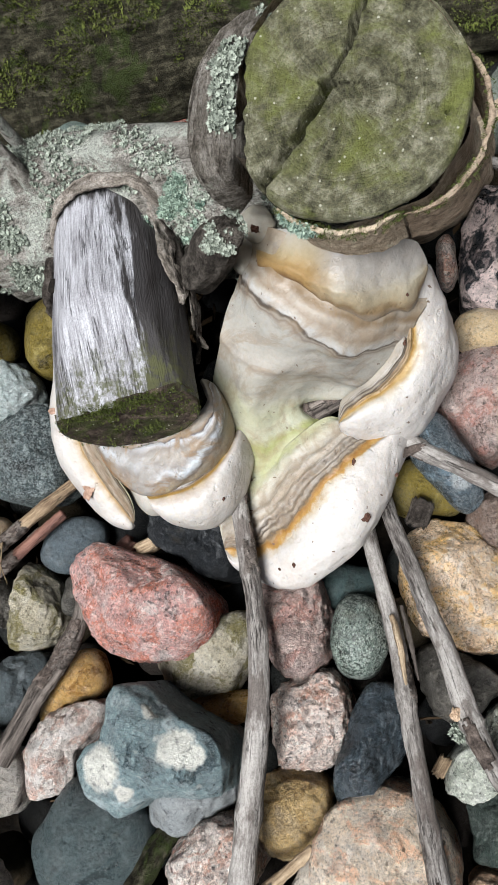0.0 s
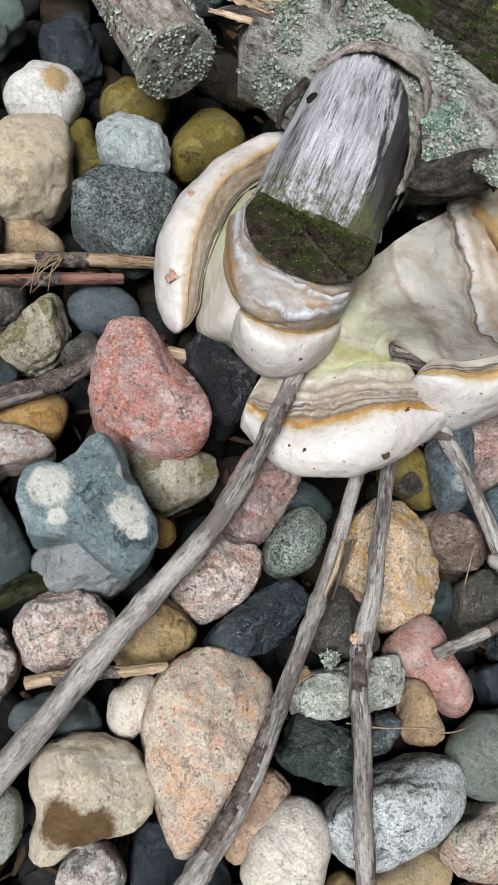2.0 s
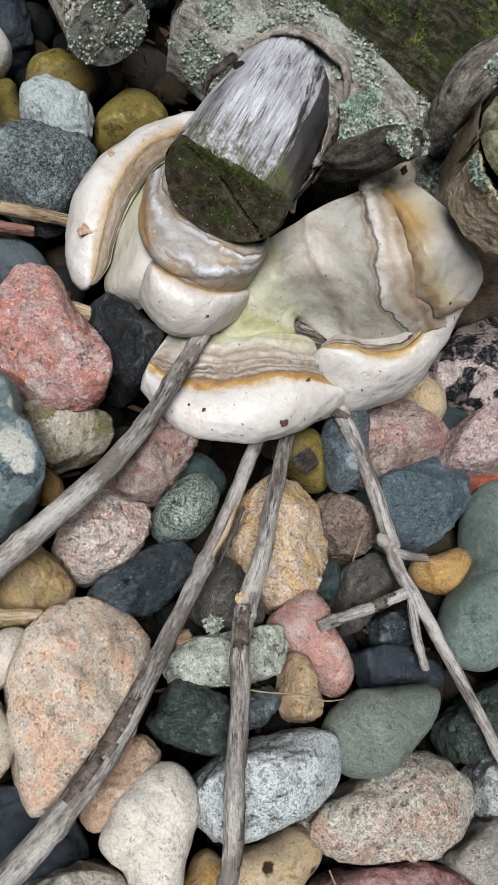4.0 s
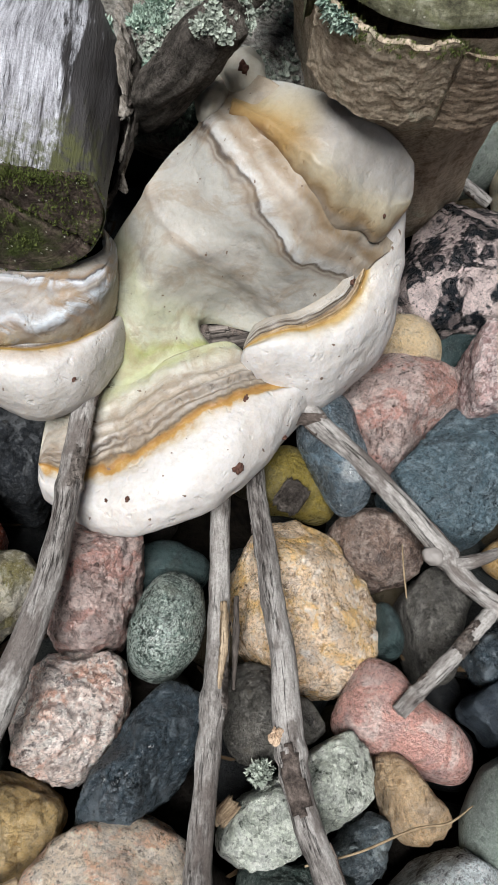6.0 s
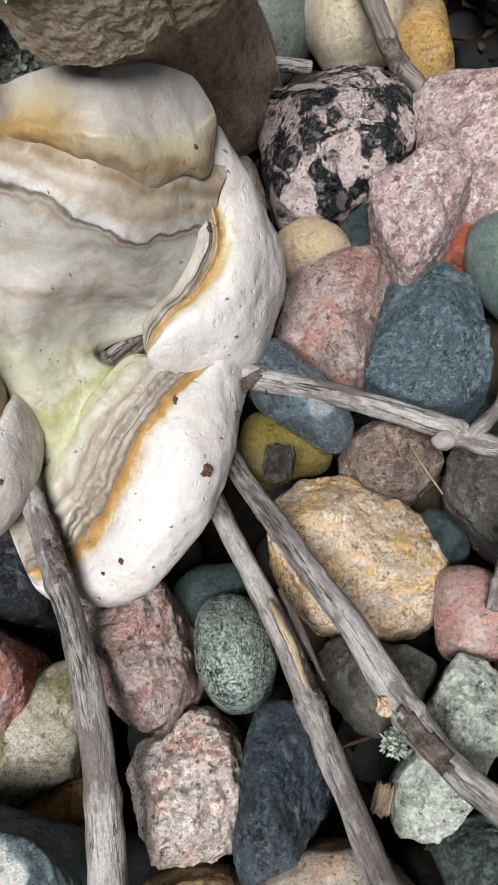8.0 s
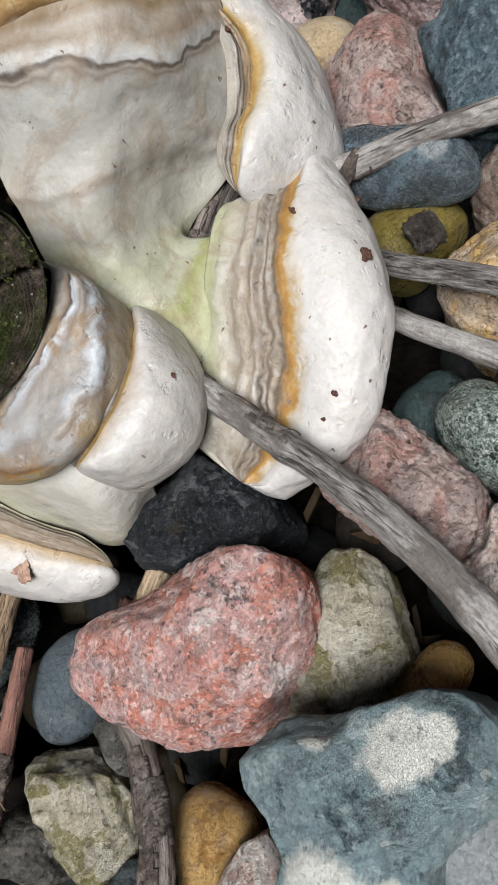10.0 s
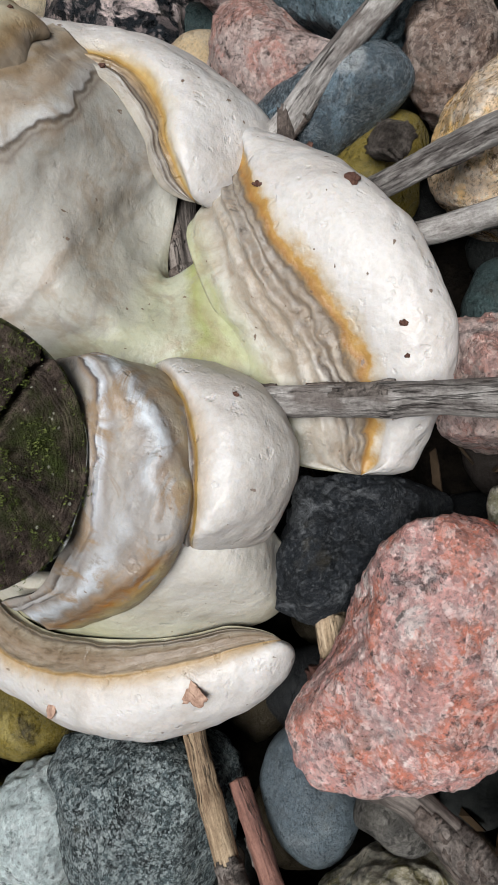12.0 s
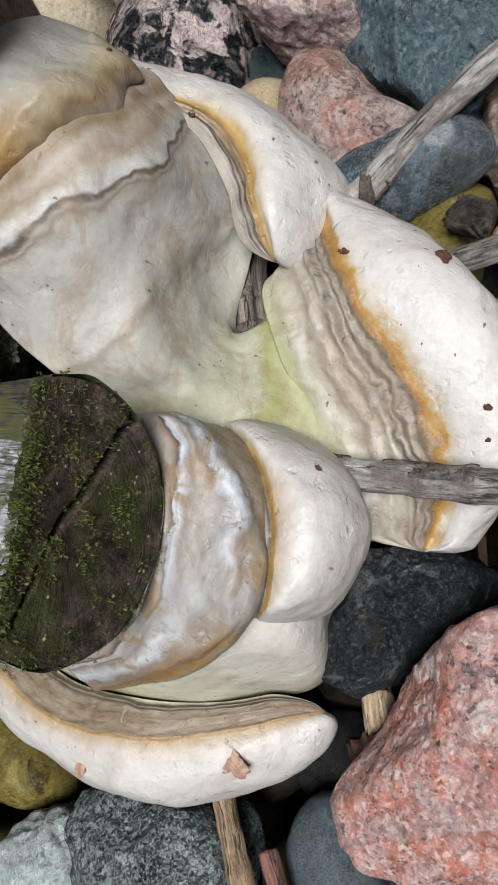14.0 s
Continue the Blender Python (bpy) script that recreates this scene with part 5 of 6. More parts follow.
# ---- the bracket fungus ----
fungus = empty("bracket_fungus", "white bracket fungus with ochre and brown growth bands", "fungus")
LUMPS = [(0.0009, 0.016), (0.00010, 0.005)]
WAVY = [(0.0008, 0.016), (0.0002, 0.006)]
part("body", sheet("body", [
    [(-21, 116, 63), (-9, 110, 72), (6, 101, 75), (20, 98, 67), (35, 94, 49), (43, 97, 40)],
    [(-21, 109, 62), (-8, 98, 69), (2, 90, 69), (14, 82.5, 66), (26, 83.5, 54), (38, 90, 41)],
    [(-22, 100, 60), (-15, 90.5, 66), (-3, 80.5, 64), (8, 74.5, 58), (17, 73, 50), (35, 83, 34)],
    [(-28, 88.5, 53), (-21, 78.5, 51), (-9, 73.5, 49.5), (3, 72.5, 46.5), (13, 71.5, 34), (29, 74, 26)],
    [(-32, 78, 45), (-26, 72, 42.5), (-18, 66.5, 39.5), (-6, 69.5, 32), (5, 71.5, 22.5), (17, 68, 19)],
    [(-37, 67, 33), (-29, 62, 31.5), (-21.5, 57, 26.5), (-14.5, 60.5, 22), (-8, 65, 18), (-7, 67.5, 13)],
    [(-44, 35, 6), (-29, 37.5, 8), (-18, 38, 8.5), (-6, 46.5, 14), (3, 53, 14.5), (8, 57, 13)]], 4, WAVY, 1, steps=[(0.19, -0.4, 0.03), (0.30, 0.25, 0.03), (0.60, 0.4, 0.03), (0.80, 0.4, 0.025)], sway=0.028), FLESH_BODY, fungus, "greyish white skin with brown lines, lime green at the foot")
part("lip", lip("lip", [(31, 92, 52), (31, 87, 43), (29, 79, 36.5), (20, 70.5, 31), (13, 66, 30), (8, 62.5, 26)],
    [(35, 93, 51), (37.5, 87, 40), (36, 77, 34), (28, 67.5, 32.5), (19, 61.5, 33), (10.5, 57.5, 29)],
    [(43, 108, 40), (49.5, 97, 18), (50.5, 81, 6), (37, 57, 2), (20, 50.5, 9), (8, 52.5, 15)], 7, LUMPS, 2, swell=2.2, ends=(0.0, 0.09), pinch=True, steps=[(0.22, -1.2, 0.03), (0.34, 0.8, 0.05)], sway=0.045), FLESH_LIP, fungus, "white swollen rim with an ochre line")
part("lower_lip", lip("lower_lip", [(-42, 26, 3), (-33, 32, 9), (-21, 43, 11), (-9, 52.3, 18), (-1, 58, 19.5), (4, 60.5, 19), (10, 61, 16)],
    [(-38, 12, -3.5), (-24, 10, 5), (-10.5, 18, 12.5), (1, 31, 20.5), (9, 40, 23), (17, 49, 21), (24, 55, 18)],
    [(-38, 4.5, -9), (-20, -2, -3), (-2, -1.5, 1.5), (14.5, 11, 4), (26.5, 30, 4), (32.5, 48, 3), (36.5, 58, -2)], 8, LUMPS, 3, swell=2.5, ends=(0.025, 0.0), pinch=True, steps=[(0.10, 0.6, 0.04), (0.24, 0.7, 0.03), (0.33, 0.9, 0.02), (0.36, -1.2, 0.012), (0.40, 0.8, 0.014), (0.47, -0.5, 0.02)], sway=0.04), FLESH_LOW, fungus, "white rim with brown, grey and ochre bands")
part("cap", lip("cap", [(-18, 114, 63), (-6, 109, 72), (5, 105, 77), (14, 102, 79.5), (23, 102, 77), (31, 104, 71), (37, 106, 64), (41, 106, 58)],
    [(-14, 105, 66.5), (-3, 97.5, 71.5), (6, 92.5, 73), (13, 88, 74), (20, 87, 71.5), (28, 91.5, 63), (35, 97, 58), (40, 102, 55)],
    [(-13, 98, 64), (-4, 92.5, 67), (4, 88, 67), (12, 83, 64.5), (20, 81.3, 59.5), (29, 84.5, 52.5), (36, 90, 49), (42.5, 99, 49)], 2, LUMPS, 4, swell=1.5, ends=(0.0, 0.14), pinch=True, steps=[(0.62, 0.3, 0.06)], sway=0.09, scallop=0.30, smooth=260), FLESH_CAP, fungus, "smooth cream upper tier shading to amber brown")
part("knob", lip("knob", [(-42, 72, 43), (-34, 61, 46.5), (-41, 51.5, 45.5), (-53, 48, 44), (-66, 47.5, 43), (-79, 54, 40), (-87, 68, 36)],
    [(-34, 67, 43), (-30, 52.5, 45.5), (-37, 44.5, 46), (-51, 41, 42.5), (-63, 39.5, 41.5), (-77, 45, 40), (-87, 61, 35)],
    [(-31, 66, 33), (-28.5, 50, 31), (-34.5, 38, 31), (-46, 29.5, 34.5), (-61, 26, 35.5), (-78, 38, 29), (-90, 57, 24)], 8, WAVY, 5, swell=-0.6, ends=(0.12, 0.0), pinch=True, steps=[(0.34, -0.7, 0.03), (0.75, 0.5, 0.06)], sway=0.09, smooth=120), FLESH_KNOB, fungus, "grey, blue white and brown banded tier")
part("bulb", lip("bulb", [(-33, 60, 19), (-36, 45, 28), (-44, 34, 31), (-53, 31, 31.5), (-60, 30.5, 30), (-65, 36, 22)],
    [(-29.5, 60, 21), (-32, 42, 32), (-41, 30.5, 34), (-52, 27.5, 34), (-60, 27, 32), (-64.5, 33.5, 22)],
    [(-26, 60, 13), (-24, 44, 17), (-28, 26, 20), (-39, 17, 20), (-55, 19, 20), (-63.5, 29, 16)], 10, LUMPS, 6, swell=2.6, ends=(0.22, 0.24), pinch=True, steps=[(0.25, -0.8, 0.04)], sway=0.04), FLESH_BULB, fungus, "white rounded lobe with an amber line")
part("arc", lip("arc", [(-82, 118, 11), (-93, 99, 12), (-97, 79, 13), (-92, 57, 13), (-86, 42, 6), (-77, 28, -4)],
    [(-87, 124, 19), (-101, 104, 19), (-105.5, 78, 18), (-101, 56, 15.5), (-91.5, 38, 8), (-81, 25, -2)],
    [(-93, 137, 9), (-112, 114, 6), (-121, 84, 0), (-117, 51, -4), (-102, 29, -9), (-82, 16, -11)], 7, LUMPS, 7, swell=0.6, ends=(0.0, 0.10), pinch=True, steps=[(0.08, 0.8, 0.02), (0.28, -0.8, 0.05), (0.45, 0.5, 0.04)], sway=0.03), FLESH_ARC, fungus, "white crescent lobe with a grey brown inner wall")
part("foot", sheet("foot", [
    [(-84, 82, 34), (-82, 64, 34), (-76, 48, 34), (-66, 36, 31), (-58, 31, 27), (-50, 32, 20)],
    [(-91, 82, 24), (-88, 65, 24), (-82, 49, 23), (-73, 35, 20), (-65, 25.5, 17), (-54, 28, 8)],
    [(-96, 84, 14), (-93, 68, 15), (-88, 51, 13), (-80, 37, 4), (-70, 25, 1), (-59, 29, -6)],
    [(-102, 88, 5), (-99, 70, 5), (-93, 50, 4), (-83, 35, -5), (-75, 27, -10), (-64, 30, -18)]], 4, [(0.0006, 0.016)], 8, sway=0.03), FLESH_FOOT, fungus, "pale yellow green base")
blob("ear", (-14, 113, 68.5), (6.5, 6, 6.5), FLESH_FOOT, fungus, 33.0, "small cream knob at the edge")
blob("ear", (-20, 106, 62), (4.5, 7, 6.5), FLESH_FOOT, fungus, 37.0, "small cream knob at the edge")
SKIN = np.array([v.co[:] for q in fungus.children if q.name != "ear" for v in q.data.vertices]) / MM
blob("insect_hole", (-13.2, 108.6, 73.2), (1.3, 1.0, 2.0), PIT, fungus, 19.0, "small brown hole", 0.6)


def on_skin(at):
    """The spot of the fungus nearest to a point (mm)."""
    return Vector(SKIN[np.argmin(np.linalg.norm(SKIN - np.array(at), axis=1))])


for k, (at, r) in enumerate([((19.5, 23.5, 16.5), (1.7, 2.1, 1.3)), ((20, 34, 17), (0.8, 1.2, 0.9)), ((22, 40, 16), (0.8, 1.0, 0.9)), ((-8, 6, 11.5), (0.8, 1.2, 0.8)), ((-97, 34, 7), (2.2, 3.0, 1.6)), ((-113, 66, 14), (2.0, 1.2, 1.2)), ((27, 58, 18), (0.9, 1.3, 0.7)), ((24, 47, 17.5), (0.8, 1.4, 0.7)), ((26, 44, 12), (1.5, 0.8, 0.7)), ((28, 41, 9), (1.2, 1.0, 0.9)), ((14, 43, 22.5), (0.9, 1.6, 0.6)), ((40, 76, 24), (0.7, 1.4, 0.8)), ((32, 88.5, 57), (1.5, 0.6, 0.9)), ((35, 90.5, 57), (0.8, 0.6, 0.9)), ((41, 84, 27), (0.6, 1.0, 0.6)), ((42, 82, 24), (0.6, 0.7, 0.5)), ((43, 86, 22), (0.5, 1.0, 0.6)), ((36, 69, 24), (0.5, 0.9, 0.7)), ((33, 66, 22), (0.6, 0.6, 0.8)), ((29, 63, 18), (0.6, 1.0, 0.5)), ((35, 80, 40), (0.7, 1.4, 0.6)), ((25, 52, 13), (0.6, 0.9, 0.7)), ((16, 33, 19), (0.7, 0.7, 0.5)), ((10, 22, 17), (0.6, 1.0, 0.5)), ((-14, 5, 9), (0.7, 0.6, 0.6)), ((-112, 96, 13), (1.3, 0.8, 0.7)), ((-30, 27, 30), (0.7, 0.9, 0.6))]):
    if max(r) > 2.2 or at[0] < -110:
        blob("scuff", on_skin(at), [1.1 * q for q in r[:2]] + [0.5], SCUFF, fungus, 20.0 + k, "pinkish brown scuff in the skin", 0.7)
    else:
        blob("insect_hole", on_skin(at), [0.75 * q for q in r], PIT, fungus, 20.0 + k, "small brown hole", 0.6)

# ---- twigs ----
def twig(label, points, radii, material, name="twig", bark=4, **kw):
    kw.setdefault("rings", 120)
    sides = kw.setdefault("sides", 24)
    ob = stem(name, points, [0.92 * r for r in radii], material, None, "", knots=5, lump=0.12, ridges=0.03, **kw)
    w = random.Random(int(kw["seed"] * 31))
    for k in range(bark):
        first = w.randrange(4, kw["rings"] - 34)
        turn = w.randrange(0, sides)
        sleeve("bark_patch", ob, sides, kw["rings"], first, first + w.randrange(14, 30), (turn, turn + w.randrange(7, 15)), 0.35, (BARK_TWIG, WOOD_DARK)[k % 2], "dark remnant of bark", kw["seed"] * 5 + k)
    return tagged(ob, label, "twig", "twigs on the stones")


twig("long grey weathered twig resting on the fungus and stones", [(-34, 50, 15), (-29.5, 29, 14.5), (-26, 12, 14), (-22.3, -6, 13.5), (-19.5, -24, 14.5), (-18.3, -46, 14), (-19, -78, 12.5), (-19.8, -105, 12), (-20, -140, 11), (-22, -190, 9)], [3.4, 3.6, 3.7, 3.8, 4.0, 4.4, 4.8, 5.0, 5.2, 5.2], WOOD_TWIG, seed=1.0, rings=200)
t2 = twig("long split grey twig across the stones", [(10, 44, -13), (17, 21, -11), (27.5, -13, -6), (31.5, -28, -1.5), (36, -48, 4), (42.5, -78, 10), (48, -107, 15), (49.5, -137, 16), (48, -165, 16)], [3.2, 3.3, 3.5, 3.6, 3.4, 3.5, 4.2, 4.6, 4.6], WOOD_TWIG, seed=2.0, rings=200)
t3 = twig("grey twig with a broken pale knot", [(19, 46, -8), (26, 26.5, -3), (34, 8, 1), (40.5, -8, 4), (46, -20, 6.5), (52.5, -38, 8.5), (61, -54, 11.5), (72, -69, 14), (87, -92, 17), (101, -110, 15), (106, -117, 8)], [3.2, 3.3, 3.5, 3.6, 3.8, 4.2, 3.8, 3.6, 3.5, 3.4, 3.0], WOOD_TWIG, seed=3.0, rings=200)
t4 = twig("forked grey twig running out from under the fungus", [(28, 58, 3), (36, 52.5, 5), (48, 46.5, 5), (66, 38, 2), (84, 27.5, -1), (95, 20, -1), (109, 14.5, -1), (138, 4, -3), (163, -7, -3), (183, -17, -4)], [4.0, 3.8, 3.6, 3.6, 3.5, 3.2, 3.0, 2.8, 2.6, 2.2], WOOD_TWIG, seed=4.0, rings=200)
twig("short grey side twig resting on a pink stone", [(82.6, -22, -3.5), (92, -5, -1), (103, 15, -1)], [2.6, 2.5, 2.3], WOOD_TWIG, seed=5.0)
twig("pale weathered twig between the stones", [(-175, -25, -4), (-157, -6, -4), (-141, 11, -6), (-124, 28, -8), (-106, 44, -10)], [3.4, 3.4, 3.3, 3.2, 3.0], WOOD_TAN, seed=6.0)
twig("reddish bark strip between the stones", [(-156, -12, -11), (-137, 7, -12), (-117, 27, -13)], [2.5, 3.0, 2.5], WOOD_RED, seed=7.0)
twig("dark twig beside the red stone", [(-125, -75, -1), (-115, -51, -4), (-107, -34, -6), (-101, -17, -8), (-101, 0, -9)], [4.5, 4.5, 4.3, 4.0, 3.4], WOOD_DARK, seed=8.0)
twig("splintered tan piece of wood", [(-34, -125, 4), (-20, -110, 3), (2, -90, 0)], [2.6, 2.4, 2.0], WOOD_TAN, seed=9.0)
twig("dark upright twig behind the granite stones", [(95, 240, 18), (97, 205, 11), (101, 165, 2), (110, 150, -6)], [4.2, 4.0, 3.6, 3.0], WOOD_DARK, seed=10.0)
twig("short grey twig beside the log", [(46, 178, 0), (61, 174, 0), (75, 171, -3)], [2.5, 2.6, 2.4], WOOD_TWIG, seed=11.0)

stem("bark_strip", [(27, -9, -2.5), (30.5, -20, 0.5), (33, -33, 3)], [1.0, 1.3, 0.6], WOOD_TAN, t2, "peeling strip of tan wood", sides=10, rings=50, lump=0.4, seed=3.3)
for k, at in enumerate(((50.0, -40.5, 11.5), (55.2, -42.5, 11.0))):
    v = SMALL * (1 + 0.6 * rough_field(SMALL, 0.5, 4, 31.0 + k))[:, None] * np.array((1.5, 2.2, 1.6))
    ob = part("broken_knot", mesh("broken_knot", v * MM, SMALL_FACES, None, v * MM, True), WOOD_RAW, t3, "pale freshly broken knot")
    ob.location = Vector(at) * MM
stem("loose_bark", [(30, -5, -7), (33.5, -17, -5), (37, -31, -2)], [0.7, 1.0, 0.4], WOOD_DARK, t2, "dark sliver hanging loose", sides=10, rings=50, lump=0.4, seed=4.3)
blob("knot", (82, 24, 0), (3.4, 2.8, 3.0), WOOD_TWIG, t4, 6.1, "gnarled grey knot")
stem("side_spur", [(89, 23.5, 0), (95, 27, 1), (101, 32, 0)], [2.4, 2.0, 1.6], WOOD_TWIG, t4, sides=16, rings=30, lump=0.2, seed=6.5)
stem("side_branch", [(104, 16, -2), (118, 3, -4), (128, -4, -5)], [2.2, 2.0, 1.6], WOOD_TWIG, t4, sides=16, rings=40, lump=0.2, seed=6.8)
twig("brown stick wedged in the fold of the fungus", [(-12, 60, 8), (1, 67, 10.5), (14, 74, 11)], [4.6, 4.7, 4.4], WOOD_DARK, seed=12.0)

# ---- log behind ----
back = empty("mossy_log", "dark rotting log covered with green moss", "log")
moss_bark = stem("bark", [(-420, 268, -28), (-200, 276, -26), (0, 292, -24), (150, 312, -26), (320, 340, -28)], [52, 54, 55, 52, 48], BARK_MOSS, back, sides=150, rings=300, lump=0.24, seed=21.0, ridges=0.16)
flakes("moss", moss_bark, 22000, MOSS, back, lambda p, n: -0.25 < p.x < 0.15 and n.z > -0.3 and noise.fractal(p * 34, 1.0, 2.0, 4) > 0.06, 1.9, 1.2, 31, "green and olive moss", True)

# ---- litter ----
def litter(name, label, category, points, radii, material, **kw):
    return tagged(stem(name, points, radii, material, None, "", **kw), label, category)


litter("dry_straw", "thin dry straw lying over the stones", "straw", [(66, -66, 5), (78, -59, 6), (90, -50, 6), (98, -46, 7), (104, -40, 5)], [0.28, 0.32, 0.32, 0.3, 0.2], STRAW, sides=8, rings=60)
litter("dry_straw", "thin dry straw between brown stones", "straw", [(79, 12, -9), (76, 20, -8), (74, 28, -9)], [0.28, 0.3, 0.2], STRAW, sides=8, rings=40)
litter("dry_straw", "thin dry straw between white and tan stones", "straw", [(98, -148, 4), (107, -134, 6), (116, -122, 2)], [0.28, 0.3, 0.2], STRAW, sides=8, rings=40)
litter("dry_straw", "curved dry straw beside the tan stone", "straw", [(137, -86, -6), (146, -92, -4), (150, -101, -6)], [0.28, 0.3, 0.2], STRAW, sides=8, rings=40)
grass = empty("dry_grass_tuft", "frayed pale dry grass by the twig", "grass")
for k in range(9):
    w = random.Random(90 + k)
    stem("blade", [(-138, 12, -2), (-139 + w.uniform(-4, 4), 5 + w.uniform(-4, 4), 1), (-136 + w.uniform(-9, 6), -5 + w.uniform(-8, 6), w.uniform(-3, 3))], [0.35, 0.3, 0.12], STRAW, grass, "", sides=6, rings=24, seed=k * 1.0)
def chip(at, size, turn, tilt, material, words, seed):
    """A torn block of wood: split faces, a frayed end."""
    v = np.sign(SMALL) * np.abs(SMALL) ** 0.45
    v = v * (1 + 0.10 * rough_field(SMALL, 0.5, 3, seed) + 0.16 * np.sin(SMALL[:, 1] * 17 + seed) * (np.abs(SMALL[:, 0]) > 0.6))[:, None] * np.array(size)
    ob = part("wood_chip", mesh("wood_chip", v * MM, SMALL_FACES, None, v[:, [1, 2, 0]] * MM), material)
    ob.matrix_world = Matrix.Translation(Vector(at) * MM) @ Matrix.Rotation(radians(turn), 4, "Z") @ Matrix.Rotation(radians(tilt), 4, "Y")
    tagged(ob, words + " among the stones", "wood chip")


chip((36.5, 29.5, -4.5), (5.2, 4.4, 2.8), 75, 20, BARK_DARK, "dark torn chip of bark", 7.0)
chip((34, 51, 7), (4.5, 1.6, 1.8), 20, 0, BARK_TWIG, "dark torn chip of bark", 8.0)
chip((45, -60, -9), (3.6, 2.4, 2.0), 62, 25, WOOD_TAN, "tan crumb of rotten wood", 9.0)
chip((-76, 14, -14), (5, 3, 4), 30, 0, WOOD_TAN, "tan crumb of rotten wood", 10.0)
chip((-88, 12, -16), (6, 4, 3), 50, 10, WOOD_RED, "reddish chip of bark", 11.0)
frayed = empty("frayed_bark", "frayed scraps of grey and olive bark on the stones", "bark")
for k in range(12):
    w = random.Random(400 + k)
    a, b_ = ((201, -47, 0), (229, -38, 0)) if k < 6 else ((186, -22, 3), (209, -9, 3))
    a = np.array(a, float) + np.array((w.uniform(-5, 5), w.uniform(-5, 5), w.uniform(-3, 2)))
    b_ = np.array(b_, float) + np.array((w.uniform(-6, 6), w.uniform(-6, 6), w.uniform(-4, 1)))
    ribbon("scrap", [a, 0.5 * (a + b_) + np.array((0, 0, w.uniform(0, 3))), b_], w.uniform(1.0, 2.4), (0.3, 1, 0.4), 0.7, (WOOD_TAN, BARK_LOOSE, BARK_DARK)[k % 3], frayed, "", w.uniform(-0.5, 0.5), 400.0 + k, 40)
twig("thin brown stick between the stones", [(157, 32, -3), (174, 4, -4)], [1.6, 1.7], WOOD_TAN, bark=1, seed=15.0)
tuft = blob("lichen_tuft", (51, -48, -11), (2.2, 2.2, 1.6), LICHEN, None, 3.0)
tagged(tuft, "grey green tuft of fallen lichen", "lichen")
flakes("fringe", tuft, 110, LICHEN, tuft, lambda p, n: n.z > -0.2, 0.9, 1.4, 77)

litter("stick", "dark mossy stick between the stones", "stick", [(-82, -142, -14), (-70, -121, -10), (-60, -102, -10), (-52, -88, -14)], [4.2, 4.6, 4.4, 3.6], BARK_MOSS, sides=40, rings=90, lump=0.25, seed=44.0, ridges=0.15)

# ---- stones of the bed ----
stone("salmon", "block", -72.2, -11.0, 13, 46, (28.8, 23.4, 20.2, 18.9, 19.1, 22.9, 32.4, 31.9, 26.6, 22.8, 21.8, 20.6, 20.4, 21.8, 24.8, 28.8), ((180, 64, 0.8), (95, 45, 0.82), (255, 42, 0.9), (310, 38, 0.98), (20, 78, 0.97)))
stone("charcoal", "slab", -55.1, 18.1, 1, 38, (16.4, 14.3, 14.7, 12.0, 12.8, 15.3, 20.9, 20.5, 18.9, 13.7, 10.4, 9.6, 10.9, 15.7, 20.8, 17.8), ((90, 75, 0.97), (330, 50, 0.86), (240, 50, 0.85)))
stone("tealspot", "shard", -56.8, -63.3, 27, 44, (27.2, 25.7, 23.2, 19.7, 17.8, 17.0, 16.9, 17.5, 19.8, 23.1, 23.8, 25.6, 22.7, 18.4, 17.1, 17.4, 22.8, 25.3, 25.9, 25.2, 24.1, 23.2, 23.2, 18.9, 15.2, 13.1, 13.9, 15.4, 18.1, 22.7, 27.5, 27.3), ((20, 70, 0.88), (255, 52, 0.93), (120, 66, 0.9), (200, 60, 0.92), (90, 30, 0.98), (330, 35, 0.97)))
stone("bluegrey", "round", -46.5, -74.5, 2, 36, (16.1, 18.0, 21.4, 21.4, 17.6, 15.1, 15.2, 15.5, 17.5, 19.3, 23.0, 21.3, 18.9, 15.2, 14.6, 15.8))
stone("ochre", "smooth", -42.7, -49.5, -19, 24, (14.4, 14.1, 9.0, 7.2, 7.2, 9.2, 16.5, 11.9, 9.4, 8.6, 8.3, 9.0))
stone("pinkwhite", "slab", -55.5, -133.3, 2, 34, (15.3, 15.8, 16.4, 15.2, 16.3, 15.0, 13.3, 13.2, 15.1, 16.1, 17.0, 17.3, 14.3, 13.1, 13.8, 15.8), ((60, 75, 0.92), (170, 45, 0.9), (300, 45, 0.9)))
stone("khaki", "round", -49.1, -28.4, -8.0, 32, (17.5, 20.9, 23.2, 17.2, 15.6, 14.5, 14.1, 16.1, 20.6, 20.5, 19.9, 18.2, 15.8, 14.9, 16.5, 15.8))
stone("brownpink", "block", -11.4, -13.7, 5, 38, (12.4, 13.1, 14.8, 19.1, 17.7, 18.1, 19.7, 14.4, 12.4, 12.4, 14.6, 17.3, 19.2, 19.0, 17.6, 13.5), ((0, 62, 0.84), (110, 45, 0.9), (230, 42, 0.88)))
stone("greenfine", "smooth", 13.2, -17.1, -4.0, 35, (10.4, 10.8, 12.0, 14.4, 15.4, 15.4, 12.8, 11.0, 10.2, 11.0, 12.1, 14.6, 15.4, 14.8, 12.5, 11.6))
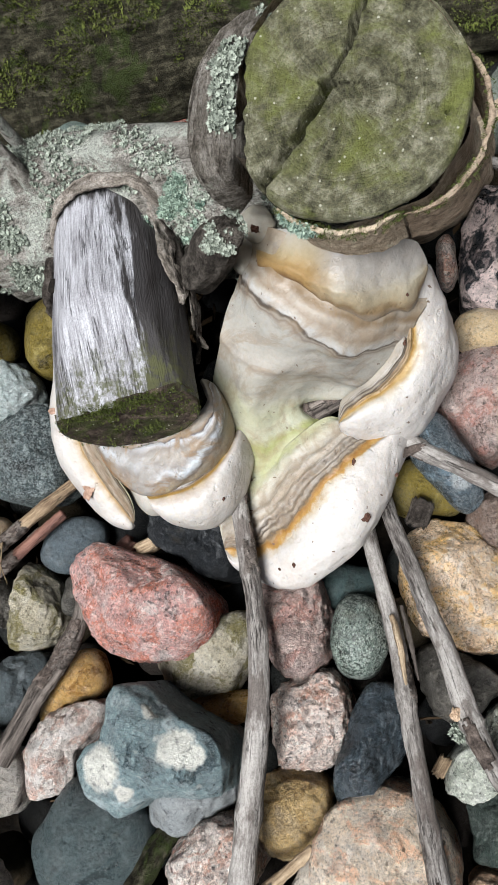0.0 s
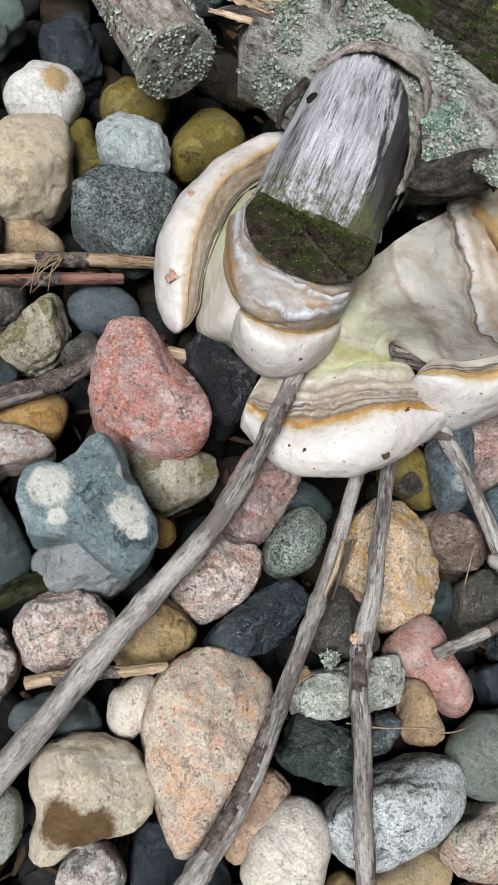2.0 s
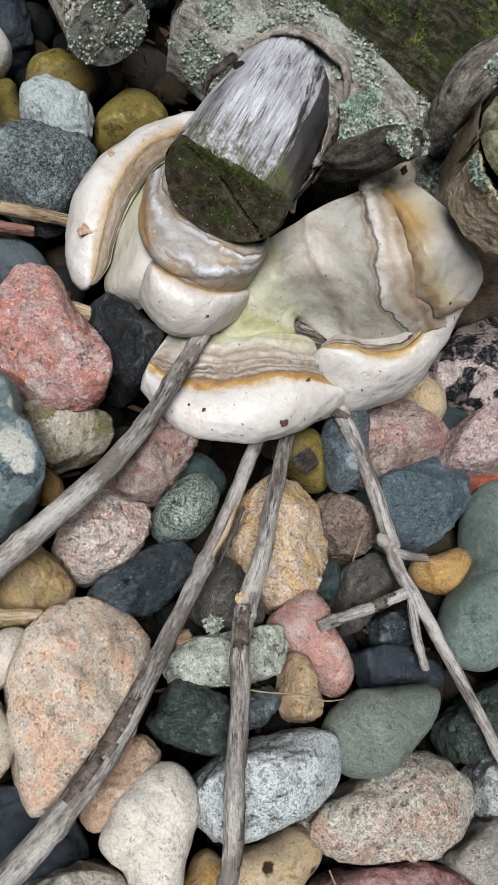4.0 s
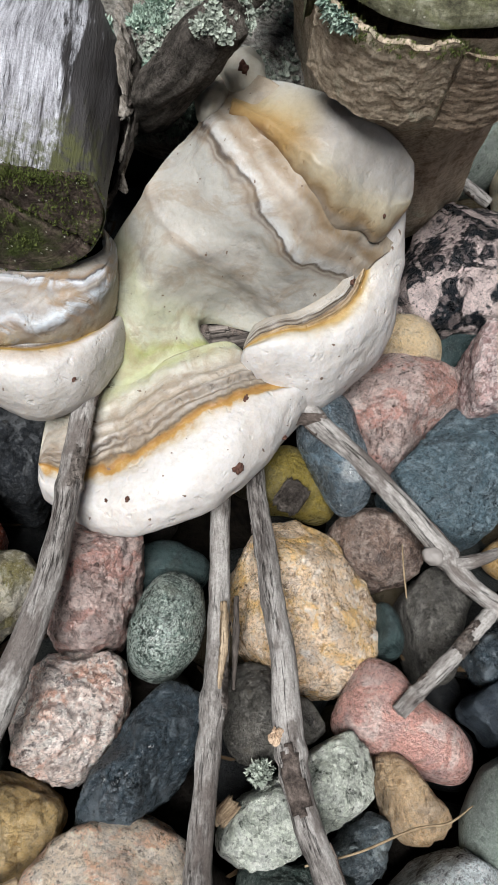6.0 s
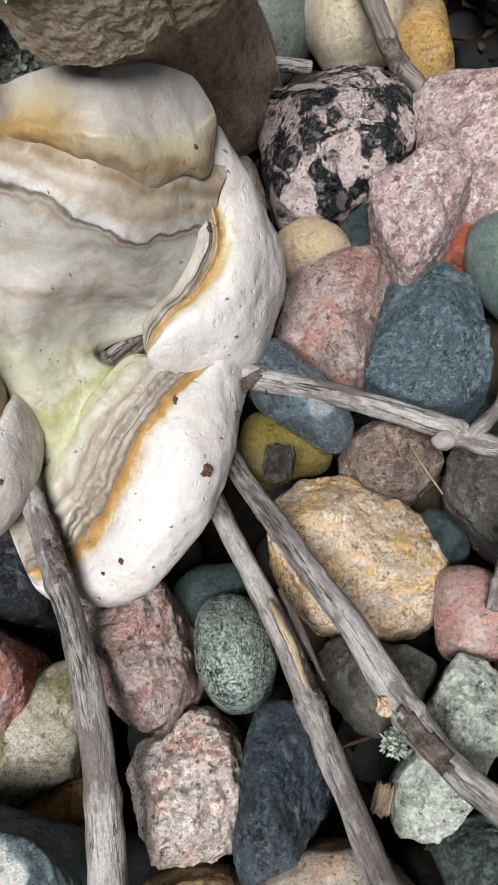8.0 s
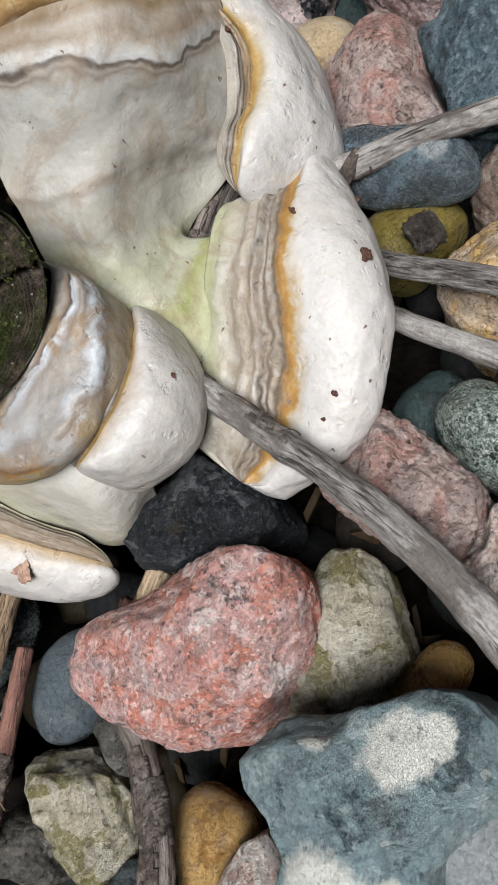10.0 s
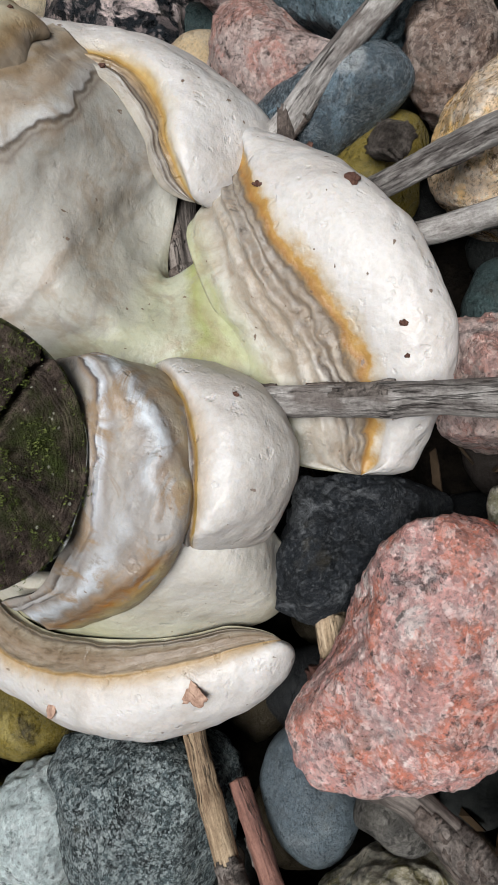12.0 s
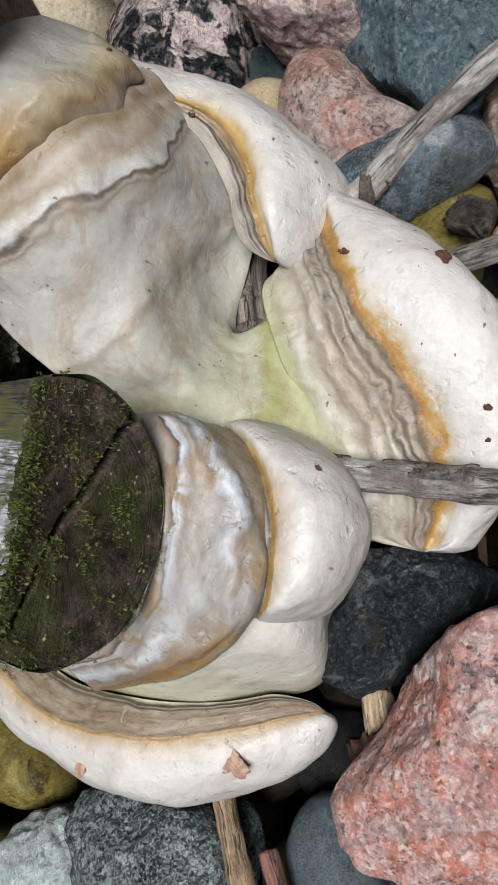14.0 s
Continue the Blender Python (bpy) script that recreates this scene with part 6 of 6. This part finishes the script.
stone("pinkgrey", "block", -4.3, -49.0, -1.0, 40, (14.3, 14.8, 16.8, 19.3, 16.6, 15.5, 15.3, 15.8, 14.2, 15.0, 16.0, 17.5, 17.2, 17.5, 15.2, 13.8), ((60, 70, 0.88), (180, 45, 0.86), (300, 42, 0.88)))
stone("navy", "slab", 20.1, -54.6, 6, 38, (11.2, 13.4, 15.4, 21.0, 20.5, 13.5, 10.4, 9.0, 9.1, 11.0, 16.2, 23.0, 17.0, 12.4, 11.2, 11.2), ((350, 42, 0.62), (160, 40, 0.8), (255, 66, 0.86), (85, 55, 0.8)))
stone("ochrequartz", "slab", 51.4, 4.4, -10, 40, (22.4, 21.9, 19.7, 19.6, 24.7, 26.8, 27.0, 23.8, 22.5, 21.1, 22.3, 21.5, 23.2, 25.0, 27.2, 26.4), ((215, 74, 0.86), (20, 58, 0.84), (290, 38, 0.92), (100, 40, 0.9)))
stone("greygreen", "slab", 64.1, -52.0, 0.0, 32, (12.6, 18.3, 21.2, 22.8, 13.4, 9.7, 8.7, 9.1, 11.5, 18.0, 22.9, 19.7, 13.6, 10.2, 9.2, 9.7), ((45, 55, 0.86), (225, 60, 0.84), (130, 48, 0.84), (320, 50, 0.86), (0, 85, 0.9)))
stone("salmonpale", "smooth", 88.1, -22.0, -6.0, 32, (19.6, 14.0, 10.2, 9.2, 10.4, 16.2, 20.2, 17.8, 18.0, 18.4, 12.7, 10.7, 10.7, 12.5, 16.0, 22.0))
stone("tan", "round", 93.8, -41.5, -4.0, 24, (11.2, 7.6, 6.2, 6.1, 7.0, 10.3, 13.6, 11.6, 7.6, 6.4, 6.7, 8.4, 9.2, 11.2, 11.4, 12.1))
stone("peach", "block", 29.4, -100.0, 15.0, 54, (21.4, 22.5, 24.5, 27.6, 30.9, 30.9, 30.0, 27.6, 25.9, 23.3, 21.5, 23.3, 26.8, 37.6, 30.4, 23.3))
stone("ivory", "smooth", 80.7, -116.3, 8.0, 32, (13.0, 11.8, 12.5, 15.8, 20.0, 22.4, 20.4, 17.0, 16.5, 15.6, 17.2, 14.8, 13.7, 20.9, 25.9, 18.1))
stone("bluegranite", "round", 102.4, -77.5, 14.0, 43, (15.4, 19.4, 24.7, 28.5, 22.7, 16.7, 14.9, 14.1, 15.2, 19.7, 27.4, 26.5, 23.6, 17.3, 14.6, 14.6))
stone("greygreenfine", "smooth", 126.2, -32.9, 4.0, 30, (14.0, 16.0, 21.6, 28.0, 19.4, 15.1, 14.0, 15.4, 16.2, 19.1, 22.3, 22.9, 20.9, 18.6, 16.4, 14.4))
stone("warmgranite", "round", 150.5, -51.6, 7.0, 40, (20.2, 24.9, 28.8, 27.7, 25.6, 21.1, 16.3, 15.3, 16.9, 22.4, 34.6, 29.3, 22.1, 17.8, 16.7, 18.3))
stone("rose", "round", 174.6, -80.1, 7.0, 46, (23.4, 27.5, 31.8, 28.6, 22.5, 20.3, 18.6, 19.9, 25.6, 31.1, 28.5, 26.7, 26.4, 21.1, 20.0, 20.0))
stone("whitegranite", "round", 135.7, -127.9, 6.0, 40, (21.4, 21.4, 19.6, 19.9, 16.6, 16.2, 18.7, 21.9, 23.4, 17.6, 16.3, 16.1))
stone("darkgrey", "block", 155.2, -106.6, -8.0, 27, (12.8, 9.5, 8.7, 8.0, 8.1, 9.8, 15.4, 17.1, 11.5, 9.0, 8.0, 7.7, 8.7, 12.2, 13.9, 15.3))
stone("tanholes", "smooth", 125.5, -97.2, -9.0, 30, (12.0, 13.4, 20.1, 18.1, 10.9, 9.7, 11.5, 16.6, 18.5, 18.1, 12.7, 10.7))
stone("ochre", "smooth", 108.4, -118.7, -10.0, 27, (6.7, 7.0, 10.2, 12.3, 12.8, 7.1, 6.0, 6.8, 9.5, 13.6, 11.7, 8.6))
stone("beigespeck", "round", 80.4, -155.6, 13.0, 49, (20.5, 20.8, 22.4, 23.5, 21.8, 20.7, 22.0, 21.8, 21.3, 20.3, 23.9, 22.8))
stone("ivory", "smooth", 111.7, -160.1, 10.0, 40, (14.8, 15.5, 14.9, 12.2, 13.5, 13.4, 14.7, 14.9, 14.1, 15.2, 12.0, 11.5))
stone("slate", "block", 54.7, -145.9, -10.0, 32, (20.9, 18.3, 18.9, 17.3, 17.1, 20.0, 21.1, 23.7, 21.1, 16.7, 15.8, 17.2, 18.2, 23.2, 21.2, 21.1))
stone("peachlow", "round", 63.4, -110.5, -4.0, 27, (9.0, 8.7, 11.3, 16.4, 15.8, 8.4, 7.0, 7.9, 12.8, 16.4, 12.3, 9.4))
stone("greenblack", "slab", 69.0, -76.5, -2.0, 24, (18.5, 17.6, 15.8, 11.7, 10.4, 10.3, 11.6, 15.2, 13.5, 13.2, 16.7, 14.2, 11.0, 10.8, 11.2, 13.6), ((80, 72, 0.9), (270, 55, 0.86), (180, 50, 0.9), (20, 50, 0.92)))
stone("navygranite", "block", 84.7, -58.4, -10.0, 24, (7.4, 7.8, 9.7, 11.2, 10.4, 7.5, 5.9, 5.5, 6.1, 8.1, 12.5, 9.8, 9.2, 7.9, 6.8, 6.9))
stone("blue", "slab", 89.0, 62.4, 1.0, 40, (16.2, 18.6, 23.9, 25.1, 22.8, 22.1, 16.8, 15.4, 16.8, 22.9, 23.7, 23.4, 22.2, 21.2, 20.2, 16.6), ((300, 45, 0.86), (120, 50, 0.84), (200, 66, 0.86), (30, 45, 0.88)))
stone("teal", "smooth", 134.3, 53.8, 6.0, 38, (17.7, 16.2, 17.2, 21.0, 33.6, 45.2, 38.1, 13.2, 9.3, 10.1, 13.2, 24.4, 38.5, 38.9, 31.6, 23.5))
stone("brownpink", "round", 63.2, 81.1, -2, 38, (17.4, 24.4, 24.4, 21.5, 20.4, 20.9, 19.2, 17.7, 18.9, 20.9, 19.3, 22.0, 26.4, 19.4, 14.4, 14.6))
stone("bluegloss", "smooth", 45.3, 50.2, 6, 24, (10.2, 9.2, 9.1, 10.6, 15.5, 20.2, 15.8, 14.4, 11.8, 9.4, 8.9, 9.8, 13.3, 20.6, 19.0, 12.4))
stone("blackgranite", "slab", 76.4, 142.1, 11, 49, (28.8, 30.0, 28.9, 27.1, 25.8, 24.7, 26.0, 24.5, 24.2, 25.9, 32.2, 30.5, 22.7, 20.7, 22.3, 25.2), ((270, 48, 0.82), (90, 55, 0.86), (180, 40, 0.88), (0, 40, 0.9), (20, 80, 0.92)))
stone("pinkgranite", "slab", 95.0, 101.1, 18, 38, (14.4, 18.0, 20.9, 17.8, 15.9, 13.9, 14.2, 14.8, 14.4, 14.4, 17.8, 22.5, 16.1, 12.3, 11.1, 11.8))
stone("pinkgranite", "round", 125.0, 127.4, 10.0, 46, (22.8, 24.6, 26.7, 28.2, 30.3, 26.3, 15.5, 19.1, 29.2, 32.5, 26.0, 21.9))
stone("brick", "round", 106.9, 93.7, -11.0, 24, (9.0, 10.6, 9.3, 9.2, 8.0, 9.4, 9.8, 11.2, 8.3, 8.4, 10.7, 8.5))
stone("tanholes", "smooth", 60.2, 105.5, -4.0, 24, (12.0, 10.1, 9.3, 9.6, 9.9, 11.5, 11.3, 10.9, 9.5, 8.2, 9.5, 12.3))
stone("tealdark", "smooth", 80.6, 120.0, -18.0, 27, (10.4, 12.4, 15.1, 15.7, 13.0, 13.1, 11.1, 12.6, 14.6, 14.9, 15.1, 11.6))
stone("brownspeck", "block", 69.0, 31.0, -11.0, 32, (14.6, 13.5, 11.7, 11.9, 10.9, 11.6, 12.4, 14.4, 14.9, 12.3, 12.1, 11.5, 11.5, 11.8, 12.1, 14.8))
stone("olive", "smooth", 36.5, 41.2, -11.0, 27, (14.4, 10.6, 10.1, 11.2, 13.3, 12.4, 13.0, 13.2, 11.4, 9.0, 9.8, 15.1))
stone("darkgrey", "slab", 93.5, 13.1, -10.0, 30, (8.5, 9.1, 11.8, 16.4, 16.1, 15.7, 12.7, 12.2, 11.4, 10.0, 10.3, 12.5, 17.5, 18.1, 12.4, 9.3))
stone("tealdark", "smooth", 79.1, 3.5, -15.0, 19, (4.6, 4.1, 4.8, 7.3, 9.6, 4.6, 3.7, 4.0, 6.0, 7.4, 7.5, 5.7))
stone("darkgrey", "slab", 48.7, -31.2, -11.0, 24, (17.2, 13.4, 10.7, 10.1, 11.3, 13.8, 15.9, 15.3, 12.1, 11.4, 11.8, 13.2, 13.7, 12.7, 13.5, 14.0))
stone("tealdark", "smooth", 6.2, 2.6, -19.0, 27, (12.8, 12.7, 9.0, 8.5, 8.7, 9.7, 13.7, 11.2, 11.2, 7.8, 7.5, 9.7))
stone("navy", "block", 114.7, 9.2, -12.0, 22, (7.7, 8.9, 10.3, 8.7, 8.7, 9.2, 7.4, 7.2, 8.2, 9.7, 9.0, 9.6, 8.8, 7.8, 8.1, 7.9))
stone("slate", "slab", 126.2, -2.0, -13.0, 24, (12.3, 17.8, 19.0, 11.4, 9.2, 8.8, 9.9, 10.4, 12.6, 19.5, 16.4, 16.1, 9.9, 8.0, 7.7, 8.8))
stone("greenblack", "block", 166.3, 4.7, -9.0, 27, (9.9, 11.7, 14.9, 20.3, 20.8, 13.6, 11.1, 9.6, 9.8, 11.9, 17.6, 19.1, 19.8, 14.7, 10.7, 9.5))
stone("greygranite", "slab", 185.1, -6.6, -4.0, 30, (12.2, 13.6, 17.0, 17.7, 20.1, 16.1, 15.3, 12.6, 11.5, 12.2, 15.5, 18.9, 20.7, 15.0, 13.3, 12.9))
stone("greystone", "block", 202.3, -29.2, 1.0, 32, (16.4, 23.9, 30.1, 22.3, 16.6, 12.9, 12.1, 13.3, 17.7, 22.4, 33.5, 22.4, 15.7, 13.0, 12.8, 14.2))
stone("tan", "round", 182.3, 41.6, -10.0, 27, (12.6, 13.1, 13.5, 14.1, 15.0, 12.6, 14.0, 13.0, 12.3, 15.7, 14.1, 14.3))
stone("slateblue", "smooth", 197.7, 18.1, -4.0, 30, (15.0, 10.1, 9.6, 12.3, 18.3, 15.1, 12.9, 10.0, 10.5, 13.1, 17.8, 14.7))
stone("ochre", "smooth", 118.1, 48.2, -14.0, 24, (9.1, 11.0, 15.1, 13.1, 8.9, 7.7, 9.0, 14.8, 13.8, 11.4, 9.9, 10.0))
stone("ochre", "smooth", -107.8, -45.8, -12.0, 30, (13.4, 14.5, 16.6, 14.0, 7.9, 6.8, 7.8, 13.1, 20.3, 8.7, 7.5, 8.5))
stone("pinkwhite", "slab", -106.5, -68.5, -3.0, 32, (7.8, 12.6, 24.6, 18.3, 14.2, 12.9, 11.2, 11.4, 13.7, 15.8, 18.1, 21.1, 17.4, 13.7, 9.7, 7.8))
stone("slateblue", "block", -138.3, -49.3, -10.0, 30, (12.8, 14.6, 20.6, 17.4, 13.2, 11.1, 11.1, 13.1, 12.8, 13.7, 17.4, 17.8, 14.7, 11.5, 10.2, 10.7))
stone("slateteal", "smooth", -87.3, -101.6, 3.0, 38, (24.4, 23.8, 20.8, 19.6, 20.1, 23.1, 20.6, 20.0, 22.8, 23.3, 23.8, 21.1, 18.3, 18.7, 20.9, 22.3))
stone("tealdark", "smooth", -74.5, -100.0, -10.0, 30, (13.2, 11.8, 11.2, 13.4, 15.2, 14.5, 15.5, 10.9, 10.6, 13.8, 15.0, 14.7))
stone("pinkgrey", "round", -36.5, -102.5, 4.0, 38, (16.1, 17.6, 18.2, 16.3, 15.9, 15.0, 15.9, 18.0, 18.4, 17.1, 15.7, 14.8))
stone("tanochre", "round", -10.0, -82.9, -4.0, 32, (12.7, 16.2, 15.7, 14.7, 15.1, 14.0, 12.2, 13.7, 16.6, 15.5, 13.8, 12.8))
stone("slateblue", "block", -18.9, -128.0, -8.0, 24, (11.5, 16.7, 14.2, 12.4, 12.5, 9.4, 8.6, 9.1, 10.4, 14.7, 16.7, 12.7, 10.3, 8.2, 7.7, 8.5))
stone("ivorygrey", "smooth", 1.2, -108.5, -5.0, 24, (9.2, 7.9, 8.9, 12.4, 10.8, 8.6, 8.9, 8.5, 9.4, 10.9, 11.7, 9.0))
stone("creamhollow", "round", 6.8, -139.8, 11.0, 40, (19.6, 22.9, 22.2, 19.5, 18.6, 19.3, 20.7, 20.1, 18.2, 25.8, 16.5, 15.3))
stone("whitegranite", "round", 26.2, -160.8, 0.0, 35, (10.5, 12.1, 11.1, 10.2, 11.2, 10.5, 9.9, 11.0, 11.4, 11.7, 9.6, 10.6))
stone("khaki", "block", -130.6, -14.3, -10.0, 35, (13.1, 12.3, 13.6, 13.9, 16.9, 20.5, 13.5, 10.6, 9.9, 10.8, 14.2, 18.5, 16.8, 15.1, 13.9, 14.5))
stone("darkgrey", "smooth", -111.1, -7.3, -16.0, 22, (8.3, 8.1, 8.1, 8.5, 8.8, 6.1, 5.9, 7.8, 9.6, 8.4, 6.4, 6.6))
stone("blueflat", "smooth", -117.6, 15.3, -17.0, 24, (13.6, 15.6, 13.8, 12.0, 10.7, 11.3, 13.8, 16.2, 14.0, 12.0, 10.7, 11.2))
stone("greygranitedark", "slab", -136.7, 50.7, 7, 38, (19.6, 18.7, 21.0, 24.5, 19.2, 17.4, 18.5, 21.3, 21.5, 22.2, 21.8, 18.8, 18.5, 18.8, 22.5, 22.4))
stone("paleblue", "round", -157.7, 82.4, 2, 32, (18.5, 16.9, 16.3, 15.3, 14.3, 13.1, 14.0, 17.9, 18.6, 16.9, 15.1, 15.6, 13.7, 14.1, 16.2, 16.2))
stone("olive", "smooth", -137.6, 115.1, -6.0, 35, (14.2, 16.9, 19.2, 17.4, 16.8, 15.3, 13.4, 14.1, 18.3, 20.7, 14.5, 12.4))
stone("olive", "smooth", -179.1, 110.4, -13.0, 30, (14.5, 16.5, 15.5, 12.0, 11.3, 14.3, 13.9, 16.5, 15.8, 13.0, 10.8, 11.5))
stone("cream", "round", -182.7, 35.3, 13.0, 43, (21.2, 20.2, 22.4, 27.1, 25.8, 24.6, 19.3, 19.5, 22.6, 27.1, 25.6, 21.9))
stone("white", "smooth", -205.0, 75.6, 1.0, 32, (15.2, 15.3, 17.4, 17.6, 15.5, 15.8, 14.5, 17.5, 17.6, 15.7, 14.7, 17.7))
stone("olive", "round", -179.5, 70.3, -15.0, 27, (12.1, 11.2, 9.3, 10.3, 16.5, 15.3, 11.9, 8.7, 8.6, 11.8, 16.1, 14.0))
stone("tan", "smooth", -165.0, 13.4, -8.0, 27, (11.6, 18.5, 13.2, 10.9, 10.8, 9.9, 12.2, 15.5, 14.6, 11.7, 8.8, 8.9))
stone("darkgrey", "round", -150.5, -12.7, -12.0, 24, (9.5, 8.8, 8.6, 11.0, 8.8, 9.4, 9.5, 7.8, 8.6, 10.5, 9.9, 8.5))
stone("slate", "block", -222.9, 114.3, -10.0, 38, (18.1, 13.8, 12.8, 13.8, 15.9, 19.2, 20.8, 15.8, 14.4, 15.5, 14.9, 14.5, 16.7, 19.4, 17.3, 18.2))
stone("cream", "smooth", 97.6, 212.0, 2.0, 46, (15.9, 16.4, 20.9, 29.4, 19.0, 15.7, 17.5, 19.1, 24.2, 22.6, 21.7, 19.7))
stone("greygreenfine", "smooth", 74.2, 223.2, 0.0, 46, (13.7, 17.7, 29.0, 17.8, 10.7, 9.4, 10.8, 18.5, 27.9, 18.9, 13.2, 12.7))
stone("tan", "round", 121.1, 223.9, 2.0, 35, (10.7, 12.8, 13.0, 13.4, 13.8, 14.6, 11.6, 12.4, 12.2, 12.6, 18.0, 11.9))
stone("ochre", "smooth", 120.5, 188.0, -8.0, 35, (9.2, 11.8, 17.6, 16.2, 12.2, 12.0, 12.3, 12.4, 14.3, 16.3, 14.2, 9.7))
stone("tan", "smooth", 50.2, 176.3, -9.0, 27, (6.3, 9.6, 10.1, 10.4, 6.6, 6.0, 7.2, 8.3, 11.8, 9.8, 7.2, 5.8))
stone("pinkgrey", "smooth", 45.2, 142.2, -10.0, 27, (3.9, 4.2, 6.6, 10.1, 7.9, 4.7, 4.1, 4.9, 6.9, 11.7, 8.2, 4.8))
stone("brick", "smooth", 221.0, -64.1, 9.0, 35, (16.0, 19.6, 14.7, 12.0, 12.5, 14.3, 17.3, 17.9, 16.6, 14.4, 10.9, 11.2))


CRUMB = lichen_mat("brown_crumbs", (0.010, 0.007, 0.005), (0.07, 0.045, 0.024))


def filler():
    """Stones round about, and the lower layer of the bed as one mass."""
    rng = random.Random(5)
    moulds = [stone_mesh(("smooth", "round", "block")[k % 3], 26, [20 * rng.uniform(0.75, 1.2) for _ in range(10)], 300 + k, True) for k in range(12)]
    for me in moulds:
        me.materials.append(ROCKS["slate"][0])
    kinds = [k for k in ROCKS if k != "lower"]
    spots = []
    for _ in range(1500):
        x, y, r = rng.uniform(-270, 270), rng.uniform(-290, 330), rng.uniform(15, 24)
        if (y > 205 and x < 75) or any((x - a) ** 2 + (y - b) ** 2 < (r * 0.8 + c * 0.9) ** 2 for a, b, c, _ in PLACED) or (-150 < x < 75 and -40 < y < 190) or (-215 < x < -110 and 95 < y < 180):
            continue
        if any((x - a) ** 2 + (y - b) ** 2 < (0.85 * (r + c)) ** 2 for a, b, c in spots):
            continue
        spots.append((x, y, r))
        m, words = ROCKS[rng.choice(kinds)]
        ob = new("stone", moulds[rng.randrange(12)])
        ob.material_slots[0].link = "OBJECT"
        ob.material_slots[0].material = m
        top, s = rng.uniform(-8, 5), r / 20
        ob.matrix_world = Matrix.Translation((x * MM, y * MM, (top - 9.4 * s) * MM)) @ Matrix.Rotation(rng.uniform(0, 6.28), 4, "Z") @ Matrix.Scale(s, 4)
        tagged(ob, words + " in the stone bed", "stone", "stones of the bed")
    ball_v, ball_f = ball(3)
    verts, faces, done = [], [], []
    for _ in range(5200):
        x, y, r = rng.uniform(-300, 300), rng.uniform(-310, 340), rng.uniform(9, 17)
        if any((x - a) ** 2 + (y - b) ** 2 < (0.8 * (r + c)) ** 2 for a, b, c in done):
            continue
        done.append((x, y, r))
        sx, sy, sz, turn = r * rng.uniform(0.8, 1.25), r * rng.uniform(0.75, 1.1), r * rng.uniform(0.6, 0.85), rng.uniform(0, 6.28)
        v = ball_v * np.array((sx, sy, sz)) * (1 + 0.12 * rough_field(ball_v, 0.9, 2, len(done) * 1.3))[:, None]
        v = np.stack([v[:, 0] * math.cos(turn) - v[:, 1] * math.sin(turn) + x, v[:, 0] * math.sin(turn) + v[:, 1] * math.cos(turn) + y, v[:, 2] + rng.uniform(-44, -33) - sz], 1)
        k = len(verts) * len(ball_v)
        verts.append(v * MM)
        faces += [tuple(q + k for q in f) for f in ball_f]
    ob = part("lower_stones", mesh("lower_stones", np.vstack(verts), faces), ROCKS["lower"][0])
    tagged(ob, "mixed small stones filling the gaps below, near black for painted shade", "stones", "", "stuff")


filler()


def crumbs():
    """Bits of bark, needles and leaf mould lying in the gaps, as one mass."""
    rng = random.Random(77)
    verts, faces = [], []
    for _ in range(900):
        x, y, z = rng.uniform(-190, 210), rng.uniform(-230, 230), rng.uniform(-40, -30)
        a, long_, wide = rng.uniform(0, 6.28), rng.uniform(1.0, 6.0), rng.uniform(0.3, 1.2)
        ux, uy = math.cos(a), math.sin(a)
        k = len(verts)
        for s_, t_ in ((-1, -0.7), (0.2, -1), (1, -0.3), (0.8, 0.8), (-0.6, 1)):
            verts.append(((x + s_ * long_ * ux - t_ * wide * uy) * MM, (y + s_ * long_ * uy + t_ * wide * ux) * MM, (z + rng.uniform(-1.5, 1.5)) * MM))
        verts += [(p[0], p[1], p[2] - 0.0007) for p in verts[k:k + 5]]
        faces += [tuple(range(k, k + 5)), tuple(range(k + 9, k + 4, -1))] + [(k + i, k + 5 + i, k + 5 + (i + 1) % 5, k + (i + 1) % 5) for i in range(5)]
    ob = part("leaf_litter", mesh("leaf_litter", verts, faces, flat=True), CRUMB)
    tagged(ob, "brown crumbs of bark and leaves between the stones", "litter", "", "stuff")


crumbs()
